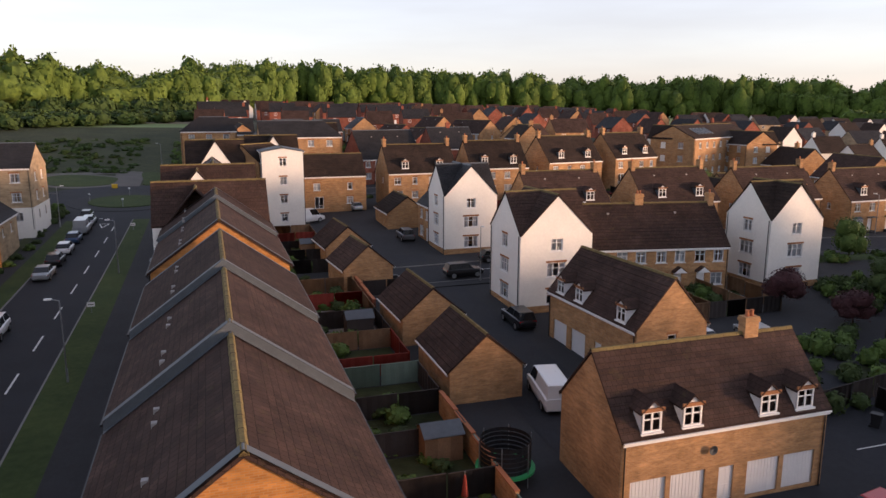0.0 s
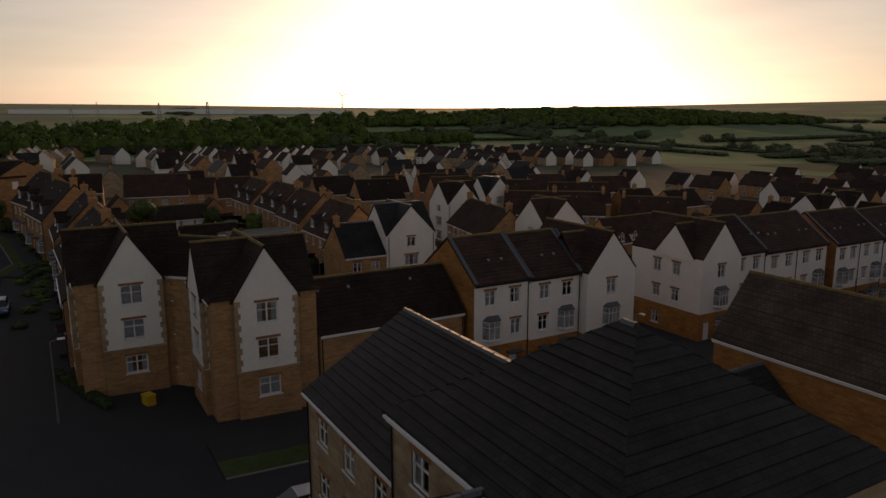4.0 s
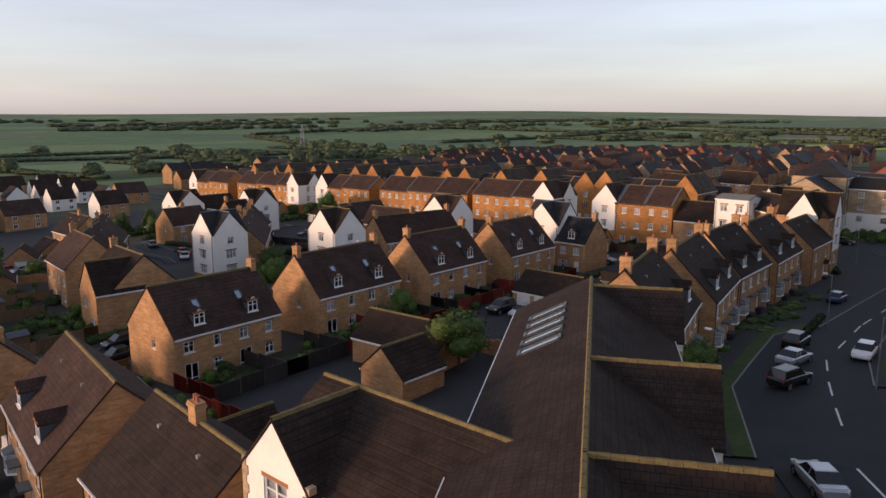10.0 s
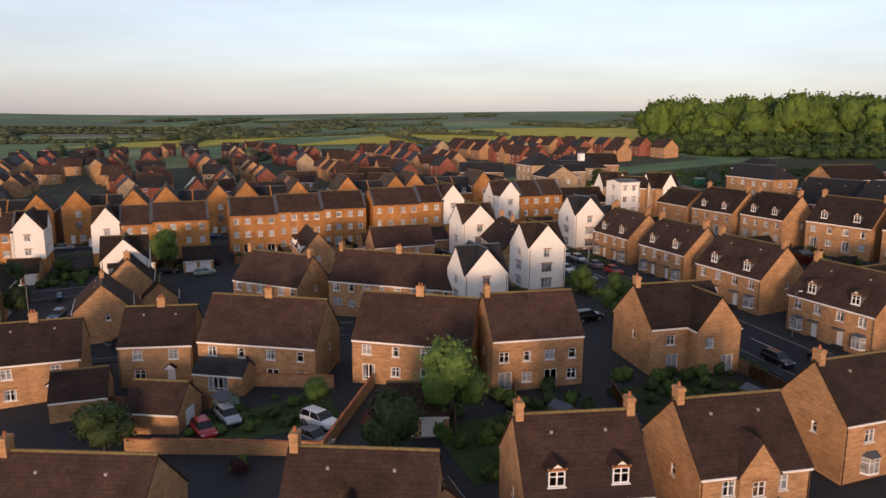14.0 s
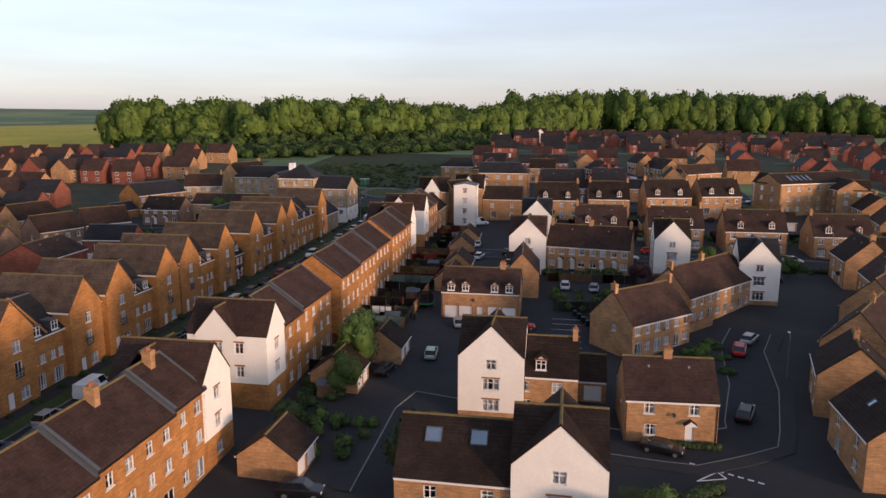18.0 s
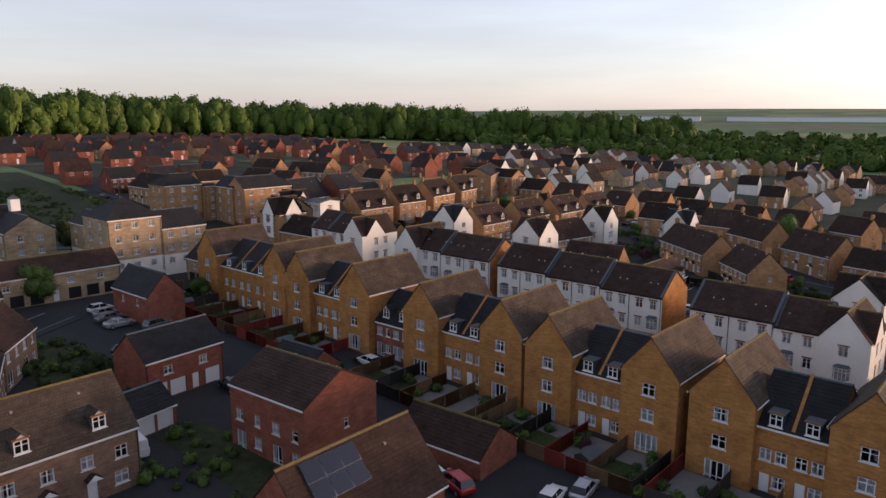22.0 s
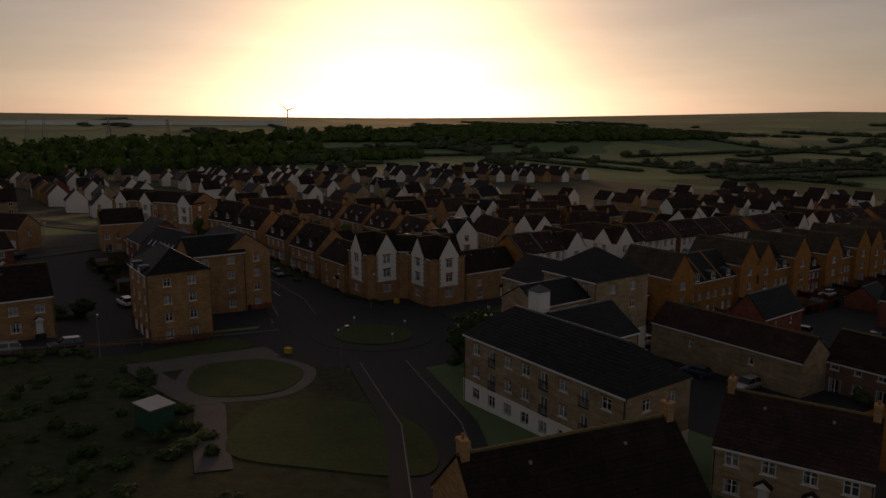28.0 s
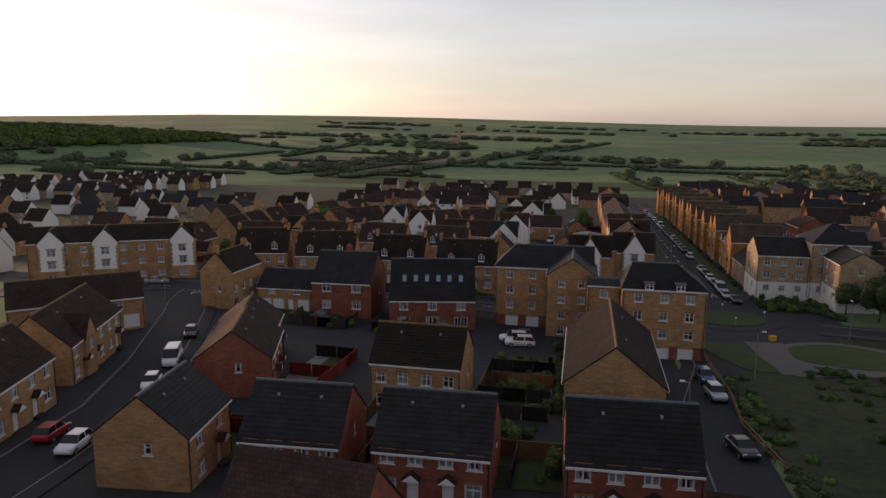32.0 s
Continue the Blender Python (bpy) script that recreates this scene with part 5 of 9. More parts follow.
def flats(s, d, ang, L, W, eave, ridge, wall, roof, cols, floors, hips=(0, 0), low=None, label="", bal=(), garages=0, name="apartment_block", group="apartment blocks", wcols=None, dz=0.0, band=0, bays=(), lights=(), half_dormers=()):
    h = thing(name, s, d, ang, label, "apartments", group, dz)
    F, B, R = [], [], []
    for k in range(floors):
        z = 0.85 + (eave - 0.1) / floors * k
        F += [(x, z - (0.75 if i in bal and k else 0), 1.1, 1.95 if i in bal and k else 1.2, "bal" if i in bal and k else "w2") for i, (x, *_) in enumerate(row(cols, L * 0.92, 0))] if not (garages and k == 0) else row(garages, L * 0.85, 0.03, "gd", 2.2, 2.1)
        B += row(cols, L * 0.92, z, "w2", 1.1, 1.2) if not (garages and k == 0) else row(garages, L * 0.85, 0.03, "gd", 2.2, 2.1)
        R += row(wcols or max(1, int(W / 4)), W * 0.8, z, "w2", 1.0, 1.2)
    pm = block(h, 0, 0, 0, L, W, eave, ridge, wall, roof, F=F, B=B, R=R, Lt=R, hips=hips)
    ops = [(0, 0.75, 1.5, 1.3, "w2"), (0, 3.5, 1.5, 1.35, "w2"), (0, 6.1, 1.5, 1.35, "w2")]
    for x in half_dormers:
        dormer(h, pm, x, -1, W, eave, ridge, -0.06, 1.3, 0.85, "lead", "lead", False)
    for x in lights:
        skylight(h, pm, -x, 1, W, eave, ridge, 0.25, 0.72, 0.95)
    for x in bays:
        # white gabled bays with stone quoins
        block(h, x, -W / 4 - 0.4, 90, W / 2 + 0.8, 4.9, eave, ridge, wall, roof, Lt=ops, render=2.9, fascia=False, gables=(1, 0))
        for sx in (-1, 1):
            for i in range(11):
                e = 0.42 if i % 2 else 0.26
                x0, x1 = sorted((x + sx * 2.48, x + sx * (2.45 - e)))
                q = Shape()
                q.box(x0, x1, -W / 2 - 0.84, -W / 2 - 0.7 + e, 3.0 + 0.46 * i, 3.455 + 0.46 * i)
                part("quoin", q, M["stone"], h)
    if band:
        # red brick ground storey as a thin outer leaf between the doors
        for side, n in (("F", L), ("B", L)):
            ang2 = {"F": 0, "B": 180}[side]
            g = row(garages, L * 0.85, 0.03, "gd", 2.2, 2.1)
            xs = sorted([-L / 2] + [u + e * w / 2 for u, z, w, hh, k in g for e in (-1, 1)] + [L / 2])
            for x0, x1 in zip(xs[::2], xs[1::2]):
                sh = Shape()
                sh.box(x0, x1, -W / 2 - 0.05, -W / 2 + 0.01, -2, band)
                part("base_wall", sh.moved(pose(0, 0, 0, 0, 0, ang2)), M["red"], h, "red brick base")
        for sx in (-1, 1):
            sh = Shape()
            sh.box(min(sx * (L / 2 - 0.01), sx * (L / 2 + 0.05)), max(sx * (L / 2 - 0.01), sx * (L / 2 + 0.05)), -W / 2 - 0.05, W / 2 + 0.05, -2, 0.8)
            part("base_wall", sh, M["red"], h, "red brick base")
    if low:
        # pale ground storey: a thin outer leaf round the lowest windows
        for ang2, half, dist, holes in ((0, L / 2, W / 2, F), (180, L / 2, W / 2, B), (90, W / 2, L / 2, R), (-90, W / 2, L / 2, R)):
            H = sorted(grown(q) for q in holes if q[1] < low)
            sh = Shape()
            y0, y1 = -dist - 0.05, -dist + 0.01
            x = -half - 0.05
            for u, z, w, hh, k in H:
                sh.box(x, u - w / 2, y0, y1, -2, low)
                sh.box(u - w / 2, u + w / 2, y0, y1, -2, z)
                sh.box(u - w / 2, u + w / 2, y0, y1, z + hh, low)
                x = u + w / 2
            sh.box(x, half + 0.05, y0, y1, -2, low)
            sh.box(-half - 0.08, half + 0.08, y0 - 0.05, y1, low, low + 0.14)
            part("base_storey", sh.moved(pose(0, 0, 0, 0, 0, ang2)), M["render"], h, "white rendered ground storey")
    for x in (-L / 2 + 0.2, L / 2 - 0.2):
        downpipe(h, x, -W / 2 - 0.08, eave)
        downpipe(h, x, W / 2 + 0.08, eave)
    return h

# ---------------------------------------------------------------- the avenue, west side
ochre_block(-3, 10.2)
ochre_block(18.0, 30.9)
ochre_block(38.0, 51.8)
ochre_block(65.6, 79.6)
ochre_block(85.5, 107.0, units=3)
ochre_block(-26, -11.5)
dwelling(55.3, -19.4, 62.1, -19.4, 9.5, 5.4, 9.3, "red", "slate", 2, False, 2, 2, (0, 0), label="narrow red brick link house with dormers and slate roof")

# the avenue, east side
terrace(27.0, 11.8, 3.0, 11.8, 9.4, 4, cross=(1,))
terrace(63.2, 12.0, 31.5, 12.0, 9.4, 6)
terrace(88.8, 12.0, 65.0, 12.0, 9.4, 4, cross=(-1,))
terrace(117.0, 12.0, 98.6, 12.0, 9.4, 3, cross=(1,))
terrace(-6.0, 11.5, -40.0, 11.5, 9.4, 6, cross=(-1,), lights=5, chim=True)

# flats at the roundabout with white crossed gables
gabled_flats(143.8, 22.2, 0, label="three-storey flats, white rendered gables over brick, stone quoins")
gabled_flats(135.3, 12.6, 0, label="three-storey flats, white rendered gables over brick, stone quoins")
flats(137.2, 19.6, 45, 8.4, 7, 9.0, 11.6, "buff", "darktile", 2, 3, dz=1.0, label="recessed brick centre of the flats with a white entrance door")
dwelling(131.0, 12.6, 117.4, 12.6, 8.4, 6.2, 9.8, "buff", "darktile", 1, False, 0, 0, (0, 0), label="two-storey brick link between terrace and flats")
dwelling(144.4, 38.3, 144.4, 26.5, 8.4, 5.8, 9.4, "buff", "darktile", 1, False, 0, 0, (0, 0), dz=0.5)
flats(131.8, 22.6, 90, 6, 6.4, 11.9, 12.5, "render", "lead", 2, 4, label="white rendered stair tower with tall windows")

# ---------------------------------------------------------------- north street, south side
for s1, a, s2, b in ((149.0, 101.0, 146.2, 89.4), (147.0, 87.0, 144.8, 74.0), (143.8, 69.8, 143.6, 58.0), (143.7, 55.2, 143.3, 42.0)):
    dwelling(s1, a, s2, b, 9.4, 5.4, 10.2, "buff", "darktile", 2, True, 2, 2, (1, 1), dz=0.9)
flats(159.2, 125.0, 209, 33, 10.4, 8.8, 11.5, "buff", "darktile", 8, 3, bays=(14.0, -1.5, -11.8), lights=(-4, -5.8, -7.6, -9.4, -11.2), label="three-storey brick flats with white rendered gabled bays")
flats(157.5, 133.6, 90, 17, 8.6, 7.6, 10.4, "buff", "darktile", 4, 3, bays=(-6,), label="rear wing of the brick flats, mossy tiled roof")

# middle street, north side
dwelling(105.6, 108.5, 106.0, 121.8, 9.2, 5.2, 9.8, "buff", "tile", 2, True, 2, 2, (1, 0), lights=2)
dwelling(105.8, 89.0, 106.0, 103.0, 9.2, 5.2, 9.8, "buff", "tile", 2, True, 2, 2, (1, 1), lights=2)
dwelling(107.0, 71.5, 107.0, 84.5, 9.2, 5.2, 9.8, "buff", "tile", 2, True, 2, 2, (1, 1), lights=2)
dwelling(108.0, 54.0, 108.0, 66.5, 9.2, 5.2, 9.8, "buff", "tile", 2, True, 2, 2, (1, 1), lights=2)
corner_house(106.0, 44.5, 0, 7.4, roof="slate", wing=(0.5, 6.6, 90, 6, 8, 5.4, 9.2))
garage(121.4, 75.0, 130.4, 75.0, 6.4, roof="darktile", doors="F", n=3, label="row of three brick garages with white doors")
garage(120.5, 103.8, 131.6, 102.9, 6.0, roof="darktile", doors="B", n=4, label="row of brick garages backing onto the yard")
garage(121.6, 41.0, 130.6, 41.0, 6.4, roof="darktile", doors="F", n=3, label="row of three brick garages with white doors")
garage(131.8, 107.6, 131.8, 113.2, 5.4, roof="darktile", doors="F", n=2)
garage(134.1, 126.6, 134.1, 132.4, 4.2, roof="darktile", doors="R", n=1)

# middle street, south side
corner_house(79.6, 73.6, 0, 7.2, roof="darktile")
corner_house(79.8, 43.8, 0, 7.8, roof="tile")
dwelling(84.2, 48.5, 81.0, 66.0, 8.6, 5.0, 9.2, "buff", "tile", 4, False, 0, 0, (1, 1), mid=True, label="two-storey stone and brick terrace of four with chimneys")
corner_house(62.6, 86.6, 0, 7.0, roof="slate")
coach_house(46.4, 30.9, 46.4, 44.4, 6.6, 4.7, 8.3, chim=1)
coach_house(70.0, 43.3, 57.0, 43.9, 6.4, 4.6, 8.2, n=3, dormers=3)
garage(58.6, 29.6, 66.5, 29.6, 5.6)
garage(70.8, 29.4, 78.6, 29.2, 5.6)
garage(89.0, 27.6, 96.0, 27.0, 5.6)
garage(100.5, 27.5, 108, 27.0, 5.6)

# ---------------------------------------------------------------- south-east streets
dwelling(62.0, 86.0 - 4, 45.5, 68.8, 8.6, 5.0, 9.3, "buff", "tile", 4, False, 0, 0, (1, 1), mid=True)
dwelling(41.0, 68.5, 31.8, 59.0, 8.6, 5.0, 9.3, "buff", "tile", 3, False, 0, 0, (1, 1))
dwelling(13.8, 87.0, 22.4, 89.0, 8.6, 5.2, 9.0, "buff", "darktile", 1, False, 0, 0, (0, 0), mid=True)
dwelling(-2.0, 86.8, 8.8, 86.9, 8.8, 5.2, 9.0, "buff", "darktile", 1, False, 0, 0, (0, 0), lights=1, mid=True, ends=0, label="two-storey ochre brick house with a mossy dark tiled roof")
dwelling(37.4, 98.4, 24.4, 90.6, 9.0, 5.2, 9.9, "buff", "tile", 2, False, 0, 0, (0, 0), mid=True, veranda=True)
dwelling(54.0, 107.2, 42.0, 99.0, 9.0, 5.2, 9.9, "buff", "tile", 2, False, 0, 0, (0, 0), mid=True)
dwelling(65.0, 109.8, 54.0, 108.4, 8.6, 6.1, 10.4, "buff", "tile", 2, False, 0, 0, (0, 1))
dwelling(84.5, 111.5, 73.5, 110.6, 9.0, 5.6, 9.9, "buff", "darktile", 1, False, 0, 0, (0, 1), wing=(-2.6, 6.0, 2.0, 9.4))
dwelling(8.8, 59.0, 9.4, 69.4, 8.0, 5.0, 8.8, "buff", "tile", 1, False, 0, 0, (0, 0), mid=True, door="door")
corner_house(11.3, 43.4, 0, 8.0, roof="darktile", wing=(6.0, 0.8, 0, 9, 7.6, 5.3, 9.2))
corner_house(-12.4, 52.0, 0, 8.4, roof="darktile", wing=(-9, 0.6, 0, 12, 8.4, 5.3, 9.6), lights=2)
garage(17.0, 51.2, 17.0, 57.6, 5.6, 2.8, 5.4, roof="darktile", doors="F", n=2, label="brick link garages with two white doors")
garage(21.0, 25.7, 27.0, 25.7, 6.4, roof="darktile", doors="F", n=2)
garage(-11.8, 22.6, -6.0, 22.6, 6.4, roof="darktile", doors="F", n=2, label="brick double garage with two white doors")
garage(10.2, 22.4, 15.6, 22.4, 6.4, roof="darktile", doors="F", n=2, label="brick double garage with two white doors")
garage(15.3, 103.2, 20.8, 105.9, 5.6, doors="R")
garage(6.2, 95.8, 12.2, 95.9, 6.4, doors="Lt", n=1)
garage(40, 116, 46, 118, 5.4, doors="F", n=2)

# east road
dwelling(27.3, 135.5, 37.0, 139.8, 9.2, 5.2, 9.6, "buff", "tile", 1, False, 0, 0, (1, 0), gfront=0.45)
dwelling(44.0, 137.2, 53.4, 139.4, 9.0, 5.2, 9.8, "buff", "tile", 1, False, 2, 0, (1, 1), lights=1)
dwelling(57.6, 138.8, 67.2, 140.2, 9.0, 5.2, 9.6, "buff", "tile", 1, False, 0, 0, (1, 0), gfront=0.5)
dwelling(74.4, 137.2, 85.8, 137.4, 7.8, 5.5, 9.9, "buff", "darktile", 1, True, 0, 0, (1, 0))
dwelling(101.6, 136.4, 111.0, 137.2, 9.0, 5.3, 9.8, "buff", "tile", 1, False, 2, 0, (1, 1), lights=1, door="kdoor")
dwelling(118.0, 134.4, 131.8, 136.8, 9.4, 5.3, 9.9, "buff", "tile", 2, True, 2, 0, (0, 0))
dwelling(136.4, 136.4, 147.8, 137.6, 9.0, 5.0, 8.8, "buff", "darktile", 2, False, 0, 0, (0, 0), mid=True)
dwelling(8.0, 128.0, 18.5, 132.5, 9.0, 5.2, 9.6, "buff", "tile", 1, False, 0, 0, (1, 0))
dwelling(-12, 122.0, -1, 126.0, 9.0, 5.2, 9.6, "buff", "tile", 1, False, 0, 0, (1, 0))
garage(38.5, 131.0, 38.5, 137.0, 4.6, doors="R")
garage(113.5, 128.0, 113.5, 133.5, 4.6, doors="R")
garage(69.5, 131, 69.5, 137, 4.6, doors="R")

# ---------------------------------------------------------------- north street, north side and beyond
dwelling(175.3, 60.2, 175.7, 70.9, 11.2, 6.5, 11.1, "red", "slate", 2, False, 0, 0, (0, 0), mid=True, backs=[(u, z, 1.45, 1.3, "w2") for u in (-2.7, 2.7) for z in (1.9, 4.9)], label="three-storey red brick house with slate roof")
dwelling(174.9, 42.6, 177.7, 57.0, 12.0, 5.1, 11.1, "red", "slate", 3, False, 0, 0, (0, 0), backs=[q for u in (-4.9, 0, 4.9) for q in ((u, 3.45, 1.35, 1.25, "w2"), (u, 0.05, 2.2, 2.15, "fd"))], label="red brick terrace with six rooflights in a steep slate roof", lights=6)
coach_house(175.5, 82.0, 175.4, 71.4, 8.4, 4.1, 6.8, "buff", "slate", 3, 0)
dwelling(174.3, 86.7, 184.3, 87.4, 6.4, 7.1, 10.3, "buff", "darktile", 2, False, 3, 0, (1, 1), door="gdoor", label="three-storey buff brick house, half dormers and green door")
flats(171.0, 30.3, 180, 17, 8.6, 11.0, 14.2, "buff", "slate", 4, 4, hips=(3.5, 0), garages=4, band=2.4, label="four-storey buff brick flats over white garages, red brick base")
flats(187.4, 11.9, 180, 12.0, 9.2, 10.9, 13.9, "buff", "slate", 3, 4, hips=(1.8, 4.2), half_dormers=(-2.2, 2.2), garages=3, band=2.4, label="four-storey buff brick flats beside the roundabout, hipped slate roof")
flats(176.5, 25.4, 90, 10, 8.0, 10.8, 13.6, "buff", "slate", 2, 4, label="gabled linking wing of the brick flats")
flats(184.6, 20.4, 180, 5.0, 6.4, 10.3, 10.7, "buff", "slate", 1, 4, label="flat-roofed stair bay of the brick flats")
dwelling(225.0, 20.2, 203.4, 20.2, 10.4, 5.7, 9.8, "buff", "darktile", 3, False, 0, 0, (0, 0), label="terrace of three small brick houses with white windows")
dwelling(220.2, 46.9, 220.4, 36.5, 8.2, 5.6, 9.1, "buff", "darktile", 2, False, 0, 0, (0, 0), door="bdoor", label="buff brick house with a pale blue door")
dwelling(242.0, 40.2, 241.8, 30.6, 8.6, 4.4, 8.0, "red", "slate", 2, False, 0, 0, (0, 0))
dwelling(242.0, 24.9, 241.6, 14.7, 8.6, 4.6, 8.3, "red", "slate", 2, False, 0, 0, (0, 0))
dwelling(242.6, 51.6, 242.2, 43.0, 8.6, 4.4, 8.0, "red", "slate", 2, False, 0, 0, (0, 0))
dwelling(249.5, 58.6, 241.0, 59.4, 8.0, 5.0, 8.3, "buff", "slate", 1, False, 0, 0, (0, 0))
dwelling(226.0, 62.7, 215.0, 66.2, 8.6, 5.0, 8.2, "red", "tile", 2, False, 0, 0, (0, 0))
dwelling(214.0, 67.4, 205.4, 70.0, 8.0, 5.0, 8.0, "red", "tile", 1, False, 0, 0, (0, 0))
dwelling(229.0, 86.2, 212.6, 91.4, 8.4, 5.0, 8.7, "buff", "tile", 3, False, 0, 0, (0, 0), gfront=0.3)
dwelling(246.4, 81.0, 234.2, 84.0, 8.4, 5.0, 8.7, "buff", "tile", 2, False, 0, 0, (0, 0))
coach_house(210.6, 106.4, 198.8, 92.4, 7.0, 4.8, 8.0, "buff", "tile", 5, 0, label="long two-storey brick coach houses with tiled roof")
dwelling(189.6, -67.7, 172.4, -71.7, 8.8, 5.6, 9.9, "buff", "darktile", 2, False, 0, 0, (1, 1), label="buff brick pair with a chimney at each end")

# ---------------------------------------------------------------- west: stone flats and the lane houses
flats(161.0, -49.6, 180, 25, 9.6, 8.4, 11.8, "stone", "slate", 8, 3, hips=(4, 4), low=2.6, bal=(1, 4, 6), label="three-storey pale stone flats, white ground storey, hipped roof")
flats(151.5, -42.4, 90, 11, 9.6, 8.4, 11.4, "stone", "slate", 3, 3, low=2.6, label="rear wing of the pale stone flats")
flats(133.9, -17.95, 180, 10.3, 10.8, 8.4, 11.6, "stone", "slate", 3, 3, low=2.6, dz=1.5, label="three-storey pale stone flats with a gable to the avenue")
flats(134.0, -28.7, 180, 11.2, 11.4, 11.1, 14.8, "stone", "slate", 3, 4, hips=(5.5, 5.5), low=2.6, bal=(1,), dz=1.5, label="four-storey pale stone tower of flats, pyramid roof")
flats(144.9, -29.25, 90, 10.4, 7.6, 8.2, 10.5, "stone", "slate", 2, 3, low=2.6, dz=1.5, wcols=1, label="pale stone wing of the flats, gable to the roundabout")
lan = thing("roof_lantern", 157.5, -41.2, 0, "white louvred roof lantern on the stone flats", "roof lantern", dz=11.2)
sh = Shape()
sh.box(-0.9, 0.9, -0.9, 0.9, 0, 2.6)
for i in range(8):
    sh.box(-0.96, 0.96, -0.96, 0.96, 0.4 + 0.26 * i, 0.46 + 0.26 * i)
part("lantern_body", sh, M["upvc"], lan)
sh = Shape()
for i in range(4):
    a, b = ((-1.1, -1.1), (1.1, -1.1), (1.1, 1.1), (-1.1, 1.1))[i], ((1.1, -1.1), (1.1, 1.1), (-1.1, 1.1), (-1.1, -1.1))[i]
    sh.face([(a[0], a[1], 2.6), (b[0], b[1], 2.6), (0, 0, 3.4)])
part("lantern_roof", sh, M["lead"], lan)
coach_house(122.5, -17.5, 111.0, -17.2, 7.5, 5.0, 8.0, "stone", "slate", 3, 0, True)
coach_house(96.8, -39.0, 109.0, -39.3, 6.4, 5.0, 8.4, "red", "slate", 3, 2, True, white=False, label="red brick coach house with two slate-hung dormers over open bays")
coach_house(124.7, -59.0, 124.8, -35.4, 6.8, 5.2, 7.9, "stone", "tile", 6, 0, True, label="long pale coach house over open parking bays")
dwelling(116.9, -70.0, 117.3, -58.4, 9.2, 4.4, 7.7, "brown", "darktile", 2, False, 0, 0, (0, 0))
dwelling(95.4, -63.6, 86.4, -70.4, 8.0, 5.2, 9.0, "brown", "tile", 2, False, 0, 0, (0, 0), label="brown brick pair with tiled roof", door="door")
dwelling(85.0, -71.3, 74.6, -75.2, 8.2, 5.4, 9.0, "brown", "tile", 2, False, 0, 0, (0, 0), door="door")
dwelling(56.4, -79.0, 56.7, -65.6, 9.6, 6.0, 10.4, "brown", "greytile", 2, False, 2, 0, (0, 0), label="brown brick house with weathered tiled roof and half dormers")
dwelling(41.0, -48.8, 53.0, -49.6, 10.4, 7.2, 9.9, "red", "tile", 2, False, 0, 0, (0, 0), door="bdoor", label="three-storey red brick house, white windows and blue door")
coach_house(72.0, -57.0, 73.2, -45.6, 7.0, 5.3, 8.2, "red", "slate", 3, 0, label="red brick coach house over three white garage doors")
garage(63.0, -64.8, 64.3, -57.0, 5.6, 2.5, 4.6, "red", "slate", "F", 3, label="low brick garages with white doors")
garage(27.8, -38.9, 39.2, -39.6, 6.8, 2.1, 4.5, "red", "tile", "B", 0)
garage(58.0, -37.5, 66.0, -38.0, 6.0, 2.5, 4.8, "red", "slate", "Lt", 2)
h = dwelling(26.4, -67.4, 26.7, -53.7, 8.8, 5.9, 10.8, "red", "tile", 2, False, 0, 0, (0, 0), dz=0.8, label="red brick house with a bank of solar panels on its roof")
dwelling(100.0, -90.0, 88.0, -93.0, 8.6, 5.0, 8.8, "buff", "darktile", 2, False, 0, 0, (0, 0))
dwelling(143.6, -77.0, 127.4, -83.6, 10.0, 5.3, 8.8, "ochre", "slate", 3, False, 0, 0, (0, 0))
garage(124.2, -80.8, 116.7, -83.3, 6.0, 2.5, 4.6, "ochre", "slate", "R", 1, label="single-storey ochre brick garage with slate roof")
dwelling(157.9, -67.2, 153.4, -78.8, 8.6, 5.0, 8.8, "stone", "tile", 2, False, 0, 0, (1, 1))
dwelling(60.0, -100, 72.0, -96, 8.6, 5.0, 8.8, "brown", "tile", 2, False, 0, 0, (0, 0))
dwelling(40.0, -86, 30.0, -84, 8.6, 5.0, 8.8, "red", "tile", 2, False, 0, 0, (0, 0))

# the avenue runs on south between more rows
ochre_block(-49.5, -34.5)
ochre_block(-72.5, -57.5)
terrace(-46.0, 11.5, -72.0, 11.5, 9.4, 4, cross=(1,))

# ---------------------------------------------------------------- foliage
def ball_quads(n):
    """A sphere of quads as points and faces."""
    pts, faces = [], []
    for ax in range(3):
        for sg in (-1, 1):
            k = len(pts)
            for i in range(n + 1):
                for j in range(n + 1):
                    p = [0, 0, 0]
                    p[ax] = sg
                    p[(ax + 1) % 3] = (2 * i / n - 1) * sg
                    p[(ax + 2) % 3] = 2 * j / n - 1
                    pts.append(Vector(p).normalized())
            for i in range(n):
                for j in range(n):
                    a = k + i * (n + 1) + j
                    faces.append((a, a + n + 1, a + n + 2, a + 1))
    return np.array([tuple(p) for p in pts]), np.array(faces)


BALL = ball_quads(3)


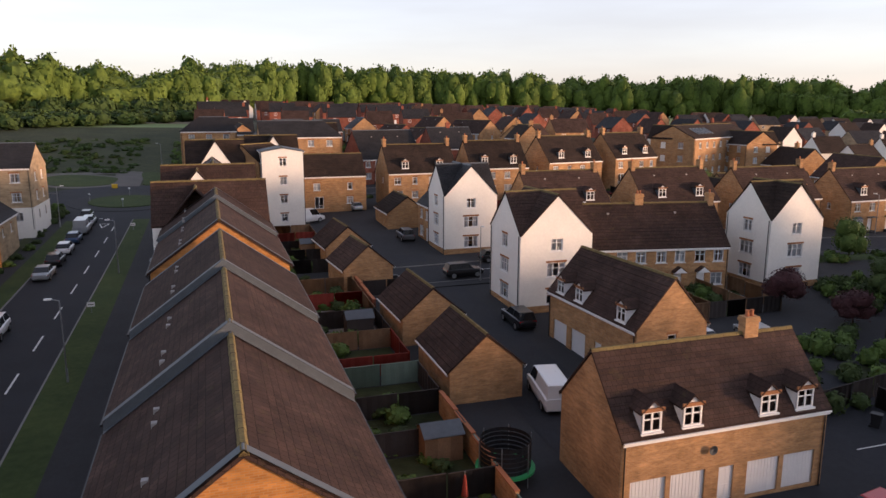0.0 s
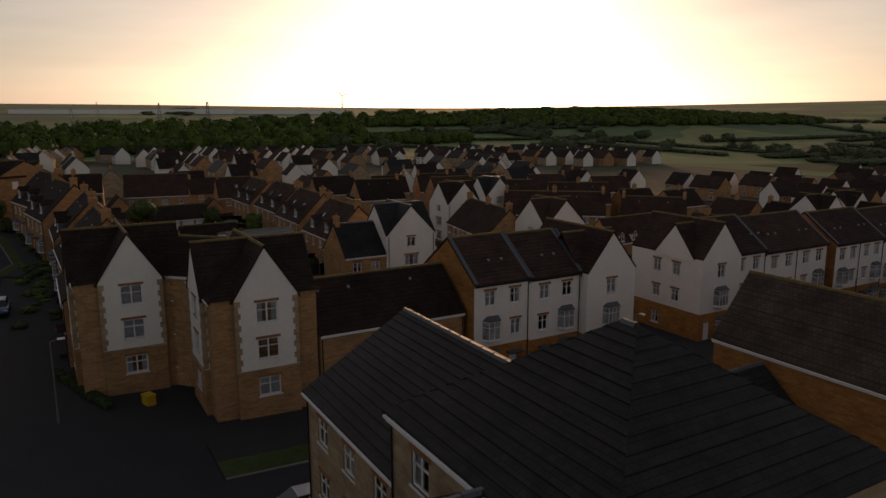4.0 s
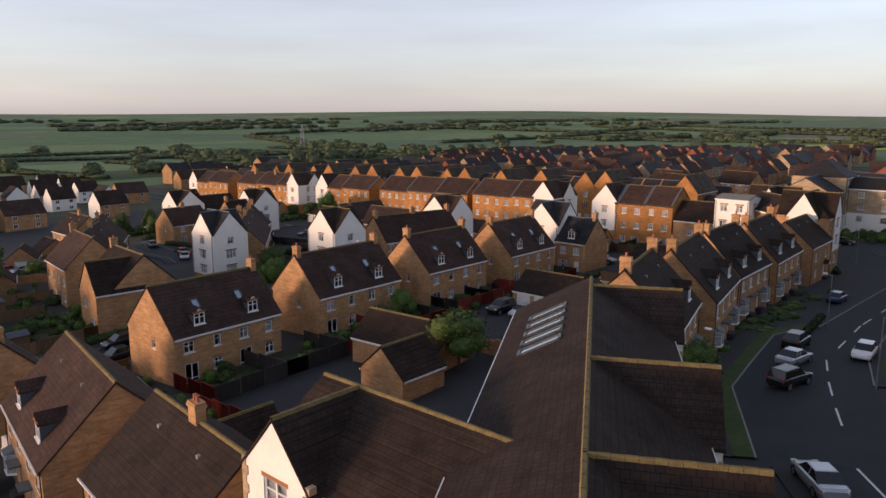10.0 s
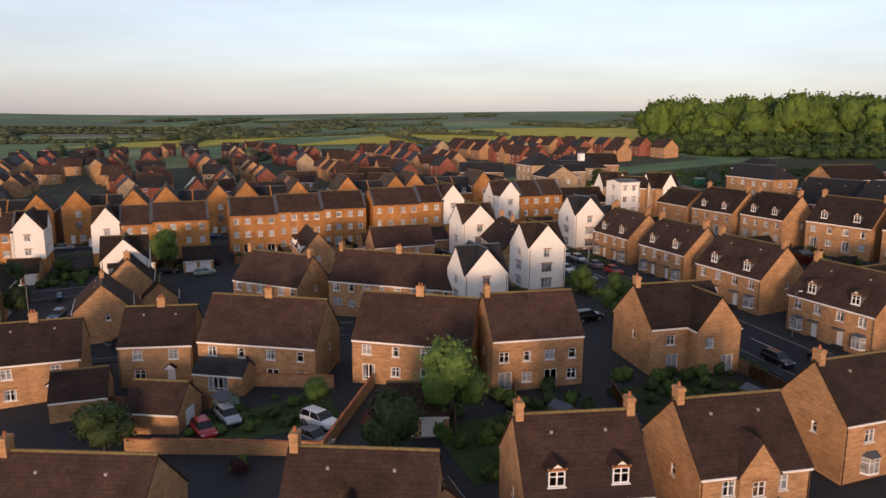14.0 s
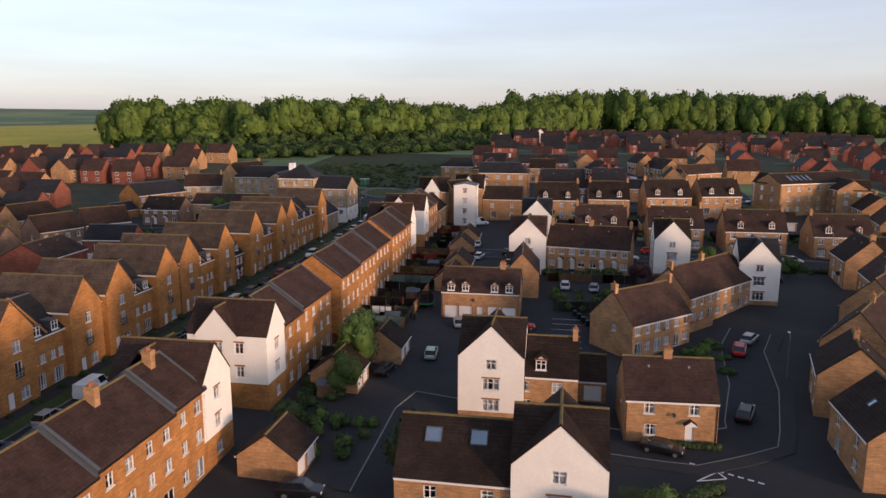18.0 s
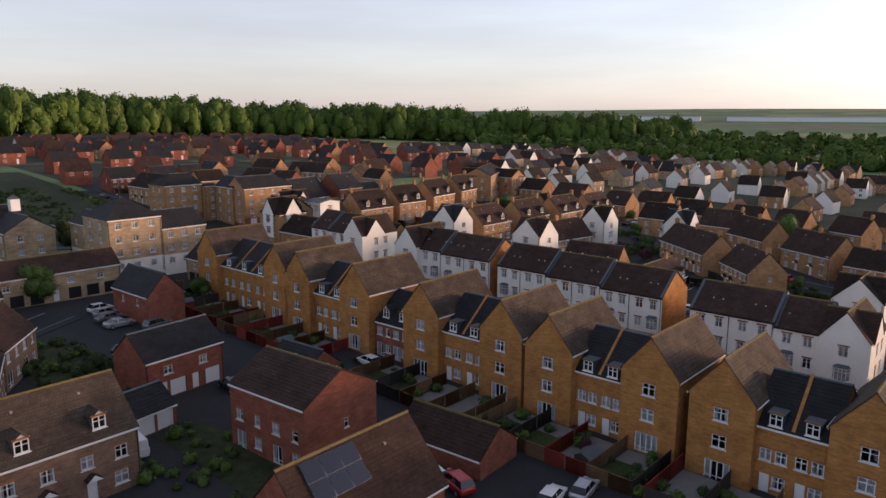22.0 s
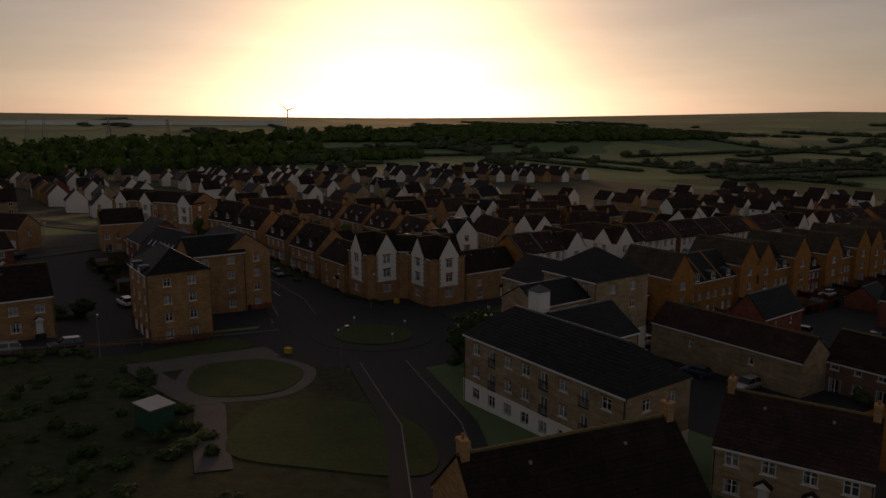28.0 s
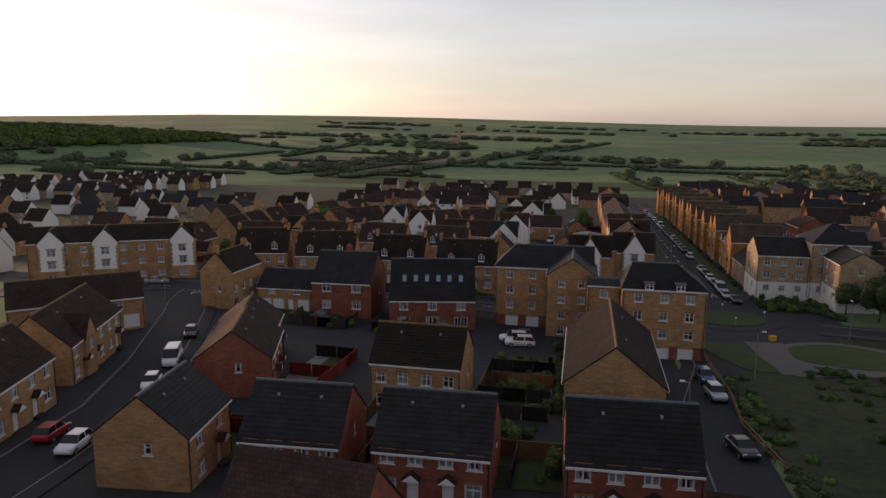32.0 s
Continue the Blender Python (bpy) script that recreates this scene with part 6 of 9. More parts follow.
def crown_proto(seed, lobes, leaves, leaf, low=0.0, core=0.86):
    """A crown about 1 high and 1 across: lumpy lobes under a skin of small leaf clumps."""
    r = np.random.default_rng(seed)
    V, F, n = [], [], 0
    cs = []
    for i in range(lobes):
        a = 6.283 * i / lobes + r.uniform(-0.5, 0.5)
        rad = r.uniform(0.18, 0.27) if lobes > 1 else 0.0
        z = low + (1 - low) * (0.30 + 0.42 * r.random()) if lobes > 1 else 0.5
        cs.append((np.array([math.cos(a) * rad, math.sin(a) * rad, z]), r.uniform(0.26, 0.33) if lobes > 1 else 0.46))
    if lobes > 2:
        cs.append((np.array([0, 0, 0.70]), 0.29))
    for c, q in cs:
        p = BALL[0].copy()
        wob = np.array([noise.noise(Vector(tuple(v * 2.4)) + Vector(tuple(c * 9))) for v in p])
        p = p * (q * (core + 0.26 * wob))[:, None] + c
        V.append(p)
        F.append(BALL[1] + n)
        n += len(p)
    for i in range(leaves):
        c, q = cs[r.integers(len(cs))]
        u = r.normal(size=3)
        u[2] += 0.35
        u /= np.linalg.norm(u)
        nn = u + r.normal(size=3) * 0.55
        nn /= np.linalg.norm(nn)
        t = np.cross(nn, r.normal(size=3))
        t /= np.linalg.norm(t)
        b = np.cross(nn, t)
        o = c + u * q * r.uniform(0.84, 1.12)
        s = leaf * r.uniform(0.6, 1.3)
        V.append(np.array([o - t * s - b * s * 0.6, o + t * s - b * s * 0.7 + nn * s * 0.3, o + t * s * 0.8 + b * s * 0.7, o - t * s * 0.9 + b * s * 0.6 - nn * s * 0.2]))
        F.append(np.arange(4)[None] + n)
        n += 4
    return np.concatenate(V), np.concatenate(F)


TALL = [crown_proto(10 + i, 5 + i % 2, 430, 0.036) for i in range(4)]
SMALL = [crown_proto(30 + i, 1, 80, 0.085) for i in range(3)]


def quad_mesh(name, V, F, material):
    me = bpy.data.meshes.new(name)
    me.vertices.add(len(V))
    me.vertices.foreach_set("co", np.ascontiguousarray(V, np.float32).ravel())
    me.loops.add(len(F) * 4)
    me.loops.foreach_set("vertex_index", np.ascontiguousarray(F, np.int32).ravel())
    me.polygons.add(len(F))
    me.polygons.foreach_set("loop_start", np.arange(0, len(F) * 4, 4, dtype=np.int32))
    me.update(calc_edges=True)
    me.materials.append(material)
    return me


def planting(name, spots, protos, material, label, category, seed=1):
    """Many crowns in one mesh. spots: x, y, sink, width, height in plan units."""
    r = np.random.default_rng(seed)
    V, F, n = [], [], 0
    for x, y, sink, w, h in spots:
        p, f = protos[r.integers(len(protos))]
        a = r.uniform(0, 6.283)
        c, s = math.cos(a), math.sin(a)
        q = np.stack([(p[:, 0] * c - p[:, 1] * s) * w, (p[:, 0] * s + p[:, 1] * c) * w, p[:, 2] * h], 1)
        V.append(q + (x, y, ground(x, y) - sink))
        F.append(f + n)
        n += len(p)
    me = quad_mesh(name, np.concatenate(V) * K, np.concatenate(F), material)
    return tagged(new(name, me), label, category, "", "stuff")


fr = random.Random(11)


def belt(line, depth, gap, w, h, sink=0.1, back=1):
    """Crowns filling a band behind a line of (s, d) points (to its left)."""
    out = []
    for a, b in zip(line, line[1:]):
        L = math.hypot(b[0] - a[0], b[1] - a[1])
        us, ud = (b[0] - a[0]) / L, (b[1] - a[1]) / L
        for i in range(max(1, int(L / gap))):
            for j in range(max(1, int(depth / gap))):
                k, o = (i + fr.uniform(-0.4, 1.2)) * gap, (j + fr.uniform(-0.4, 0.9)) * gap * back
                x, y = at(a[0] + us * k + ud * o, a[1] + ud * k - us * o)
                f = fr.uniform(0.85, 1.15)
                out.append((x, y, h * sink, w * f * fr.uniform(0.9, 1.2), h * fr.uniform(0.70, 1.12)))
    return out


# the near wood behind the meadow and the long wood behind the estate
near_wood = belt([(310, -215), (322, -150), (345, -90), (372, -40)], 84, 9.5, 20, 27) + belt([(372, -40), (425, 8), (500, 40)], 80, 9.5, 18, 23)
planting("woodland", [(x, y, k, w, h * 1.14) for x, y, k, w, h in near_wood], TALL, M["wood_leaf"], "dense green broadleaved wood behind the meadow", "woodland", 1)
far_wood = belt([(520, 20), (600, 90), (630, 190), (620, 330), (560, 440), (490, 540), (400, 640), (330, 760)], 50, 11, 21, 39, 0.06)
planting("woodland", far_wood, TALL[:2], M["wood_leaf"], "long dark wood behind the far houses", "woodland", 2)
scrub = belt([(252, -190), (262, -120), (285, -60), (318, -10), (380, 14)], 62, 6.5, 8, 6.0) + belt([(300, -190), (318, -110), (345, -50), (400, 10)], 30, 6, 9, 11)
planting("scrub", scrub, SMALL, M["scrub"], "tangled green scrub along the edge of the wood", "scrub", 3)
meadow_scrub = [(*at(fr.uniform(196, 255), fr.uniform(-62, -6)), 0.25, fr.uniform(0.8, 3.0), fr.uniform(0.4, 1.5)) for i in range(400)]
planting("scrub", meadow_scrub, SMALL, M["scrub"], "low brambles scattered over the meadow", "scrub", 4)
east_belts = belt([(420, 445), (330, 470), (180, 470), (40, 520), (-120, 600), (-260, 600)], 26, 10, 14, 15) + belt([(380, 640), (200, 640), (60, 690), (-200, 760)], 26, 12, 17, 20) + belt([(420, 860), (120, 900), (-150, 980), (-420, 980)], 28, 14, 20, 24)
planting("tree_belt", east_belts, SMALL, M["wood_leaf"], "belts of trees beyond the east of the estate", "woodland", 5)
hill = []
while len(hill) < 1500:
    x, y = fr.gauss(980, 170), fr.uniform(-800, 130)
    if ground(x, y) > 6:
        hill.append((x, y, 1.5, fr.uniform(14, 24), fr.uniform(9, 15)))
planting("woodland", hill, SMALL, M["wood_leaf"], "low wooded hill on the skyline under the sun", "woodland", 6)

# hedges and field trees over the valley, distance haze put into their leaf colour
hedge = []
for i in range(84):
    a = fr.uniform(2.75, 6.6)
    r0 = fr.choice((330, 420, 520, 640, 800, 1000, 1300, 1700)) * fr.uniform(0.9, 1.15)
    x0, y0 = -10 + r0 * math.cos(a), 90 + r0 * math.sin(a)
    t = fr.choice((0.2, 1.75)) + fr.uniform(-0.25, 0.25)
    L = fr.uniform(120, 380) * (1 + r0 / 900)
    g = 5.0 + r0 / 160
    for k in range(int(L / g)):
        x, y = x0 + math.cos(t) * k * g + fr.uniform(-1.5, 1.5), y0 + math.sin(t) * k * g + fr.uniform(-1.5, 1.5)
        if math.hypot(x + 10, y - 90) < 300 or (x > 100 and -200 < y < 420 and x < 480) or (x < 0 and y > 140) or y < -60 and y > -240 and abs(x) < 420:
            continue
        big = fr.random() < 0.16
        hedge.append((x, y, 0.3, (g * 1.5 if not big else 10 + r0 / 160), (2.6 + r0 / 500 if not big else fr.uniform(7, 12))))
planting("hedgerows", hedge, SMALL, M["hazed_leaf"], "hedgerows and field trees across the valley, leaves paled for haze", "hedge", 7)
clumps = []
for i in range(60):
    a, r0 = fr.uniform(2.8, 6.5), fr.uniform(800, 3200)
    for k in range(26):
        x, y = -10 + r0 * math.cos(a) + fr.gauss(0, 50 + r0 / 25), 90 + r0 * math.sin(a) + fr.gauss(0, 20)
        clumps.append((x, y, 1, 18 + r0 / 160, fr.uniform(7, 11)))
planting("copses", clumps, SMALL, M["hazed_leaf"], "scattered copses on the far hills", "woodland", 8)

strip("crop_field", [(312, -215), (255, -330), (190, -415), (110, -490)], 0, 560, 0.5, M["rape"], "bright yellow rape field beyond the houses", "field", step=12)
strip("crop_field", [(40, -560), (-90, -640)], 0, 260, 0.5, M["rape"], "bright yellow rape field beyond the houses", "field", step=12)
strip("green_field", [(-230, -260), (-250, 260)], 0, 90, 0.12, M["grass"], "smooth green field at the edge of the estate", "field", step=12)


# ---------------------------------------------------------------- far landmarks
def landmark(name, x, y, label, category, ang=0.0, group=""):
    ob = new(name)
    ob.matrix_basis = SCALE @ pose(x, y, ground(x, y), 0, 0, ang)
    return tagged(ob, label, category, group)


for x, y, L, ang in ((1900, 1180, 560, 120), (1560, 1640, 420, 130), (2280, 640, 620, 105), (2440, 160, 380, 95), (1180, 1900, 360, 145)):
    w = landmark("warehouse", x, y, "huge pale warehouse on the skyline", "warehouse", ang, "warehouses")
    sh = Shape()
    sh.box(-L / 2, L / 2, -60, 60, -10, 12)
    part("wall", sh, M["upvc"], w)
    sh = Shape()
    for i in range(4):
        x0, x1 = -L / 2 + L * i / 4, -L / 2 + L * (i + 1) / 4
        sh.face([(x0, -61, 12), (x1, -61, 12), (x1, 0, 14), (x0, 0, 14)])
        sh.face([(x0, 0, 14), (x1, 0, 14), (x1, 61, 12), (x0, 61, 12)])
    part("roof", sh, M["kerb"], w)


def pylon(x, y, h, ang):
    p = landmark("pylon", x, y, "grey steel lattice electricity pylon", "pylon", ang, "pylons")
    sh = Shape()
    b = h * 0.11
    for sx in (-1, 1):
        for sy in (-1, 1):
            sh.tube((sx * b, sy * b, -6), (sx * 0.8, sy * 0.8, h), 0.38, 0.28, 4)
    for i in range(7):
        k0, k1 = i / 7, (i + 1) / 7
        r0, r1 = b + (0.8 - b) * k0, b + (0.8 - b) * k1
        for c, e in (((-1, -1), (1, -1)), ((1, -1), (1, 1)), ((1, 1), (-1, 1)), ((-1, 1), (-1, -1))):
            sh.tube((c[0] * r0, c[1] * r0, h * k0), (e[0] * r1, e[1] * r1, h * k1), 0.18, 0.18, 3)
            sh.tube((e[0] * r0, e[1] * r0, h * k0), (c[0] * r1, c[1] * r1, h * k1), 0.18, 0.18, 3)
    part("tower", sh, M["steel"], p)
    for z, w in ((0.66, 9), (0.8, 7), (0.93, 5.5)):
        sh = Shape()
        sh.tube((-w, 0, h * z), (w, 0, h * z), 0.25, 0.25, 4)
        sh.tube((-w, 0, h * z), (0, 0, h * z + 2.2), 0.2, 0.2, 4)
        sh.tube((w, 0, h * z), (0, 0, h * z + 2.2), 0.2, 0.2, 4)
        part("cross_arm", sh, M["steel"], p)


def turbine(x, y, h, r, ang):
    p = landmark("wind_turbine", x, y, "white wind turbine with three blades at rest", "wind turbine", ang)
    sh = Shape()
    sh.tube((0, 0, -8), (0, 0, h), 1.9, 1.1, 10)
    part("tower", sh, M["upvc"], p)
    sh = Shape()
    sh.box(-1.2, 1.2, -3, 3, h - 1, h + 1.6)
    part("nacelle", sh, M["upvc"], p)
    for i in range(3):
        a = 0.4 + 2.094 * i
        sh = Shape()
        e = Vector((math.cos(a), 0, math.sin(a)))
        sh.tube(Vector((0, -3.4, h)), Vector((0, -3.4, h)) + e * r * 0.25, 0.7, 1.15, 5)
        sh.tube(Vector((0, -3.4, h)) + e * r * 0.25, Vector((0, -3.4, h)) + e * r, 1.15, 0.2, 5)
        part("blade", sh, M["upvc"], p)


pylon(923, 236, 42, 20)
pylon(1311, 369, 46, 20)
pylon(1080, 452, 44, 15)
pylon(1385, 494, 46, 15)
pylon(-210, -650, 30, 60)
turbine(1421, 29, 62, 24, -80)
ch = landmark("church", 680, -1118, "distant stone church with a tall spire", "church", 20)
sh = Shape()
sh.box(-3.5, 3.5, -3.5, 3.5, -6, 16)
part("tower", sh, M["stone"], ch)
sh = Shape()
sh.tube((0, 0, 16), (0, 0, 38), 3.6, 0.1, 8)
part("spire", sh, M["stone"], ch)
sh = Shape()
sh.box(3.5, 24, -4.5, 4.5, -6, 7)
for y in (-1, 1):
    q = [(3.5, y * 5, 7), (24, y * 5, 7), (24, 0, 12), (3.5, 0, 12)]
    sh.face(q if y < 0 else q[::-1])
part("nave", sh, M["stone"], ch)


# ---------------------------------------------------------------- outlying houses
def far_shapes(L, W, eave, ridge, gables):
    wall, cap, roof = Shape(), Shape(), Shape()
    a, b = L / 2, W / 2
    wall.box(-a, a, -b, b, -3, eave)
    for sx in (-1, 1):
        if gables and sx < 0:
            continue
        (cap if gables else wall).face([(sx * a * 1.002, -sx * b, eave), (sx * a * 1.002, sx * b, eave), (sx * a * 1.002, 0, ridge)])
        if gables:
            cap.face([(sx * a * 1.004, -sx * b, 0), (sx * a * 1.004, sx * b, 0), (sx * a * 1.004, sx * b, eave), (sx * a * 1.004, -sx * b, eave)])
    sl = (ridge - eave) / b
    for sy in (-1, 1):
        e = 0.3
        q = [(-a - 0.12, sy * (b + e), eave - e * sl + 0.12), (a + 0.12, sy * (b + e), eave - e * sl + 0.12), (a + 0.12, 0, ridge + 0.12), (-a - 0.12, 0, ridge + 0.12)]
        q = q if sy < 0 else q[::-1]
        roof.face(q)
        lo = [(x, y, z - 0.14) for x, y, z in q]
        roof.face(lo[::-1])
        for i in range(4):
            roof.face([lo[i], lo[(i + 1) % 4], q[(i + 1) % 4], q[i]])
    return wall, cap, roof


def simple_window(w, h):
    sh = Shape()
    bars(sh, w, h, 2, ())
    sh.face([(-w / 2, 0.03, 0), (w / 2, 0.03, 0), (w / 2, 0.03, h), (-w / 2, 0.03, h)], 1)
    return sh


FAR_WINDOW = simple_window(1.25, 1.25).mesh("window", [M["upvc"], M["black"]])
FAR_DOOR = Shape()
FAR_DOOR.box(-0.5, 0.5, 0, 0.08, 0, 2.1)
FAR_DOOR = FAR_DOOR.mesh("door", [M["door"]])
FAR_STACK = Shape()
FAR_STACK.box(-0.45, 0.45, -0.3, 0.3, -0.8, 1.1)
FAR_STACK.tube((0, 0, 1.1), (0, 0, 1.45), 0.13, 0.11, 6)
FAR_KINDS = {}
for wl, rf, gb, L, W, e, r in (("red", "slate", 0, 11, 8, 5.0, 8.6), ("red", "tile", 0, 9, 8.4, 5.0, 9.2), ("buff", "tile", 0, 12, 8, 5.0, 8.8), ("buff", "darktile", 1, 10, 7.6, 5.0, 9.0), ("stone", "darktile", 1, 9, 8, 5.0, 9.0), ("red", "darktile", 1, 10, 8.4, 5.1, 9.4), ("stone", "slate", 0, 12, 8, 5.1, 8.8), ("buff", "slate", 0, 15, 8.4, 7.4, 10.8), ("render", "darktile", 0, 9, 7.6, 5.0, 9.0)):
    S = far_shapes(L, W, e, r, gb)
    FAR_KINDS[len(FAR_KINDS)] = (wl, rf, gb, L, W, e, r, S[0].mesh("wall", [M[wl]]), S[1].mesh("gable", [M["render"]]) if gb else None, S[2].mesh("roof", [M[rf]]), FAR_STACK.mesh("chimney", [M["buff" if wl == "stone" else wl]]), S)
WORDS = {"red": "red brick", "buff": "buff brick", "stone": "pale stone", "render": "white rendered"}
ROOFS = {"slate": "slate", "tile": "brown tiled", "darktile": "dark tiled"}
far_count = 0


def far_house(s, d, ang, k):
    wl, rf, gb, L, W, e, r, wm, gm, rm, cm, S = FAR_KINDS[k]
    h = thing("house", s, d, ang, f"two-storey {WORDS[wl]} house, {ROOFS[rf]} roof" + (", white gable ends" if gb else ""), "house", "outlying houses")
    part("wall", wm, None, h)
    part("roof", rm, None, h)
    if gm:
        part("gable", gm, None, h, "white rendered gable end")
        part("gable", gm, None, h, "white rendered gable end", m=pose(0, 0, 0, 0, 0, 180))
    for sy, rot in ((-1, 0), (1, 180)):
        for x in (-L * 0.27, L * 0.27):
            part("window", FAR_WINDOW, None, h, m=pose(x, sy * (W / 2 + 0.02), 3.2, 0, 0, rot))
    part("window", FAR_WINDOW, None, h, m=pose(-L * 0.27, -W / 2 - 0.02, 0.8))
    part("door", FAR_DOOR, None, h, m=pose(L * 0.2, -W / 2 - 0.02, 0.05))
    if fr.random() < 0.6:
        part("chimney", cm, None, h, m=pose(L / 2 - 0.5, 0, r))
    return h


FAR_JOINED = {}


def far_joined(s, d, ang, k):
    """A house too far to pick apart, added to the joined ones of its brick and roof."""
    wl, rf, gb, L, W, e, r, wm, gm, rm, cm, S = FAR_KINDS[k]
    x, y = at(s, d)
    m = SCALE @ pose(x, y, ground(x, y), 0, 0, GRID + ang)
    for sh, mt in ((S[0], wl), (S[1], "render"), (S[2], rf)):
        if sh.f:
            dst = FAR_JOINED.setdefault(mt, Shape())
            for f in sh.f:
                dst.face([m @ sh.v[i] for i in f])
                if mt == "render" and gb:
                    dst.face([m @ pose(0, 0, 0, 0, 0, 180) @ sh.v[i] for i in f])
    for sy, rot in ((-1, 0), (1, 180)):
        for u in (-L * 0.27, L * 0.27):
            for z in (0.8, 3.2):
                mm = m @ pose(u, sy * (W / 2 + 0.02), z, 0, 0, rot)
                FAR_JOINED.setdefault("upvc", Shape()).face([mm @ Vector(p) for p in ((-0.7, 0, 0), (0.7, 0, 0), (0.7, 0, 1.3), (-0.7, 0, 1.3))])
                FAR_JOINED.setdefault("black", Shape()).face([mm @ Vector(p) for p in ((-0.58, -0.02, 0.12), (-0.06, -0.02, 0.12), (-0.06, -0.02, 1.18), (-0.58, -0.02, 1.18))])
                FAR_JOINED["black"].face([mm @ Vector(p) for p in ((0.06, -0.02, 0.12), (0.58, -0.02, 0.12), (0.58, -0.02, 1.18), (0.06, -0.02, 1.18))])


def estate(s0, s1, d0, d1, kinds, row_gap=23, along=15, turn=0.0, keep=0.85, clear=17):
    """Rows of houses along d, back to back, between the given bounds."""
    global far_count
    n = 0
    s = s0
    while s < s1:
        d = d0 + fr.uniform(0, 8)
        bend = fr.uniform(-14, 14)
        while d < d1:
            ss, dd = s + bend * math.sin(d / 60) + fr.uniform(-1.5, 1.5), d
            k = fr.choice(kinds)
            d += along * fr.uniform(0.85, 1.2)
            if fr.random() > keep or any((ss - a) ** 2 + (dd - b) ** 2 < clear ** 2 for a, b in TAKEN):
                continue
            ang = turn + (0 if n % 2 else 180) + fr.uniform(-7, 7) + (90 if fr.random() < 0.25 else 0)
            x, y = at(ss, dd)
            if math.hypot(x + 10, y - 90) < 285 and far_count < 84:
                far_house(ss, dd, ang, k)
                far_count += 1
            else:
                far_joined(ss, dd, ang, k)
        s += row_gap * (0.75 if n % 2 else 1.25)
        n += 1


estate(208, 480, 62, 250, (0, 0, 1, 2, 1), along=13.5)
estate(262, 470, 12, 62, (0, 1, 0, 5), along=13.5)
estate(-60, 205, 165, 290, (2, 3, 4, 4, 6, 8), along=15)
estate(-215, 150, 290, 420, (4, 3, 8, 6, 4, 2), along=15, keep=0.8)
estate(150, 330, 250, 400, (0, 5, 4, 6), along=15, keep=0.75)
estate(-190, -58, 20, 160, (3, 2, 2, 4, 8, 3), along=14)
estate(-185, -40, -110, -30, (2, 3, 7, 2), along=15)
estate(-130, 255, -245, -104, (1, 2, 0, 6, 2), along=14)
estate(-200, 90, -400, -245, (1, 2, 0, 6), along=14, keep=0.7)
for mt, sh in FAR_JOINED.items():
    nm, lb = {"red": ("house_walls", "red brick walls of the outermost houses"), "buff": ("house_walls", "buff brick walls of the outermost houses"), "stone": ("house_walls", "pale stone walls of the outermost houses"), "render": ("house_gables", "white rendered gables of the outermost houses"), "slate": ("house_roofs", "slate roofs of the outermost houses"), "tile": ("house_roofs", "brown tiled roofs of the outermost houses"), "darktile": ("house_roofs", "dark tiled roofs of the outermost houses"), "upvc": ("house_windows", "white window frames of the outermost houses"), "black": ("house_panes", "dark window panes of the outermost houses")}[mt]
    tagged(new(nm, sh.mesh(nm, [M[mt]])), lb, "houses", "", "stuff")

# ---------------------------------------------------------------- vehicles
def paint_mat(name, c, metal=0.3):
    m = bpy.data.materials.new(name)
    m.use_nodes = True
    bs = m.node_tree.nodes["Principled BSDF"]
    nz = m.node_tree.nodes.new("ShaderNodeTexNoise")
    nz.inputs["Scale"].default_value = 3.0
    mr = m.node_tree.nodes.new("ShaderNodeMapRange")
    mr.inputs[3].default_value, mr.inputs[4].default_value = 0.22, 0.4
    m.node_tree.links.new(nz.outputs[0], mr.inputs[0])
    m.node_tree.links.new(mr.outputs[0], bs.inputs["Roughness"])
    bs.inputs["Base Color"].default_value = (*c, 1)
    bs.inputs["Metallic"].default_value = metal
    bs.inputs["Coat Weight"].default_value = 0.4
    return m


PAINT = dict(white=paint_mat("white_car_paint", (0.72, 0.72, 0.72), 0.0), silver=paint_mat("silver_car_paint", (0.42, 0.44, 0.46), 0.5), grey=paint_mat("grey_car_paint", (0.13, 0.135, 0.145), 0.4), black=paint_mat("black_car_paint", (0.012, 0.012, 0.014), 0.2), blue=paint_mat("blue_car_paint", (0.035, 0.075, 0.15), 0.3), red=paint_mat("red_car_paint", (0.38, 0.015, 0.02), 0.1), green=paint_mat("pale_green_car_paint", (0.32, 0.42, 0.34), 0.3))
M["car_glass"] = mat("tinted_car_glass", (0.012, 0.014, 0.016), 0.06, spec=0.6, var=0.05)
M["lamp_red"] = mat("red_tail_lamp", (0.30, 0.01, 0.01), 0.25)
M["lamp_clear"] = mat("clear_head_lamp", (0.62, 0.64, 0.66), 0.15)
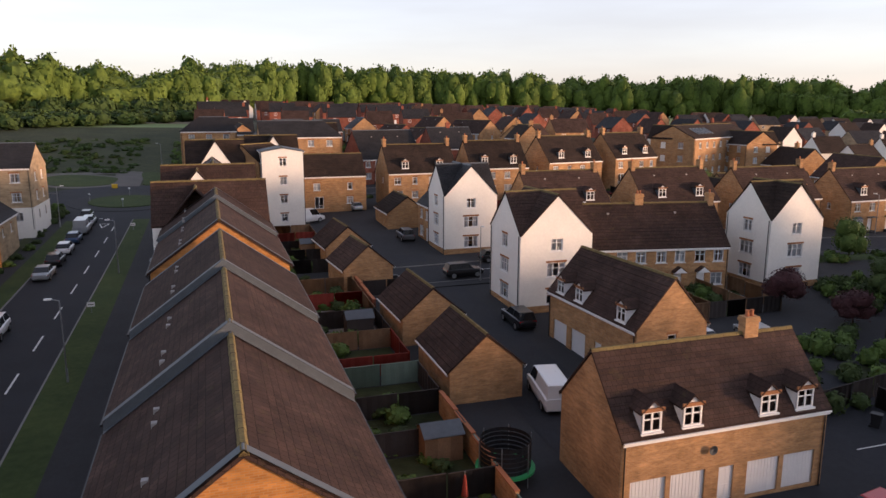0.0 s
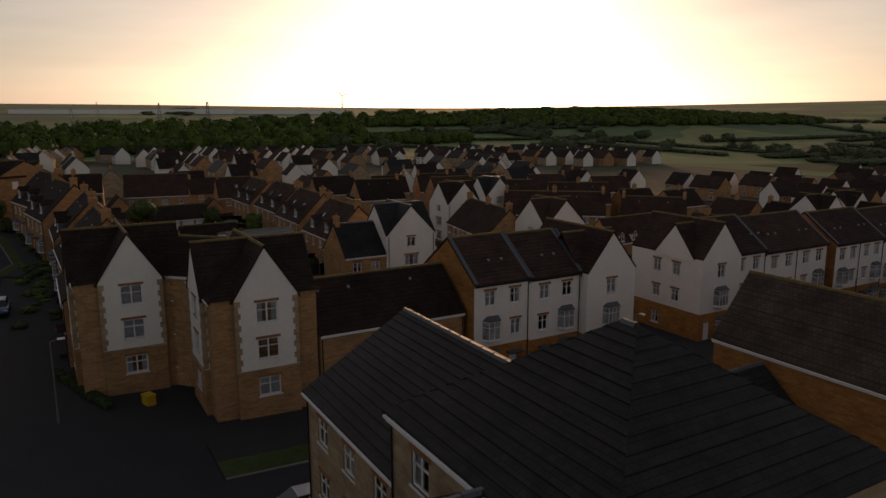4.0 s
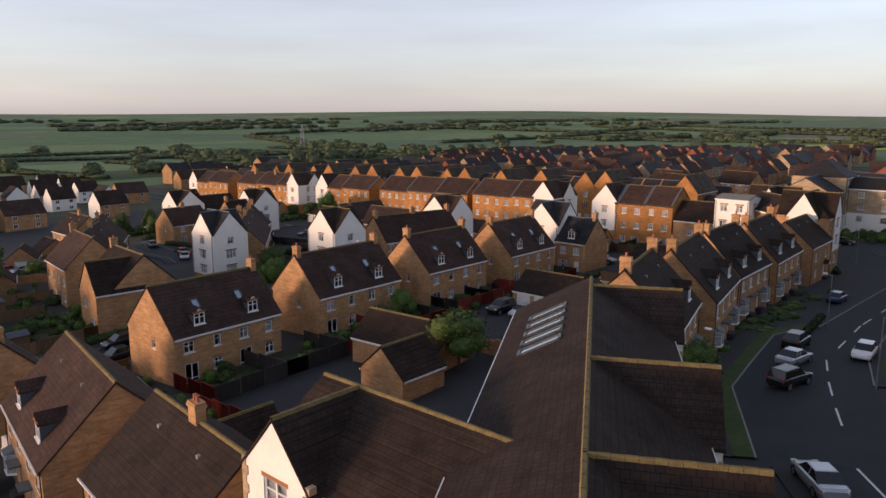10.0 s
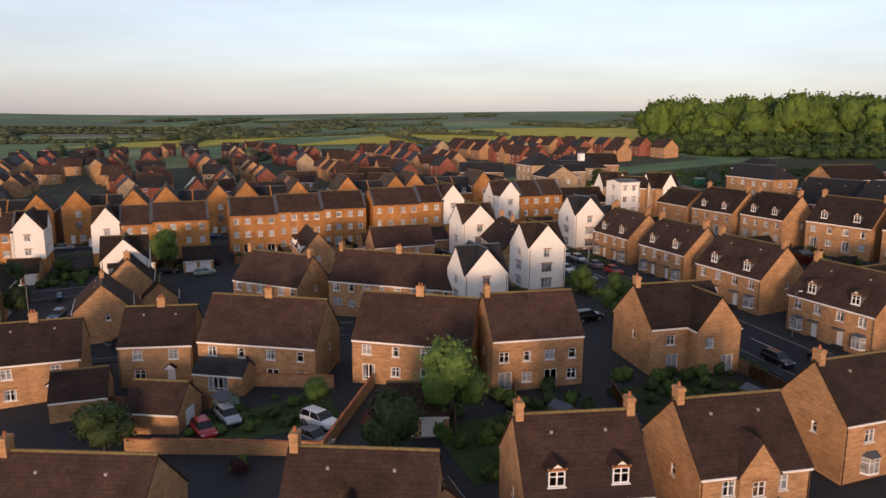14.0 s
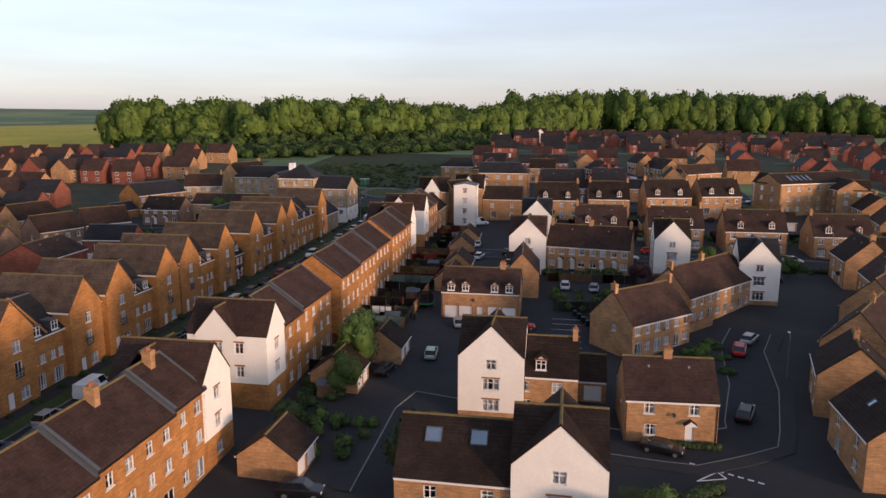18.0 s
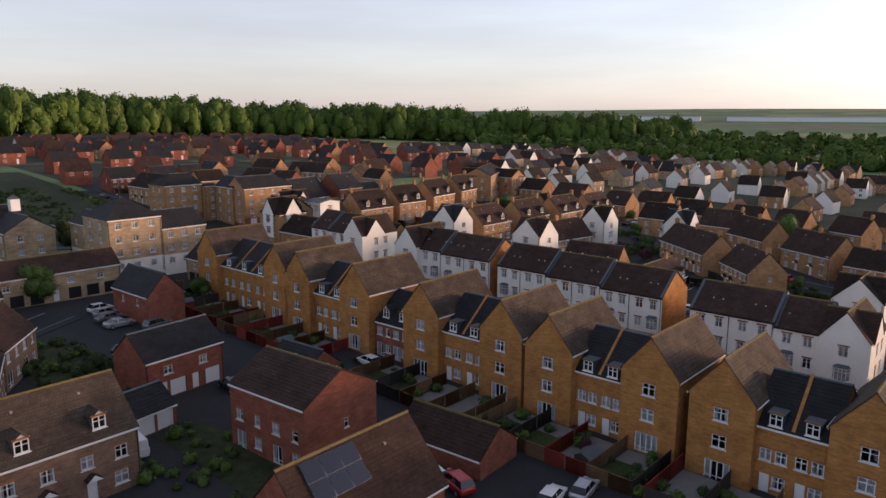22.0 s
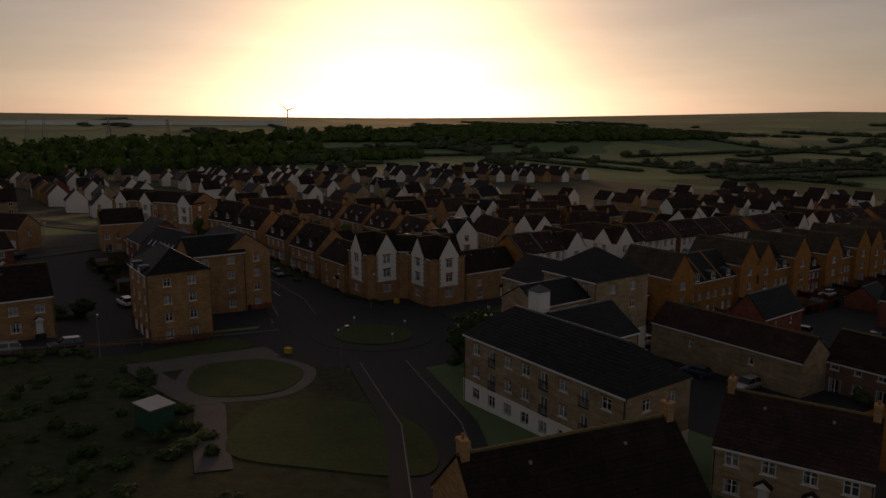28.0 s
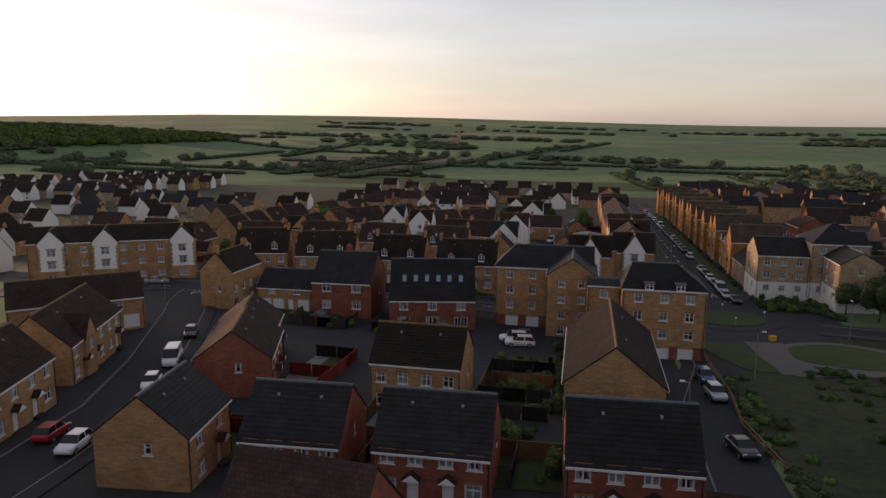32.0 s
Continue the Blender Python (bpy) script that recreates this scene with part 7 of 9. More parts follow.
STYLES = {
    # length, width, stations of the lower body (x, low, high, half width), cabin base and roof spans, shoulder, roof height
    "hatch": (4.1, 1.76, ((-2.05, 0.42, 0.72, 0.70), (-1.9, 0.26, 0.95, 0.83), (-1.2, 0.2, 0.98, 0.88), (0.7, 0.2, 0.94, 0.88), (1.5, 0.22, 0.84, 0.86), (1.92, 0.28, 0.70, 0.78), (2.05, 0.40, 0.58, 0.62)), (-1.92, 1.0), (-1.45, 0.28), 0.93, 1.46),
    "suv": (4.4, 1.84, ((-2.2, 0.45, 0.85, 0.74), (-2.05, 0.34, 1.05, 0.86), (-1.2, 0.28, 1.08, 0.92), (0.8, 0.28, 1.05, 0.92), (1.6, 0.3, 0.98, 0.90), (2.1, 0.36, 0.82, 0.82), (2.2, 0.46, 0.70, 0.66)), (-2.08, 1.05), (-1.75, 0.35), 1.03, 1.66),
    "saloon": (4.6, 1.80, ((-2.3, 0.42, 0.80, 0.70), (-2.15, 0.26, 0.95, 0.84), (-1.2, 0.2, 0.98, 0.9), (0.8, 0.2, 0.93, 0.9), (1.7, 0.22, 0.82, 0.87), (2.2, 0.28, 0.68, 0.78), (2.3, 0.4, 0.58, 0.62)), (-1.75, 1.05), (-1.0, 0.3), 0.93, 1.43),
    "van": (5.2, 1.95, ((-2.6, 0.4, 1.2, 0.90), (-2.5, 0.3, 1.25, 0.97), (-1.2, 0.26, 1.25, 0.98), (1.2, 0.26, 1.22, 0.98), (1.9, 0.28, 1.10, 0.95), (2.5, 0.34, 0.86, 0.86), (2.6, 0.44, 0.72, 0.7)), (-2.56, 1.75), (-2.5, 1.05), 1.2, 2.15),
}
CAR_CACHE = {}


def car_meshes(style, colour):
    key = (style, colour)
    if key in CAR_CACHE:
        return CAR_CACHE[key]
    L, W, st, (b0, b1), (t0, t1), sh_z, top = STYLES[style]
    body = Shape()
    rings = []
    for x, lo, hi, hw in st:
        rings.append([Vector(p) for p in ((x, -hw * 0.86, lo), (x, -hw, lo + (hi - lo) * 0.45), (x, -hw * 0.97, hi - 0.08), (x, -hw * 0.82, hi), (x, hw * 0.82, hi), (x, hw * 0.97, hi - 0.08), (x, hw, lo + (hi - lo) * 0.45), (x, hw * 0.86, lo))])
    for a, b in zip(rings, rings[1:]):
        for i in range(8):
            j = (i + 1) % 8
            body.face([a[j], a[i], b[i], b[j]])
    body.face(rings[0])
    body.face(rings[-1][::-1])
    hw = W / 2 * 0.86
    tw = hw * (0.82 if style != "van" else 0.93)
    base = [Vector(p) for p in ((b0, -hw, sh_z), (b1, -hw, sh_z - 0.04), (b1, hw, sh_z - 0.04), (b0, hw, sh_z))]
    roof = [Vector(p) for p in ((t0, -tw, top - 0.04), (t1, -tw, top - 0.04), (t1, tw, top - 0.04), (t0, tw, top - 0.04))]
    glass, cap = Shape(), Shape()
    for i in range(4):
        j = (i + 1) % 4
        side = i in (0, 2)
        if style == "van" and side:
            # solid sides behind the cab doors
            k = 0.68
            m0, m1 = base[i].lerp(base[j], k if i == 0 else 1 - k), roof[i].lerp(roof[j], k if i == 0 else 1 - k)
            if i == 0:
                cap.face([base[0], m0, m1, roof[0]])
                glass.face([m0, base[1], roof[1], m1])
            else:
                glass.face([base[2], m0, m1, roof[2]])
                cap.face([m0, base[3], roof[3], m1])
        elif style == "van" and i == 3:
            cap.face([base[3], base[0], roof[0], roof[3]])
        else:
            glass.face([base[i], base[j], roof[j], roof[i]])
    crown = [Vector((p.x * 0.9 + (t0 + t1) * 0.05, p.y * 0.86, top)) for p in roof]
    cap.face(crown)
    for i in range(4):
        j = (i + 1) % 4
        cap.face([roof[i], roof[j], crown[j], crown[i]])
        # pillars
        a, b = base[i], roof[i]
        e = Vector((0.05 if i in (0, 3) else -0.05, 0, 0))
        o = Vector((0, -0.012 if i < 2 else 0.012, 0))
        q = [a + o, a + e + o, b + e + o, b + o]
        cap.face(q)
        cap.face(q[::-1])
    for sy in (-1, 1):
        xm = (b0 + b1) / 2 - 0.1
        q = [Vector((xm - 0.05, sy * (hw + 0.012), sh_z)), Vector((xm + 0.05, sy * (hw + 0.012), sh_z)), Vector((xm + 0.05, sy * (tw + 0.012), top - 0.04)), Vector((xm - 0.05, sy * (tw + 0.012), top - 0.04))]
        if style != "van":
            cap.face(q if sy < 0 else q[::-1])
    wheel = Shape()
    r = 0.33 if style in ("hatch", "saloon") else 0.37
    wheel.tube((0, -0.1, 0), (0, 0.1, 0), r, r, 14, 0, False)
    for sy in (-1, 1):
        for i in range(14):
            a, b = 6.2832 * i / 14, 6.2832 * (i + 1) / 14
            p = lambda q, rr: Vector((math.cos(q) * rr, sy * (0.1 if rr > r * 0.7 else 0.085), math.sin(q) * rr))
            q = [p(a, r), p(b, r), p(b, r * 0.72), p(a, r * 0.72)]
            wheel.face(q if sy < 0 else q[::-1], 0)
            q = [p(a, r * 0.7), p(b, r * 0.7), Vector((0, sy * 0.06, 0))]
            wheel.face(q if sy < 0 else q[::-1], 1)
    lamp = Shape()
    lamp.box(-0.06, 0.06, -0.17, 0.17, -0.07, 0.07)
    CAR_CACHE[key] = (body.mesh("body", [PAINT[colour]]), glass.mesh("window_glass", [M["car_glass"]]), cap.mesh("roof", [PAINT[colour]]), wheel.mesh("wheel", [M["rubber"], M["steel"]]), lamp.mesh("headlight", [M["lamp_clear"]]), lamp.mesh("tail_light", [M["lamp_red"]]), r, L, W)
    return CAR_CACHE[key]


CARS = {}
CAR_WORDS = {"hatch": "hatchback", "suv": "tall family car", "saloon": "saloon car", "van": "panel van"}


def car(s, d, ang, style="hatch", colour="silver", where="parked by the road"):
    name = "van" if style == "van" else "car"
    x, y = at(s, d)
    ob = new(name)
    a = radians(GRID + ang)
    e = 1.2
    zx = (ground(x + e * math.cos(a), y + e * math.sin(a)) - ground(x - e * math.cos(a), y - e * math.sin(a))) / (2 * e)
    ob.matrix_basis = SCALE @ pose(x, y, ground(x, y) + 0.06, 0, math.degrees(-math.atan(zx)), GRID + ang) @ Matrix.Scale(1.06, 4)
    tagged(ob, f"{colour} {CAR_WORDS[style]} {where}", name, "parked vehicles")
    body, glass, cap, wheel, hl, tl, r, L, W = car_meshes(style, colour)
    part("body", body, None, ob)
    part("window_glass", glass, None, ob)
    part("roof", cap, None, ob)
    for wx in (-L * 0.31, L * 0.31):
        for wy in (-W / 2 + 0.1, W / 2 - 0.1):
            part("wheel", wheel, None, ob, m=pose(wx, wy, r))
    z = 0.66 if style in ("hatch", "saloon") else 0.8
    for wy in (-W * 0.34, W * 0.34):
        part("headlight", hl, None, ob, m=pose(L / 2 - 0.17, wy, z))
        part("tail_light", tl, None, ob, m=pose(-L / 2 + 0.12, wy, z + 0.1))
    return ob


ave = "parked along the avenue"
car(-5.6, -7.1, 90, "hatch", "silver", ave)
car(2.6, -7.2, 90, "van", "white", ave)
car(9.4, -7.2, 90, "hatch", "silver", ave)
car(15.2, -7.2, -90, "suv", "black", ave)
car(21.8, -7.2, 90, "saloon", "black", ave)
car(28.4, -7.2, 90, "saloon", "blue", ave)
car(34.6, -7.2, 90, "hatch", "black", ave)
car(42.2, -7.3, -90, "suv", "white", ave)
car(50.2, -7.3, 90, "hatch", "grey", ave)
car(56.8, -7.3, 90, "saloon", "black", ave)
car(64.5, -7.3, 90, "hatch", "red", ave)
car(70.4, -7.3, 90, "hatch", "black", ave)
car(82.8, -7.3, -90, "suv", "white", ave)
car(104.2, -7.3, 90, "saloon", "silver", ave)
car(111.0, -7.3, 90, "hatch", "black", ave)
car(117.6, -7.3, 90, "hatch", "white", ave)
car(131.8, -7.2, 90, "van", "silver", ave)
car(124.6, -7.3, 90, "hatch", "blue", ave)
car(138.2, -7.2, 90, "hatch", "silver", ave)
car(143.4, -8.2, 90, "hatch", "black", ave)
car(-14.0, -7.2, 90, "hatch", "blue", ave)
car(-21.5, -7.2, 90, "suv", "white", ave)
car(-29.0, -7.2, 90, "hatch", "black", ave)
car(-40.0, -7.2, 90, "hatch", "silver", ave)
car(-47.0, -7.2, 90, "saloon", "white", ave)
car(-60.0, -7.2, 90, "suv", "grey", ave)
car(-68.0, -7.2, 90, "hatch", "white", ave)
car(-90.0, -7.2, 90, "hatch", "red", ave)
yard = "parked in the rear yard"
car(39.5, 34.6, 100, "hatch", "silver", yard)
car(25.1, 32.6, 95, "hatch", "green", yard)
car(18.0, 27.4, 80, "hatch", "black", yard)
car(-18.4, 26.2, 60, "suv", "blue", yard)
car(-13.8, 27.0, 8, "suv", "black", yard)
car(13.0, 74.4, 70, "suv", "black", "driving up the close")
car(34.3, 78.2, 75, "suv", "red", "parked in the close")
car(39.2, 80.8, 60, "hatch", "silver", "parked in the close")
car(0.6, 51.6, -15, "hatch", "blue", "driving along the close")
car(39.4, 45.2, 10, "hatch", "red", yard)
car(32.5, 43.7, 5, "saloon", "black", yard)
car(64.6, 52.0, 90, "hatch", "white", yard)
car(63.6, 57.6, 85, "hatch", "silver", yard)
car(101.4, 29.8, 95, "hatch", "white", yard)
car(87.5, 32.0, 80, "hatch", "white", yard)
car(91.0, 39.4, 0, "suv", "black", "parked on the side street")
car(113.6, 38.4, 90, "suv", "grey", "parked on the side street")
car(127.3, 48.5, 5, "hatch", "grey", yard)
car(73.3, 38.6, 90, "suv", "black", yard)
car(57.6, 34.0, 80, "van", "white", yard)
car(140.9, 36.2, 100, "hatch", "silver", yard)
car(145.0, 33.0, 95, "hatch", "white", yard)
car(134.6, 24.2, 20, "saloon", "blue", yard)
car(131.5, 26.6, 20, "van", "white", yard)
close = "parked in the close"
car(7.2, 53.2, 75, "hatch", "white", close)
car(7.9, 56.2, 75, "suv", "red", close)
car(2.9, 63.3, -15, "saloon", "black", close)
car(33.5, 113.0, 30, "suv", "white", yard)
car(32.2, 116.4, 30, "saloon", "grey", yard)
car(24.6, 107.4, 15, "hatch", "silver", yard)
car(22.0, 109.6, 15, "hatch", "red", yard)
car(77.4, 94.4, 90, "suv", "black", close)
car(94.4, 102.6, 2, "hatch", "white", "parked on the side street")
car(90.0, 66.0, 0, "saloon", "white", "parked on the side street")
car(90.0, 74.0, 0, "hatch", "grey", "parked on the side street")
car(90.2, 118.0, 0, "hatch", "black", "parked on the side street")
for k, (st, cl) in enumerate((("hatch", "black"), ("suv", "white"), ("hatch", "silver"), ("saloon", "grey"), ("hatch", "red"))):
    car(97.0 - 0.3 * (k % 2), 46.0 + 6.4 * k, 180 if k % 2 else 0, st, cl, "parked on the side street")
court = "parked in the west court"
car(31.5, -45.6, 75, "suv", "white", court)
car(28.6, -45.0, 75, "suv", "red", court)
car(34.4, -47.4, 75, "hatch", "black", court)
car(37.8, -49.4, 75, "saloon", "black", court)
car(20.2, -40.6, 10, "hatch", "white", court)
car(18.6, -37.2, 10, "hatch", "silver", court)
car(59.4, -28.2, 85, "hatch", "white", court)
car(110.7, -44.0, 5, "hatch", "white", court)
car(107.6, -44.4, 5, "hatch", "silver", court)
car(104.4, -45.2, 5, "saloon", "grey", court)
car(100.6, -45.4, 0, "saloon", "silver", court)
car(95.8, -41.4, 10, "suv", "grey", court)
car(58.6, -63.4, 85, "van", "white", court)
car(22.6, -50.6, 80, "hatch", "red", court)
car(17.6, -43.6, 10, "hatch", "black", court)
car(126.0, -31.6, 80, "suv", "white", "parked beside the stone flats")
car(126.8, -28.4, 80, "hatch", "silver", "parked beside the stone flats")
car(39.2, -51.8, 85, "suv", "black", court)
car(65.8, -46.7, 85, "saloon", "black", court)
car(88.0, -50.0, 10, "hatch", "black", court)
car(131.6, -46.0, 5, "hatch", "blue", "parked beside the stone flats")
for a, b, c, e in ((143.4, -35.6, "saloon", "silver"), (143.2, -38.4, "hatch", "black"), (143.0, -45.0, "suv", "black"), (132.8, -36.6, "hatch", "white"), (131.2, -53.4, "suv", "silver")):
    car(a, b, 90, c, e, "parked beside the stone flats")
car(138.4, -46.4, 5, "saloon", "grey", "parked beside the stone flats")
north = "parked on the north street"
car(229.6, 8.3, 100, "saloon", "black", north)
car(211.0, 7.5, 95, "suv", "silver", north)
car(203.3, 7.5, 95, "suv", "blue", north)
car(154.6, 48.0, 178, "hatch", "blue", north)
car(157.0, 76.8, 180, "suv", "black", north)
car(158.6, 83.6, 172, "saloon", "silver", north)
car(160.2, 91.0, 165, "suv", "black", north)
car(163.4, 77.4, 2, "hatch", "white", "driving along the north street")
car(167.2, 110.4, -145, "saloon", "silver", north)
car(145.2, 108.2, 65, "hatch", "blue", yard)
car(121.6, 81.2, 0, "suv", "black", yard)
car(125.2, 81.4, 0, "hatch", "silver", yard)
car(128.4, 81.6, 0, "hatch", "white", yard)
car(190.0, 33.0, 10, "suv", "white", "parked behind the flats")
car(187.4, 34.2, 10, "suv", "white", "parked behind the flats")
car(184.6, 33.4, 10, "hatch", "blue", "parked behind the flats")
car(216.1, 76.6, 113, "van", "white", north)
car(243.6, 69.6, 100, "hatch", "white", north)
car(203.0, 81.6, 115, "hatch", "black", north)
car(241.6, 73.6, -80, "hatch", "red", north)
car(225.4, 73.6, 112, "hatch", "white", north)
car(118.0, 141.4, 80, "hatch", "grey", "parked on the east road")
car(116.6, 137.8, 88, "van", "white", "parked in a drive between houses")
car(96.1, 135.0, 0, "hatch", "blue", "parked on the side street")
car(95.8, 128.6, 0, "suv", "white", "parked on the side street")
car(95.4, 120.7, 0, "saloon", "black", "parked on the side street")

# ---------------------------------------------------------------- trees, shrubs and hedges
GARDEN = [crown_proto(50 + i, 6, 1150, 0.025, core=0.8) for i in range(3)]
TREE_MESH = {}


def crown_mesh(i, mt):
    if (i, mt) not in TREE_MESH:
        TREE_MESH[i, mt] = quad_mesh("crown", *GARDEN[i], M[mt])
    return TREE_MESH[i, mt]


def tree(s, d, h, w, mt="leaf", kind="broadleaved tree", where="in a garden"):
    t = thing("tree", s, d, fr.uniform(0, 360), f"{'copper-leaved' if mt == 'leaf_red' else 'dark green' if mt == 'leaf_dark' else 'fresh green'} {kind} {where}", "tree", "garden trees")
    sh = Shape()
    top = h * 0.45
    sh.tube((0, 0, -0.3), (0, 0, top), 0.035 * h ** 0.8, 0.02 * h ** 0.8, 7)
    for k in range(4):
        a = 1.57 * k + fr.uniform(-0.4, 0.4)
        sh.tube((0, 0, top * 0.75), (math.cos(a) * w * 0.28, math.sin(a) * w * 0.28, h * 0.7), 0.05, 0.02, 5)
    part("trunk", sh, M["bark"], t)
    low = 0.18 if h > 2.5 else 0.0
    part("crown", crown_mesh(fr.randrange(3), mt), None, t, m=pose(0, 0, h * low - 0.1) @ Matrix.Diagonal((w, w, h * (1.06 - low), 1)))


def shrub(s, d, h, w, mt="leaf", label=""):
    b = thing("shrub", s, d, fr.uniform(0, 360), label or f"{'copper' if mt == 'leaf_red' else 'dark' if mt == 'leaf_dark' else 'leafy green'} shrub in a garden bed", "shrub", "garden shrubs")
    part("foliage", crown_mesh(fr.randrange(3), mt), None, b, m=pose(0, 0, -0.25 * h) @ Matrix.Diagonal((w, w, h * 1.25, 1)))


def hedge_row(s1, d1, s2, d2, w=1.0, h=1.2, mt="leaf_dark", label="clipped green hedge beside the path"):
    L = math.hypot(s2 - s1, d2 - d1)
    n = max(2, int(L / (w * 0.55)))
    spots = [(*at(s1 + (s2 - s1) * k / n, d1 + (d2 - d1) * k / n), h * 0.2, w * fr.uniform(1.1, 1.4), h * fr.uniform(1.1, 1.35)) for k in range(n + 1)]
    return planting("hedge", spots, SMALL, M[mt], label, "hedge", int(abs(s1 * 7 + d1 * 3)))


for s, d, h, w, mt in ((17.5, 23.5, 8.5, 6.0, "leaf"), (9.5, 24.0, 5.5, 4.6, "leaf"), (-2.0, 21.5, 4.0, 4.0, "leaf_dark"), (86.5, 47.5, 5.2, 3.2, "leaf"), (70.0, 66.5, 4.2, 4.4, "leaf_red"), (64.0, 69.5, 3.6, 4.0, "leaf_red"), (69.0, 80.0, 4.5, 5.0, "leaf_dark"), (84.0, 82.0, 5.0, 4.2, "leaf"), (84.5, 91.0, 5.6, 4.4, "leaf"), (81.0, 98.0, 4.2, 4.0, "leaf"), (-5.5, 49.8, 6.0, 4.4, "leaf_dark"), (-13.0, 61.5, 5.0, 3.6, "leaf"), (-20.0, 58.5, 6.5, 4.4, "leaf_dark"), (-21.0, 66.0, 6.0, 4.6, "leaf_dark"), (-9.0, 37.0, 7.2, 6.0, "leaf_dark"), (46.0, 120.0, 9.5, 7.0, "leaf"), (38.0, 124.0, 7.0, 5.6, "leaf_dark"), (12.5, 109.0, 5.0, 6.0, "leaf_dark"), (158.5, -30.0, 9.0, 7.0, "leaf_dark"), (152.0, -26.5, 6.0, 5.0, "leaf_dark"), (156.0, 101.6, 5.6, 3.6, "leaf"), (113.0, -36.0, 5.0, 5.0, "leaf"), (107.0, -27.0, 4.0, 4.0, "leaf"), (122.0, -50.0, 7.0, 6.5, "leaf"), (80.0, -58.0, 4.0, 3.6, "leaf_dark"), (132.5, 103.0, 5.6, 6.4, "leaf"), (114.0, 92.0, 4.2, 3.6, "leaf"), (120.0, 101.0, 4.6, 4.2, "leaf_dark"), (99.5, 131.0, 4.0, 3.6, "leaf"), (198.0, 26.0, 3.2, 3.8, "leaf_dark"), (34.0, 108.0, 3.4, 3.0, "leaf"), (29.0, 72.0, 3.2, 2.6, "leaf")):
    tree(s, d, h, w, mt)
for k in range(64):
    s, d = fr.choice(((fr.uniform(4, 118), fr.uniform(17.5, 24)), (fr.uniform(-25, 112), fr.uniform(-35, -26.5)), (fr.uniform(111, 118), fr.uniform(55, 120)), (fr.uniform(18, 60), fr.uniform(104, 128)), (fr.uniform(136, 140), fr.uniform(48, 95))))
    shrub(s, d, fr.uniform(0.7, 2.0), fr.uniform(1.0, 2.4), fr.choice(("leaf", "leaf", "leaf_dark", "leaf_dark", "leaf_red")))
for k in range(40):
    shrub(-35 + 4.3 * k + fr.uniform(-1, 1), -12.2 + fr.uniform(-0.5, 0.4), fr.uniform(0.5, 1.1), fr.uniform(0.8, 1.7), fr.choice(("leaf", "leaf_dark", "leaf_dark")), "low shrub in a front garden on the avenue")
hedge_row(99.6, 50, 99.6, 66)
hedge_row(155.5, 60, 156.3, 70, 0.8, 0.7)
hedge_row(88.0, 49, 88.0, 64, 1.0, 0.9)
hedge_row(74, 79.0, 66, 81.5, 1.2, 1.5)
hedge_row(15.6, 47.6, 15.6, 52.5, 0.9, 1.0)
hedge_row(12.4, 70.3, 28.4, 68.7, 1.3, 1.2)
hedge_row(-4.5, 21.0, 9.6, 19.6, 1.2, 1.3)
hedge_row(-12.5, 58.5, -4.0, 68.0, 1.6, 1.0)
hedge_row(4.6, 62.2, 4.6, 69.6, 0.9, 0.7)
hedge_row(-17, 47.0, -16.0, 70.0, 1.4, 1.3)
hedge_row(144, -18, 158, -24, 1.5, 1.3)
hedge_row(146.5, 15.2, 149.6, 24.5, 0.9, 0.7)
hedge_row(198, 26.4, 221, 26.0, 1.0, 0.8)
hedge_row(119, 48, 119, 57, 0.9, 0.9)
hedge_row(86, 100.5, 86, 120, 1.0, 1.0)


# ---------------------------------------------------------------- fences, walls and gardens
def panel_mesh(mt, L=1.72, h=1.7):
    """Close boards as one folded sheet with a capping rail."""
    sh = Shape()
    n = 8
    for i in range(n):
        x0, x1 = -L / 2 + L * i / n, -L / 2 + L * (i + 1) / n
        ya, yb = (-0.02, 0.02) if i % 2 else (0.02, -0.02)
        sh.face([(x0, ya, 0.05), (x1, yb, 0.05), (x1, yb, h), (x0, ya, h)])
        sh.face([(x1, yb, 0.05), (x0, ya, 0.05), (x0, ya, h), (x1, yb, h)])
    sh.box(-L / 2, L / 2, -0.04, 0.04, h, h + 0.03)
    return sh.mesh("panel", [M[mt]])


M["wood_dark"] = mat("dark_stained_wood", (0.045, 0.038, 0.036), 0.85, var=0.2, scale=1.5, rand=0.15)
M["wood_green"] = mat("pale_green_fence_paint", (0.17, 0.24, 0.20), 0.8, var=0.12, scale=1.5, rand=0.1)
PANELS = {m: panel_mesh(m) for m in ("wood", "wood_red", "wood_dark", "wood_green")}
POST = Shape()
POST.box(-0.05, 0.05, -0.05, 0.05, -0.5, 1.82)
POSTS = {m: POST.mesh("post", [M[m]]) for m in PANELS}
FENCE_WORDS = {"wood": "weathered brown timber", "wood_red": "red-stained timber", "wood_dark": "dark-stained timber", "wood_green": "pale green painted timber"}


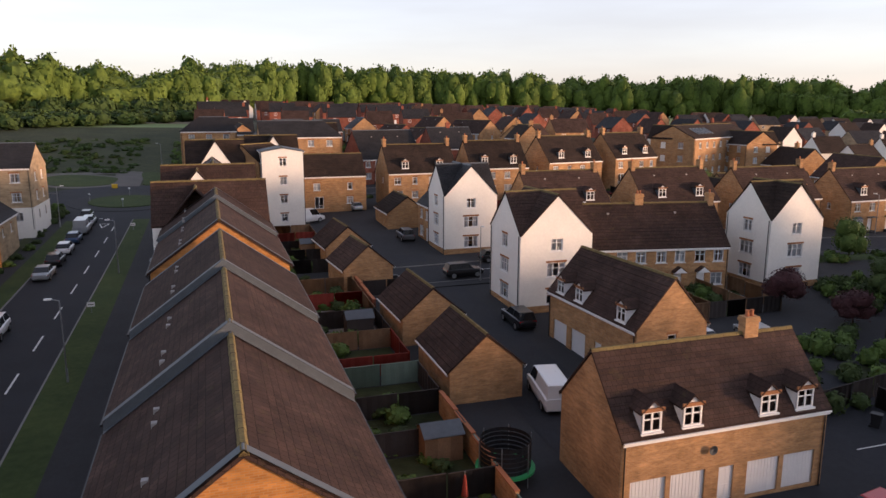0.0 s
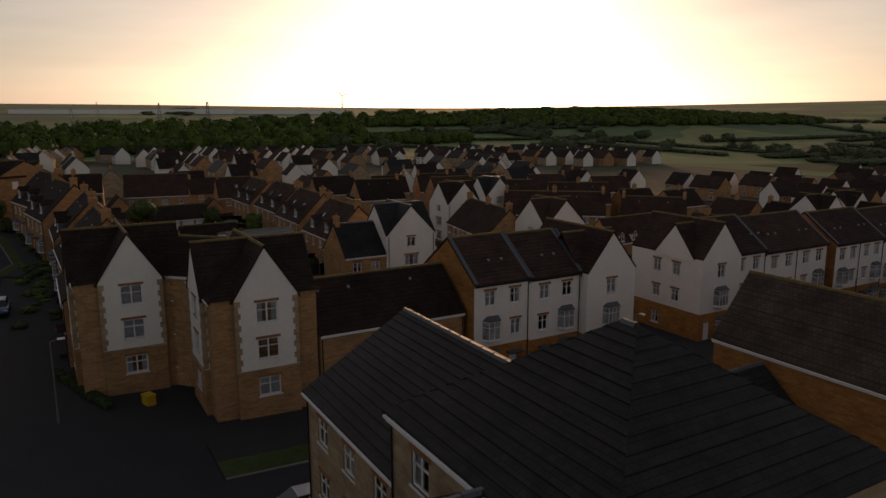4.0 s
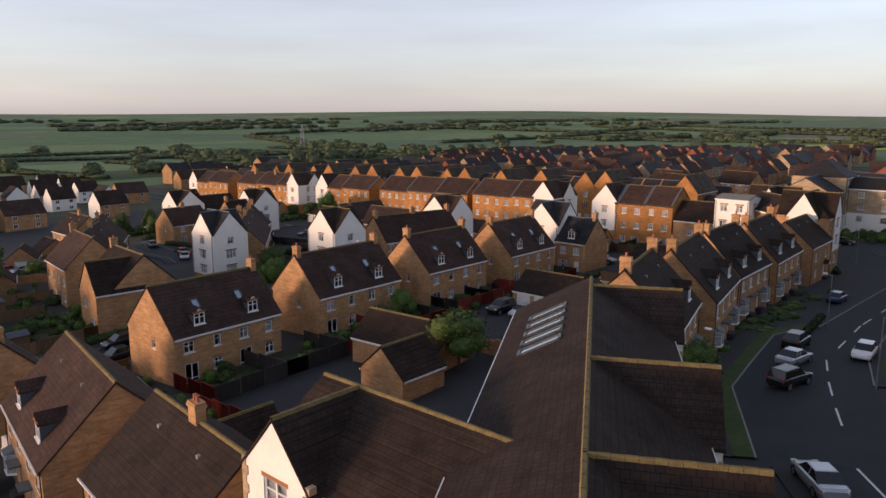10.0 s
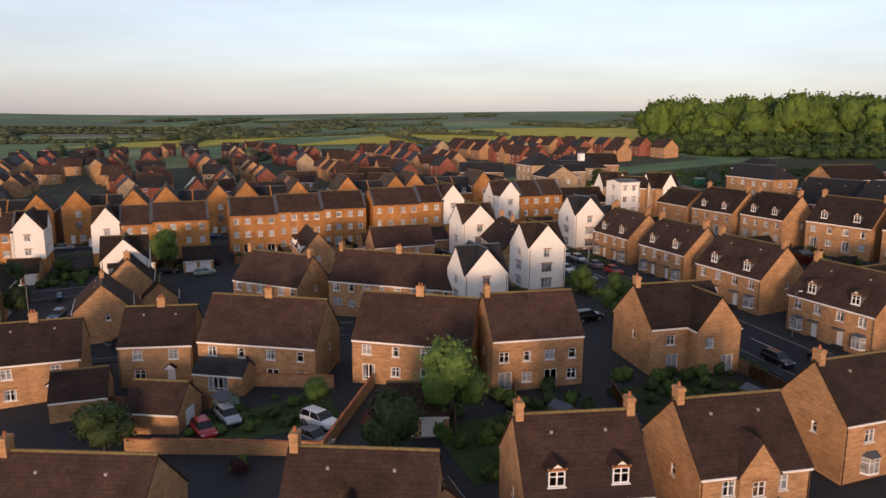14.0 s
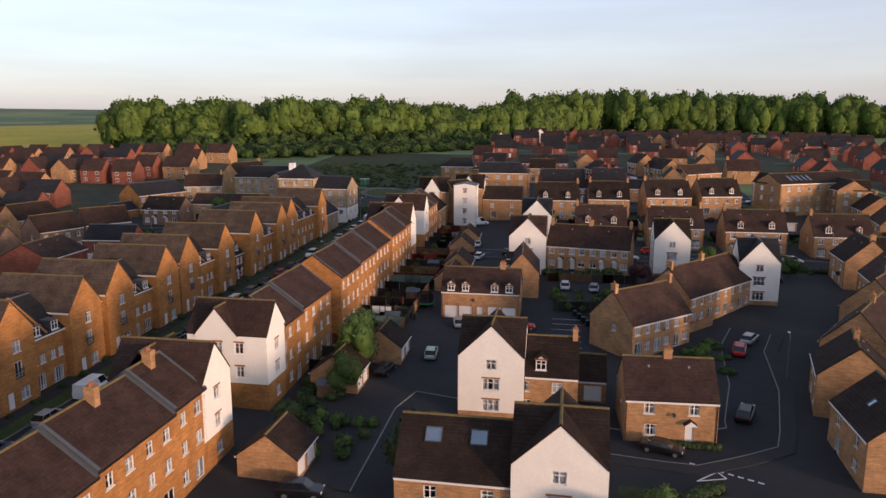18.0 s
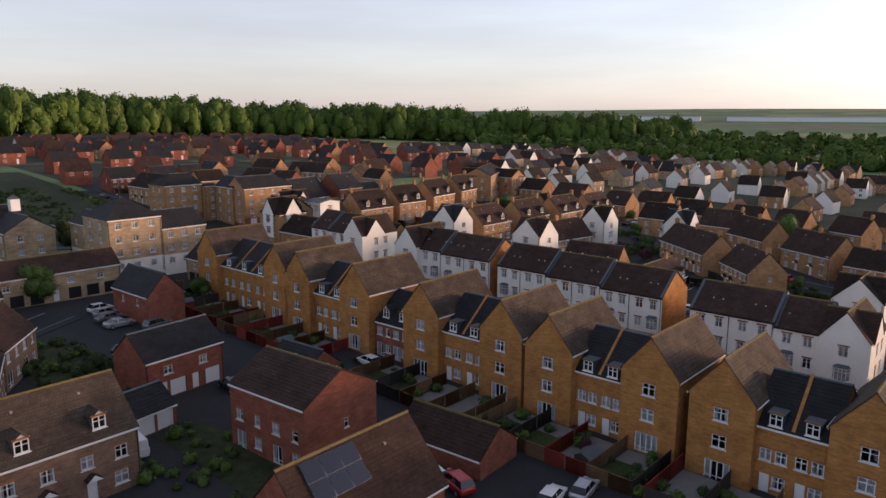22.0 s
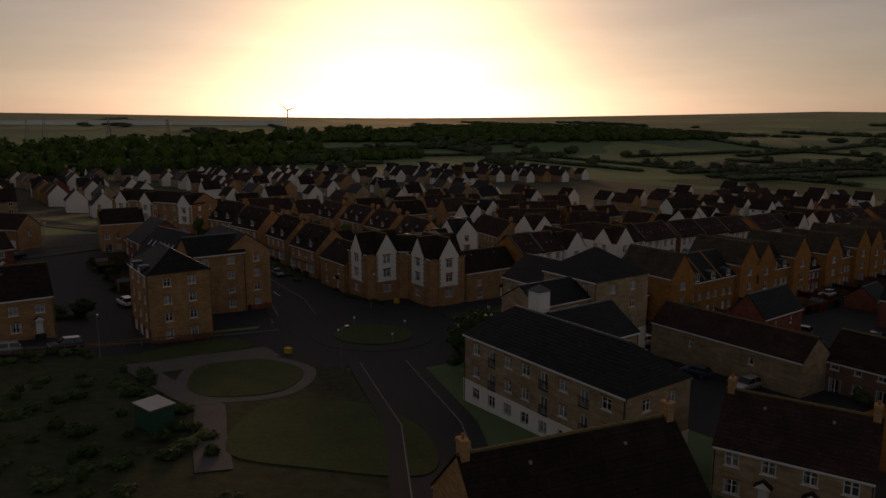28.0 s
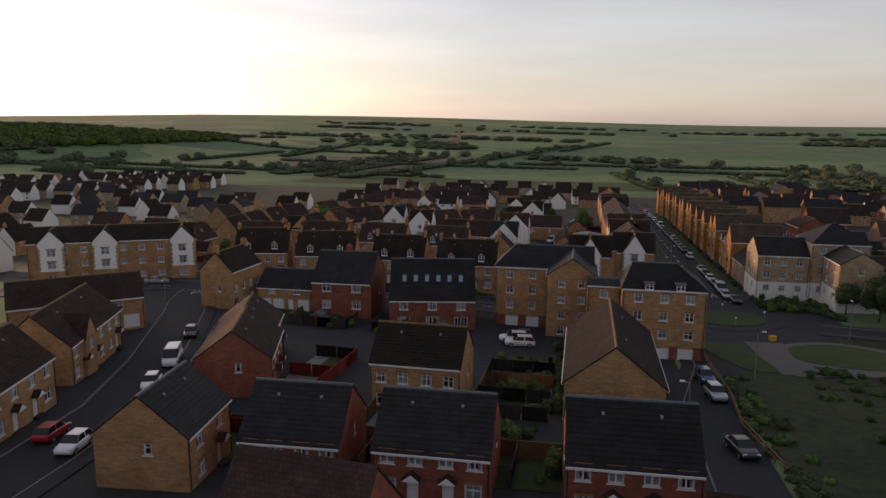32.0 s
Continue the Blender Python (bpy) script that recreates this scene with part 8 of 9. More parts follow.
def fence(s1, d1, s2, d2, mt="wood"):
    L = math.hypot(s2 - s1, d2 - d1)
    n = max(1, round(L / 2.7))
    ang = math.degrees(math.atan2(s2 - s1, d2 - d1))
    f = thing("fence", s1, d1, ang, f"{FENCE_WORDS[mt]} garden fence with close boards", "fence", "garden fences")
    g0 = ground(*at(s1, d1))
    for i in range(n + 1):
        k = i / n
        z = ground(*at(s1 + (s2 - s1) * k, d1 + (d2 - d1) * k)) - g0
        if i in (0, n):
            part("post", POSTS[mt], None, f, m=pose(L * k, 0, z))
        if i < n:
            k = (i + 0.5) / n
            z = ground(*at(s1 + (s2 - s1) * k, d1 + (d2 - d1) * k)) - g0
            part("panel", PANELS[mt], None, f, m=pose(L * k, 0, z) @ Matrix.Diagonal((L / n / 1.78, 1, 1, 1)))


def garden_wall(s1, d1, s2, d2, h=1.7, wall="buff"):
    L = math.hypot(s2 - s1, d2 - d1)
    ang = math.degrees(math.atan2(s2 - s1, d2 - d1))
    g = thing("garden_wall", s1, d1, ang, f"{'buff' if wall == 'buff' else 'red'} brick garden wall with coping", "garden wall", "garden walls")
    g0 = ground(*at(s1, d1))
    n = max(1, round(L / 3))
    w, c = Shape(), Shape()
    for i in range(n):
        x0, x1 = L * i / n, L * (i + 1) / n
        k = (i + 0.5) / n
        z = ground(*at(s1 + (s2 - s1) * k, d1 + (d2 - d1) * k)) - g0
        w.box(x0, x1, -0.11, 0.11, z - 0.8, z + h)
        c.box(x0, x1, -0.15, 0.15, z + h, z + h + 0.07)
    part("wall", w, M[wall], g)
    part("coping", c, M["pot"], g)


def lawn(s1, s2, d1, d2, mt="grass"):
    strip("garden", [(s1, (d1 + d2) / 2), (s2, (d1 + d2) / 2)], -abs(d2 - d1) / 2, abs(d2 - d1) / 2, 0.075, M[mt], {"grass": "small mown back lawn", "rough": "unkempt back garden", "kerb": "pale paved patio"}[mt], "garden")


def gardens(s0, s1, n, d0, d1, mts=("wood", "wood_red", "wood_dark"), back=True):
    u = (s1 - s0) / n
    for i in range(n + 1):
        fence(s0 + u * i, d0, s0 + u * i, d1, fr.choice(mts))
    for i in range(n):
        if back:
            fence(s0 + u * i, d1, s0 + u * (i + 1), d1, fr.choice(mts))
        a, b = s0 + u * i + 0.2, s0 + u * (i + 1) - 0.2
        m = d0 + (d1 - d0) * 0.35
        lawn(a, b, m, d1 - 0.2 * (1 if d1 > d0 else -1), fr.choice(("grass", "rough", "rough", "kerb")))
        lawn(a, b, d0, m, "kerb")


gardens(16.2, 27.0, 2, 16.8, 22.0)
gardens(31.5, 63.2, 6, 17.0, 25.8, ("wood_green", "wood_red", "wood_dark", "wood"))
gardens(65.0, 88.8, 4, 17.0, 25.6)
gardens(98.0, 121.0, 4, 17.0, 25.4)
for a, b in ((-29.3, -8.2), (-6.3, 13.7), (15.0, 35.1), (36.9, 56.7), (66.9, 89.1), (90.3, 116.3)):
    gardens(a, b, 4, -25.6, -34.5, ("wood", "wood_red", "wood", "wood_dark"))

# back gardens of the cross streets
def row_gardens(d0, d1, n, s0, s1, mts=("wood", "wood_red", "wood_dark")):
    u = (d1 - d0) / n
    for i in range(n + 1):
        fence(s0, d0 + u * i, s1, d0 + u * i, fr.choice(mts))
    for i in range(n):
        fence(s1, d0 + u * i, s1, d0 + u * (i + 1), fr.choice(mts))
        strip("garden", [((s0 + s1) / 2, d0 + u * i + 0.2), ((s0 + s1) / 2, d0 + u * (i + 1) - 0.2)], -abs(s1 - s0) / 2, abs(s1 - s0) / 2, 0.075, M[fr.choice(("grass", "rough", "kerb", "rough"))], "small fenced back garden", "garden")


row_gardens(89.0, 122.0, 4, 110.8, 118.5, ("wood_red", "wood_dark"))
row_gardens(54.0, 84.5, 4, 112.0, 117.0, ("wood_red", "wood_dark"))
row_gardens(42.0, 88.0, 6, 139.0, 131.5, ("wood_red", "wood", "wood_dark"))
row_gardens(48.5, 66.0, 4, 77.4, 69.5, ("wood_dark", "wood"))
row_gardens(43.2, 57.4, 3, 182.4, 189.0, ("wood_dark", "wood"))
row_gardens(61.8, 71.8, 2, 183.0, 189.5, ("wood_dark", "wood"))
row_gardens(39.5, 52.0, 2, 226.0, 235.0, ("wood_dark", "wood"))
row_gardens(16.0, 42.5, 4, 242.6, 235.4, ("wood_dark", "wood"))
row_gardens(47.0, 58.0, 2, 243.0, 235.4, ("wood_dark", "wood"))
gardens(205.0, 224.8, 3, 27.0, 35.5, ("wood_dark", "wood"))
gardens(206.0, 225.0, 2, 60.4, 54.4, ("wood_red", "wood_dark"))
gardens(226.0, 236.0, 1, 58.0, 54.0, ("wood_red", "wood_dark"))


def rail_fence(s1, d1, s2, d2):
    """Low open fence: posts and two rails."""
    L = math.hypot(s2 - s1, d2 - d1)
    n = max(1, round(L / 2.6))
    f = thing("rail_fence", s1, d1, math.degrees(math.atan2(s2 - s1, d2 - d1)), "weathered low timber post and rail fence beside the meadow", "fence", "meadow fences")
    g0 = ground(*at(s1, d1))
    z = [ground(*at(s1 + (s2 - s1) * i / n, d1 + (d2 - d1) * i / n)) - g0 for i in range(n + 1)]
    for i in range(n + 1):
        sh = Shape()
        x = L * i / n
        sh.box(x - 0.07, x + 0.07, -0.07, 0.07, z[i] - 0.4, z[i] + 1.15)
        part("post", sh, M["wood"], f)
        if i < n:
            for h in (0.5, 0.95):
                sh = Shape()
                a, b = Vector((x, -0.1, z[i] + h)), Vector((L * (i + 1) / n, -0.1, z[i + 1] + h))
                w, t = Vector((0, 0.05, 0)), Vector((0, 0, 0.14))
                sh.face([a - w, b - w, b - w + t, a - w + t])
                sh.face([b + w, a + w, a + w + t, b + w + t])
                sh.face([a - w + t, b - w + t, b + w + t, a + w + t])
                sh.face([b - w, a - w, a + w, b + w])
                part("rail", sh, M["wood"], f)


RAILS = [(181.3, 5.3), (198.4, 5.6), (211.4, 5.7), (221.5, 6.6), (233.8, 5.6)]
for a, b in zip(RAILS, RAILS[1:]):
    rail_fence(*a, *b)
garden_wall(44.6, 25.8, 57.6, 25.8)
garden_wall(64.0, 89.0, 48.5, 75.5, 1.5)
garden_wall(46.5, 76.5, 32.5, 62.5, 1.5)
garden_wall(37.0, 103.4, 21.5, 94.5, 1.6)
garden_wall(21.5, 94.5, 19.5, 104.5, 1.6)
garden_wall(41.5, 104.8, 32.5, 119.5, 1.5)
garden_wall(32.5, 119.5, 14.5, 110.5, 1.5)
garden_wall(136.5, 98.2, 148.5, 98.6, 1.7)
garden_wall(129.5, 97.0, 136.5, 98.2, 1.7)
garden_wall(79.0, 26.0, 88.5, 26.0, 1.8, "red")
fence(86.5, 26.5, 86.5, 31.5, "wood_dark")
fence(60.0, 69.0, 52.0, 62.5, "wood_dark")
fence(52.0, 62.5, 50.0, 50.0, "wood_dark")
fence(36.0, 56.5, 50.0, 56.5, "wood_dark")
fence(36.5, 60.5, 47.0, 66.5, "wood_dark")
fence(24.0, 104.0, 12.0, 98.0, "wood")
fence(56.0, 113.0, 50.0, 127.0, "wood")
fence(66.0, 118.0, 62.0, 130.0, "wood")
fence(84.0, 117.0, 84.0, 131.0, "wood")
fence(101.0, 122.0, 101.0, 131.0, "wood")
fence(118.5, 124.0, 132.0, 124.0, "wood_red")
lawn(22.0, 36.0, 105.0, 113.0)
lawn(44.0, 60.0, 118.0, 130.0)
lawn(66.0, 82.0, 117.0, 131.0, "rough")
lawn(104.0, 132.0, 124.5, 130.0)
lawn(-26.0, -5.0, 58.0, 74.0, "rough")
lawn(40.0, 56.0, 58.0, 66.0, "rough")
lawn(84.5, 88.5, 76.0, 104.0)
lawn(141.0, 152.0, -22.0, -13.0, "rough")
lawn(196.0, 220.0, 27.0, 34.0)
lawn(36.0, 60.0, -60.0, -54.0, "rough")
lawn(78.0, 100.0, -64.0, -56.0, "rough")


# ---------------------------------------------------------------- street furniture and garden things
POLE = Shape()
POLE.tube((0, 0, -0.3), (0, 0, 1.2), 0.09, 0.085, 8)
POLE.tube((0, 0, 1.2), (0, 0, 6.4), 0.06, 0.04, 8)
POLE.tube((0, 0, 6.4), (0, -0.55, 6.55), 0.03, 0.03, 6)
POLE = POLE.mesh("pole", [M["steel"]])
HEAD = Shape()
HEAD.box(-0.12, 0.12, -1.0, -0.5, 6.5, 6.62)
HEAD = HEAD.mesh("lantern", [M["upvc"]])


def street_lamp(s, d, ang):
    p = thing("street_lamp", s, d, ang, "grey steel street lamp on a slim pole", "street lamp", "street lamps")
    part("pole", POLE, None, p)
    part("lantern", HEAD, None, p)


for s, d, ang in ((70, 0.6, -90), (36, -11.0, 90), (104, 0.6, -90), (136, -11.0, 90), (2, 0.6, -90), (-28, -11, 90), (150, 13.5, 0), (157.5, 66, 0), (157.0, 100.5, 0), (166.3, 88.0, 180), (-3.5, 52.4, 0), (25.6, 82.6, 180), (46, 41, 90), (88.5, 76.0, 0), (98.8, 112.0, 180), (98.8, 60.0, 180), (200.0, 0.6, -90), (228.0, 13.2, 90), (173.5, -20.0, 0), (104.5, -62.0, 0), (88.5, 40.6, 0), (196.0, 90.0, 60), (212.0, 42.0, 0)):
    street_lamp(s, d, ang)


def bin_(s, d, ang, lid="blue"):
    b = thing("wheelie_bin", s, d, ang, f"{'dark' if lid == 'black' else lid} wheeled refuse bin standing by a wall", "bin", "wheelie bins")
    sh = Shape()
    lo = [(-0.22, -0.24, 0.06), (0.22, -0.24, 0.06), (0.22, 0.24, 0.06), (-0.22, 0.24, 0.06)]
    hi = [(-0.28, -0.33, 1.0), (0.28, -0.33, 1.0), (0.28, 0.33, 1.0), (-0.28, 0.33, 1.0)]
    for i in range(4):
        j = (i + 1) % 4
        sh.face([lo[i], lo[j], hi[j], hi[i]])
    sh.face(lo[::-1])
    part("body", sh, M["black"], b)
    sh = Shape()
    sh.box(-0.3, 0.3, -0.38, 0.36, 1.0, 1.06)
    part("lid", sh, M["blue_door"] if lid == "blue" else M["black"], b)
    for sx in (-1, 1):
        w = Shape()
        w.tube((sx * 0.2, 0.3, 0.1), (sx * 0.27, 0.3, 0.1), 0.1, 0.1, 8)
        part("wheel", w, M["rubber"], b)


for k in range(6):
    bin_(-1.0 + 0.1 * k, 37.2 + 0.75 * k, 0, "blue" if k % 3 else "black")
for k in range(5):
    bin_(47.6 - 1.6 * k, 53.8 + 0.7 * k, 30, "black")
for s, d in ((90.5, 30.8), (25.6, 26.6), (41.0, 26.6), (99.0, 26.4), (171.0, 22.0), (64.5, 33.2), (58.0, -36.0), (36.6, -35.4), (199.0, 27.8), (112.6, 60.0), (112.6, 76.0), (106.0, 132.4), (62.0, 132.6), (16.4, 94.6)):
    bin_(s, d, 90, fr.choice(("blue", "black", "black")))


def shed(s, d, ang, w=2.4, dp=1.8, mt="wood", roof="lead"):
    h = thing("garden_shed", s, d, ang, f"small {FENCE_WORDS[mt]} garden shed with felt roof", "shed", "garden sheds")
    sh = Shape()
    sh.box(-w / 2, w / 2, -dp / 2, dp / 2, -0.3, 1.8)
    for sx in (-1, 1):
        sh.face([(sx * w / 2, -sx * dp / 2, 1.8), (sx * w / 2, sx * dp / 2, 1.8), (sx * w / 2, 0, 2.25)])
    part("wall", sh, M[mt], h)
    sh = Shape()
    for sy in (-1, 1):
        q = [(-w / 2 - 0.1, sy * (dp / 2 + 0.15), 1.74), (w / 2 + 0.1, sy * (dp / 2 + 0.15), 1.74), (w / 2 + 0.1, 0, 2.3), (-w / 2 - 0.1, 0, 2.3)]
        sh.face(q if sy < 0 else q[::-1])
        sh.face([(x, y, z - 0.05) for x, y, z in (q[::-1] if sy < 0 else q)])
    part("roof", sh, M[roof], h)
    sh = Shape()
    sh.box(-0.4, 0.4, -dp / 2 - 0.03, -dp / 2, 0.05, 1.7)
    part("door", sh, M[mt], h)


for s, d, ang, mt in ((38.0, 23.6, 0, "wood_dark"), (52.2, 24.0, 0, "wood"), (9.0, 22.0, 0, "wood"), (75.0, 23.6, 0, "wood_dark"), (108.0, 23.6, 0, "wood"), (0.5, -33.0, 0, "wood"), (21.0, -32.6, 0, "wood_dark"), (73.0, -33.0, 0, "wood"), (102.0, -33.0, 0, "wood_red"), (116.6, 99.0, 90, "wood"), (133.4, 57.0, 90, "wood"), (133.4, 81.0, 90, "wood_dark"), (24.6, 104.6, 30, "wood_green"), (57.4, 122.0, 20, "wood"), (79.0, 126.0, 0, "wood"), (187.6, 46.0, 90, "wood_dark"), (187.8, 67.0, 90, "wood")):
    shed(s, d, ang, mt=mt)

# trampoline with its net
tr = thing("trampoline", 48.8, 26.9, 0, "round trampoline with green rim and black safety net", "trampoline")
sh = Shape()
for i in range(24):
    a, b = 6.2832 * i / 24, 6.2832 * (i + 1) / 24
    p = lambda q, r, z: Vector((math.cos(q) * r, math.sin(q) * r, z))
    sh.face([p(a, 1.45, 0.82), p(a, 1.75, 0.8), p(b, 1.75, 0.8), p(b, 1.45, 0.82)])
    sh.face([p(a, 1.75, 0.8), p(a, 1.75, 0.68), p(b, 1.75, 0.68), p(b, 1.75, 0.8)])
part("rim", sh, mat("green_pad", (0.03, 0.30, 0.10), 0.6), tr)
sh = Shape()
sh.face([p(6.2832 * i / 24, 1.46, 0.8) for i in range(24)])
part("mat", sh, M["black"], tr)
sh = Shape()
for i in range(24):
    a, b = 6.2832 * i / 24, 6.2832 * (i + 1) / 24
    for z in range(6):
        sh.face([p(a, 1.5, 0.85 + 0.28 * z), p(b, 1.5, 0.85 + 0.28 * z), p(b, 1.5, 1.07 + 0.28 * z), p(a, 1.5, 1.07 + 0.28 * z)])
part("net", sh, M["black"], tr)
for i in range(6):
    a = 6.2832 * i / 6
    sh = Shape()
    sh.tube(p(a, 1.62, -0.1), p(a, 1.62, 2.6), 0.03, 0.03, 6)
    part("post", sh, M["steel"], tr)

pa = thing("parasol", 46.0, 23.4, 0, "closed red parasol on a patio", "parasol")
sh = Shape()
sh.tube((0, 0, 0), (0, 0, 2.5), 0.025, 0.025, 6)
part("pole", sh, M["steel"], pa)
sh = Shape()
sh.tube((0, 0, 1.1), (0, 0, 2.3), 0.2, 0.06, 8)
part("canopy", sh, M["wood_red"], pa)
pa = thing("parasol", 120.0, 97.0, 0, "closed white parasol on a lawn", "parasol")
sh = Shape()
sh.tube((0, 0, 0), (0, 0, 2.5), 0.025, 0.025, 6)
part("pole", sh, M["steel"], pa)
sh = Shape()
sh.tube((0, 0, 1.1), (0, 0, 2.3), 0.2, 0.06, 8)
part("canopy", sh, M["upvc"], pa)
wl = thing("clothes_line", 41.0, 21.0, 0, "clothes line with white washing hung out", "clothes line")
sh = Shape()
for x in (-2.2, 2.2):
    sh.tube((x, 0, -0.2), (x, 0, 2.1), 0.03, 0.03, 6)
sh.tube((-2.2, 0, 2.0), (2.2, 0, 2.0), 0.008, 0.008, 4)
part("line", sh, M["steel"], wl)
for x0, x1, z in ((-1.9, -0.6, 0.7), (-0.5, 0.3, 1.0), (0.5, 1.5, 0.85)):
    sh = Shape()
    for i in range(6):
        a, b = x0 + (x1 - x0) * i / 6, x0 + (x1 - x0) * (i + 1) / 6
        q = [(a, 0.04 * math.sin(i * 2.1), z), (b, 0.04 * math.sin(i * 2.1 + 2.1), z), (b, 0, 2.0), (a, 0, 2.0)]
        sh.face(q)
        sh.face([(x, y + 0.01, zz) for x, y, zz in q[::-1]])
    part("washing", sh, M["upvc"], wl)
for s, d in ((44.5, 22.4), (36.5, 21.8), (120.0, 95.0), (24.0, 101.0)):
    t = thing("garden_table", s, d, 20, "small brown wooden garden table on a patio", "table", "garden tables")
    sh = Shape()
    sh.box(-0.6, 0.6, -0.4, 0.4, 0.7, 0.75)
    part("tabletop", sh, M["wood"], t)
    for x in (-0.5, 0.5):
        for y in (-0.32, 0.32):
            sh = Shape()
            sh.box(x - 0.03, x + 0.03, y - 0.03, y + 0.03, 0, 0.7)
            part("leg", sh, M["wood"], t)
    for y, r in ((-0.85, 0), (0.85, 180)):
        c = thing("garden_chair", s + y * 0.9, d, 20 + r, "brown wooden garden chair beside a table", "chair", "garden chairs")
        sh = Shape()
        sh.box(-0.25, 0.25, -0.25, 0.25, 0.42, 0.46)
        part("seat", sh, M["wood"], c)
        sh = Shape()
        sh.box(-0.25, 0.25, -0.27, -0.23, 0.46, 0.95)
        part("backrest", sh, M["wood"], c)
        for x in (-0.22, 0.22):
            for yy in (-0.22, 0.22):
                sh = Shape()
                sh.box(x - 0.025, x + 0.025, yy - 0.025, yy + 0.025, 0, 0.42)
                part("leg", sh, M["wood"], c)

# green utility kiosk on the meadow
x, y = -97.6, 163.4
ks, kd = (x - OX) * UX + (y - OY) * UY, (x - OX) * VX + (y - OY) * VY
kk = thing("utility_kiosk", ks, kd, 15, "green utility kiosk with a pale flat roof on the grass", "kiosk")
sh = Shape()
sh.box(-1.7, 1.7, -1.3, 1.3, -0.6, 2.5)
part("body", sh, mat("green_kiosk_paint", (0.03, 0.10, 0.06), 0.5), kk)
sh = Shape()
sh.box(-1.85, 1.85, -1.45, 1.45, 2.5, 2.65)
part("roof", sh, M["steel"], kk)
for x in (-0.85, 0.85):
    sh = Shape()
    sh.box(x - 0.75, x + 0.75, -1.34, -1.3, 0.0, 2.2)
    part("door", sh, M["green_door"], kk)

# bollards and signs at the roundabout and along the avenue
for s, d in ((153.2, -3.7), (165.8, -3.7), (159.5, 2.6), (159.5, -10.0)):
    b = thing("sign_bollard", s, d, 0, "short white-headed sign bollard at the island", "bollard", "roundabout bollards")
    sh = Shape()
    sh.tube((0, 0, 0), (0, 0, 1.5), 0.05, 0.05, 8)
    part("post", sh, M["steel"], b)
    sh = Shape()
    sh.tube((0, 0, 1.5), (0, 0, 1.75), 0.2, 0.16, 10)
    part("head", sh, M["upvc"], b)
for s, d, ang in ((24, -0.2, 0), (88, -0.2, 0), (132, -0.2, 0), (-16, -0.2, 0), (172, 8.6, 0)):
    b = thing("road_sign", s, d, ang, "small white road sign on a low grey post", "road sign", "road signs")
    sh = Shape()
    sh.tube((0, 0, -0.2), (0, 0, 1.2), 0.03, 0.03, 6)
    part("post", sh, M["steel"], b)
    sh = Shape()
    sh.box(-0.35, 0.35, -0.05, -0.03, 0.75, 1.2)
    part("plate", sh, M["upvc"], b)
    sh = Shape()
    sh.box(-0.25, 0.25, -0.056, -0.05, 0.92, 1.0)
    part("lettering_bar", sh, M["black"], b)
for s, d in ((143.5, 14.6), (176.0, -7.5)):
    b = thing("grit_bin", s, d, 20, "yellow grit bin on the footway", "grit bin", "grit bins")
    sh = Shape()
    sh.box(-0.5, 0.5, -0.35, 0.35, 0, 0.75)
    part("body", sh, mat("yellow_plastic", (0.55, 0.36, 0.02), 0.5), b)
    sh = Shape()
    sh.box(-0.54, 0.54, -0.39, 0.39, 0.75, 0.88)
    part("lid", sh, bpy.data.materials["yellow_plastic"], b)


# satellite dishes
def dish(s, d, ang, z, off):
    b = thing("satellite_dish", s, d, ang, "grey satellite dish fixed to a brick wall", "satellite dish", "satellite dishes", dz=z)
    sh = Shape()
    n = 12
    for i in range(n):
        a, c = 6.2832 * i / n, 6.2832 * (i + 1) / n
        q = [(0.28 * math.cos(a), off - 0.25, 0.28 * math.sin(a)), (0.28 * math.cos(c), off - 0.25, 0.28 * math.sin(c)), (0, off - 0.17, 0)]
        sh.face(q)
        sh.face(q[::-1])
    part("dish", sh, M["lead"], b)
    sh = Shape()
    sh.tube((0, off - 0.19, 0), (0, off + 0.05, -0.1), 0.02, 0.02, 6)
    part("bracket", sh, M["steel"], b)


for s, d, ang, z, off in ((46.4, 36.5, 0, 3.3, -3.3), (9.0, 64.6, 0, 3.4, -4.0), (36.4, 63.8, 45, 3.4, -4.3), (107.0, 78.0, 0, 3.6, -4.6), (31.0, 94.6, 45, 3.4, -4.5)):
    dish(s, d, ang, z, off)

# solar panels on the red brick house
for i in range(3):
    for j in range(3):
        if i == 0 and j > 0:
            continue
        sp = thing("solar_panel", 26.55, -60.55, math.degrees(math.atan2(0.3, 13.7)), "black glass solar panel on a tiled roof", "solar panel", "solar panels", 0.8)
        y0, z0 = on_slope(8.8, 5.9, 10.8, 0.22 + 0.25 * i)
        y1, z1 = on_slope(8.8, 5.9, 10.8, 0.22 + 0.25 * i + 0.235)
        for nm, grow, lift, mt in (("frame", 0.03, 0.24, "steel"), ("cells", 0.0, 0.275, "panel")):
            sh = Shape()
            x0, x1 = -5.0 + 1.75 * j - grow, -3.32 + 1.75 * j + grow
            n = Vector((0, -(z1 - z0), y1 - y0)).normalized()
            q = [Vector(v) + n * lift for v in ((x0, y0 - grow, z0), (x1, y0 - grow, z0), (x1, y1 + grow, z1), (x0, y1 + grow, z1))]
            sh.face(q)
            if nm == "frame":
                for a in range(4):
                    b = (a + 1) % 4
                    sh.face([q[a] - n * 0.06, q[b] - n * 0.06, q[b], q[a]])
            part(nm, sh, M[mt], sp)


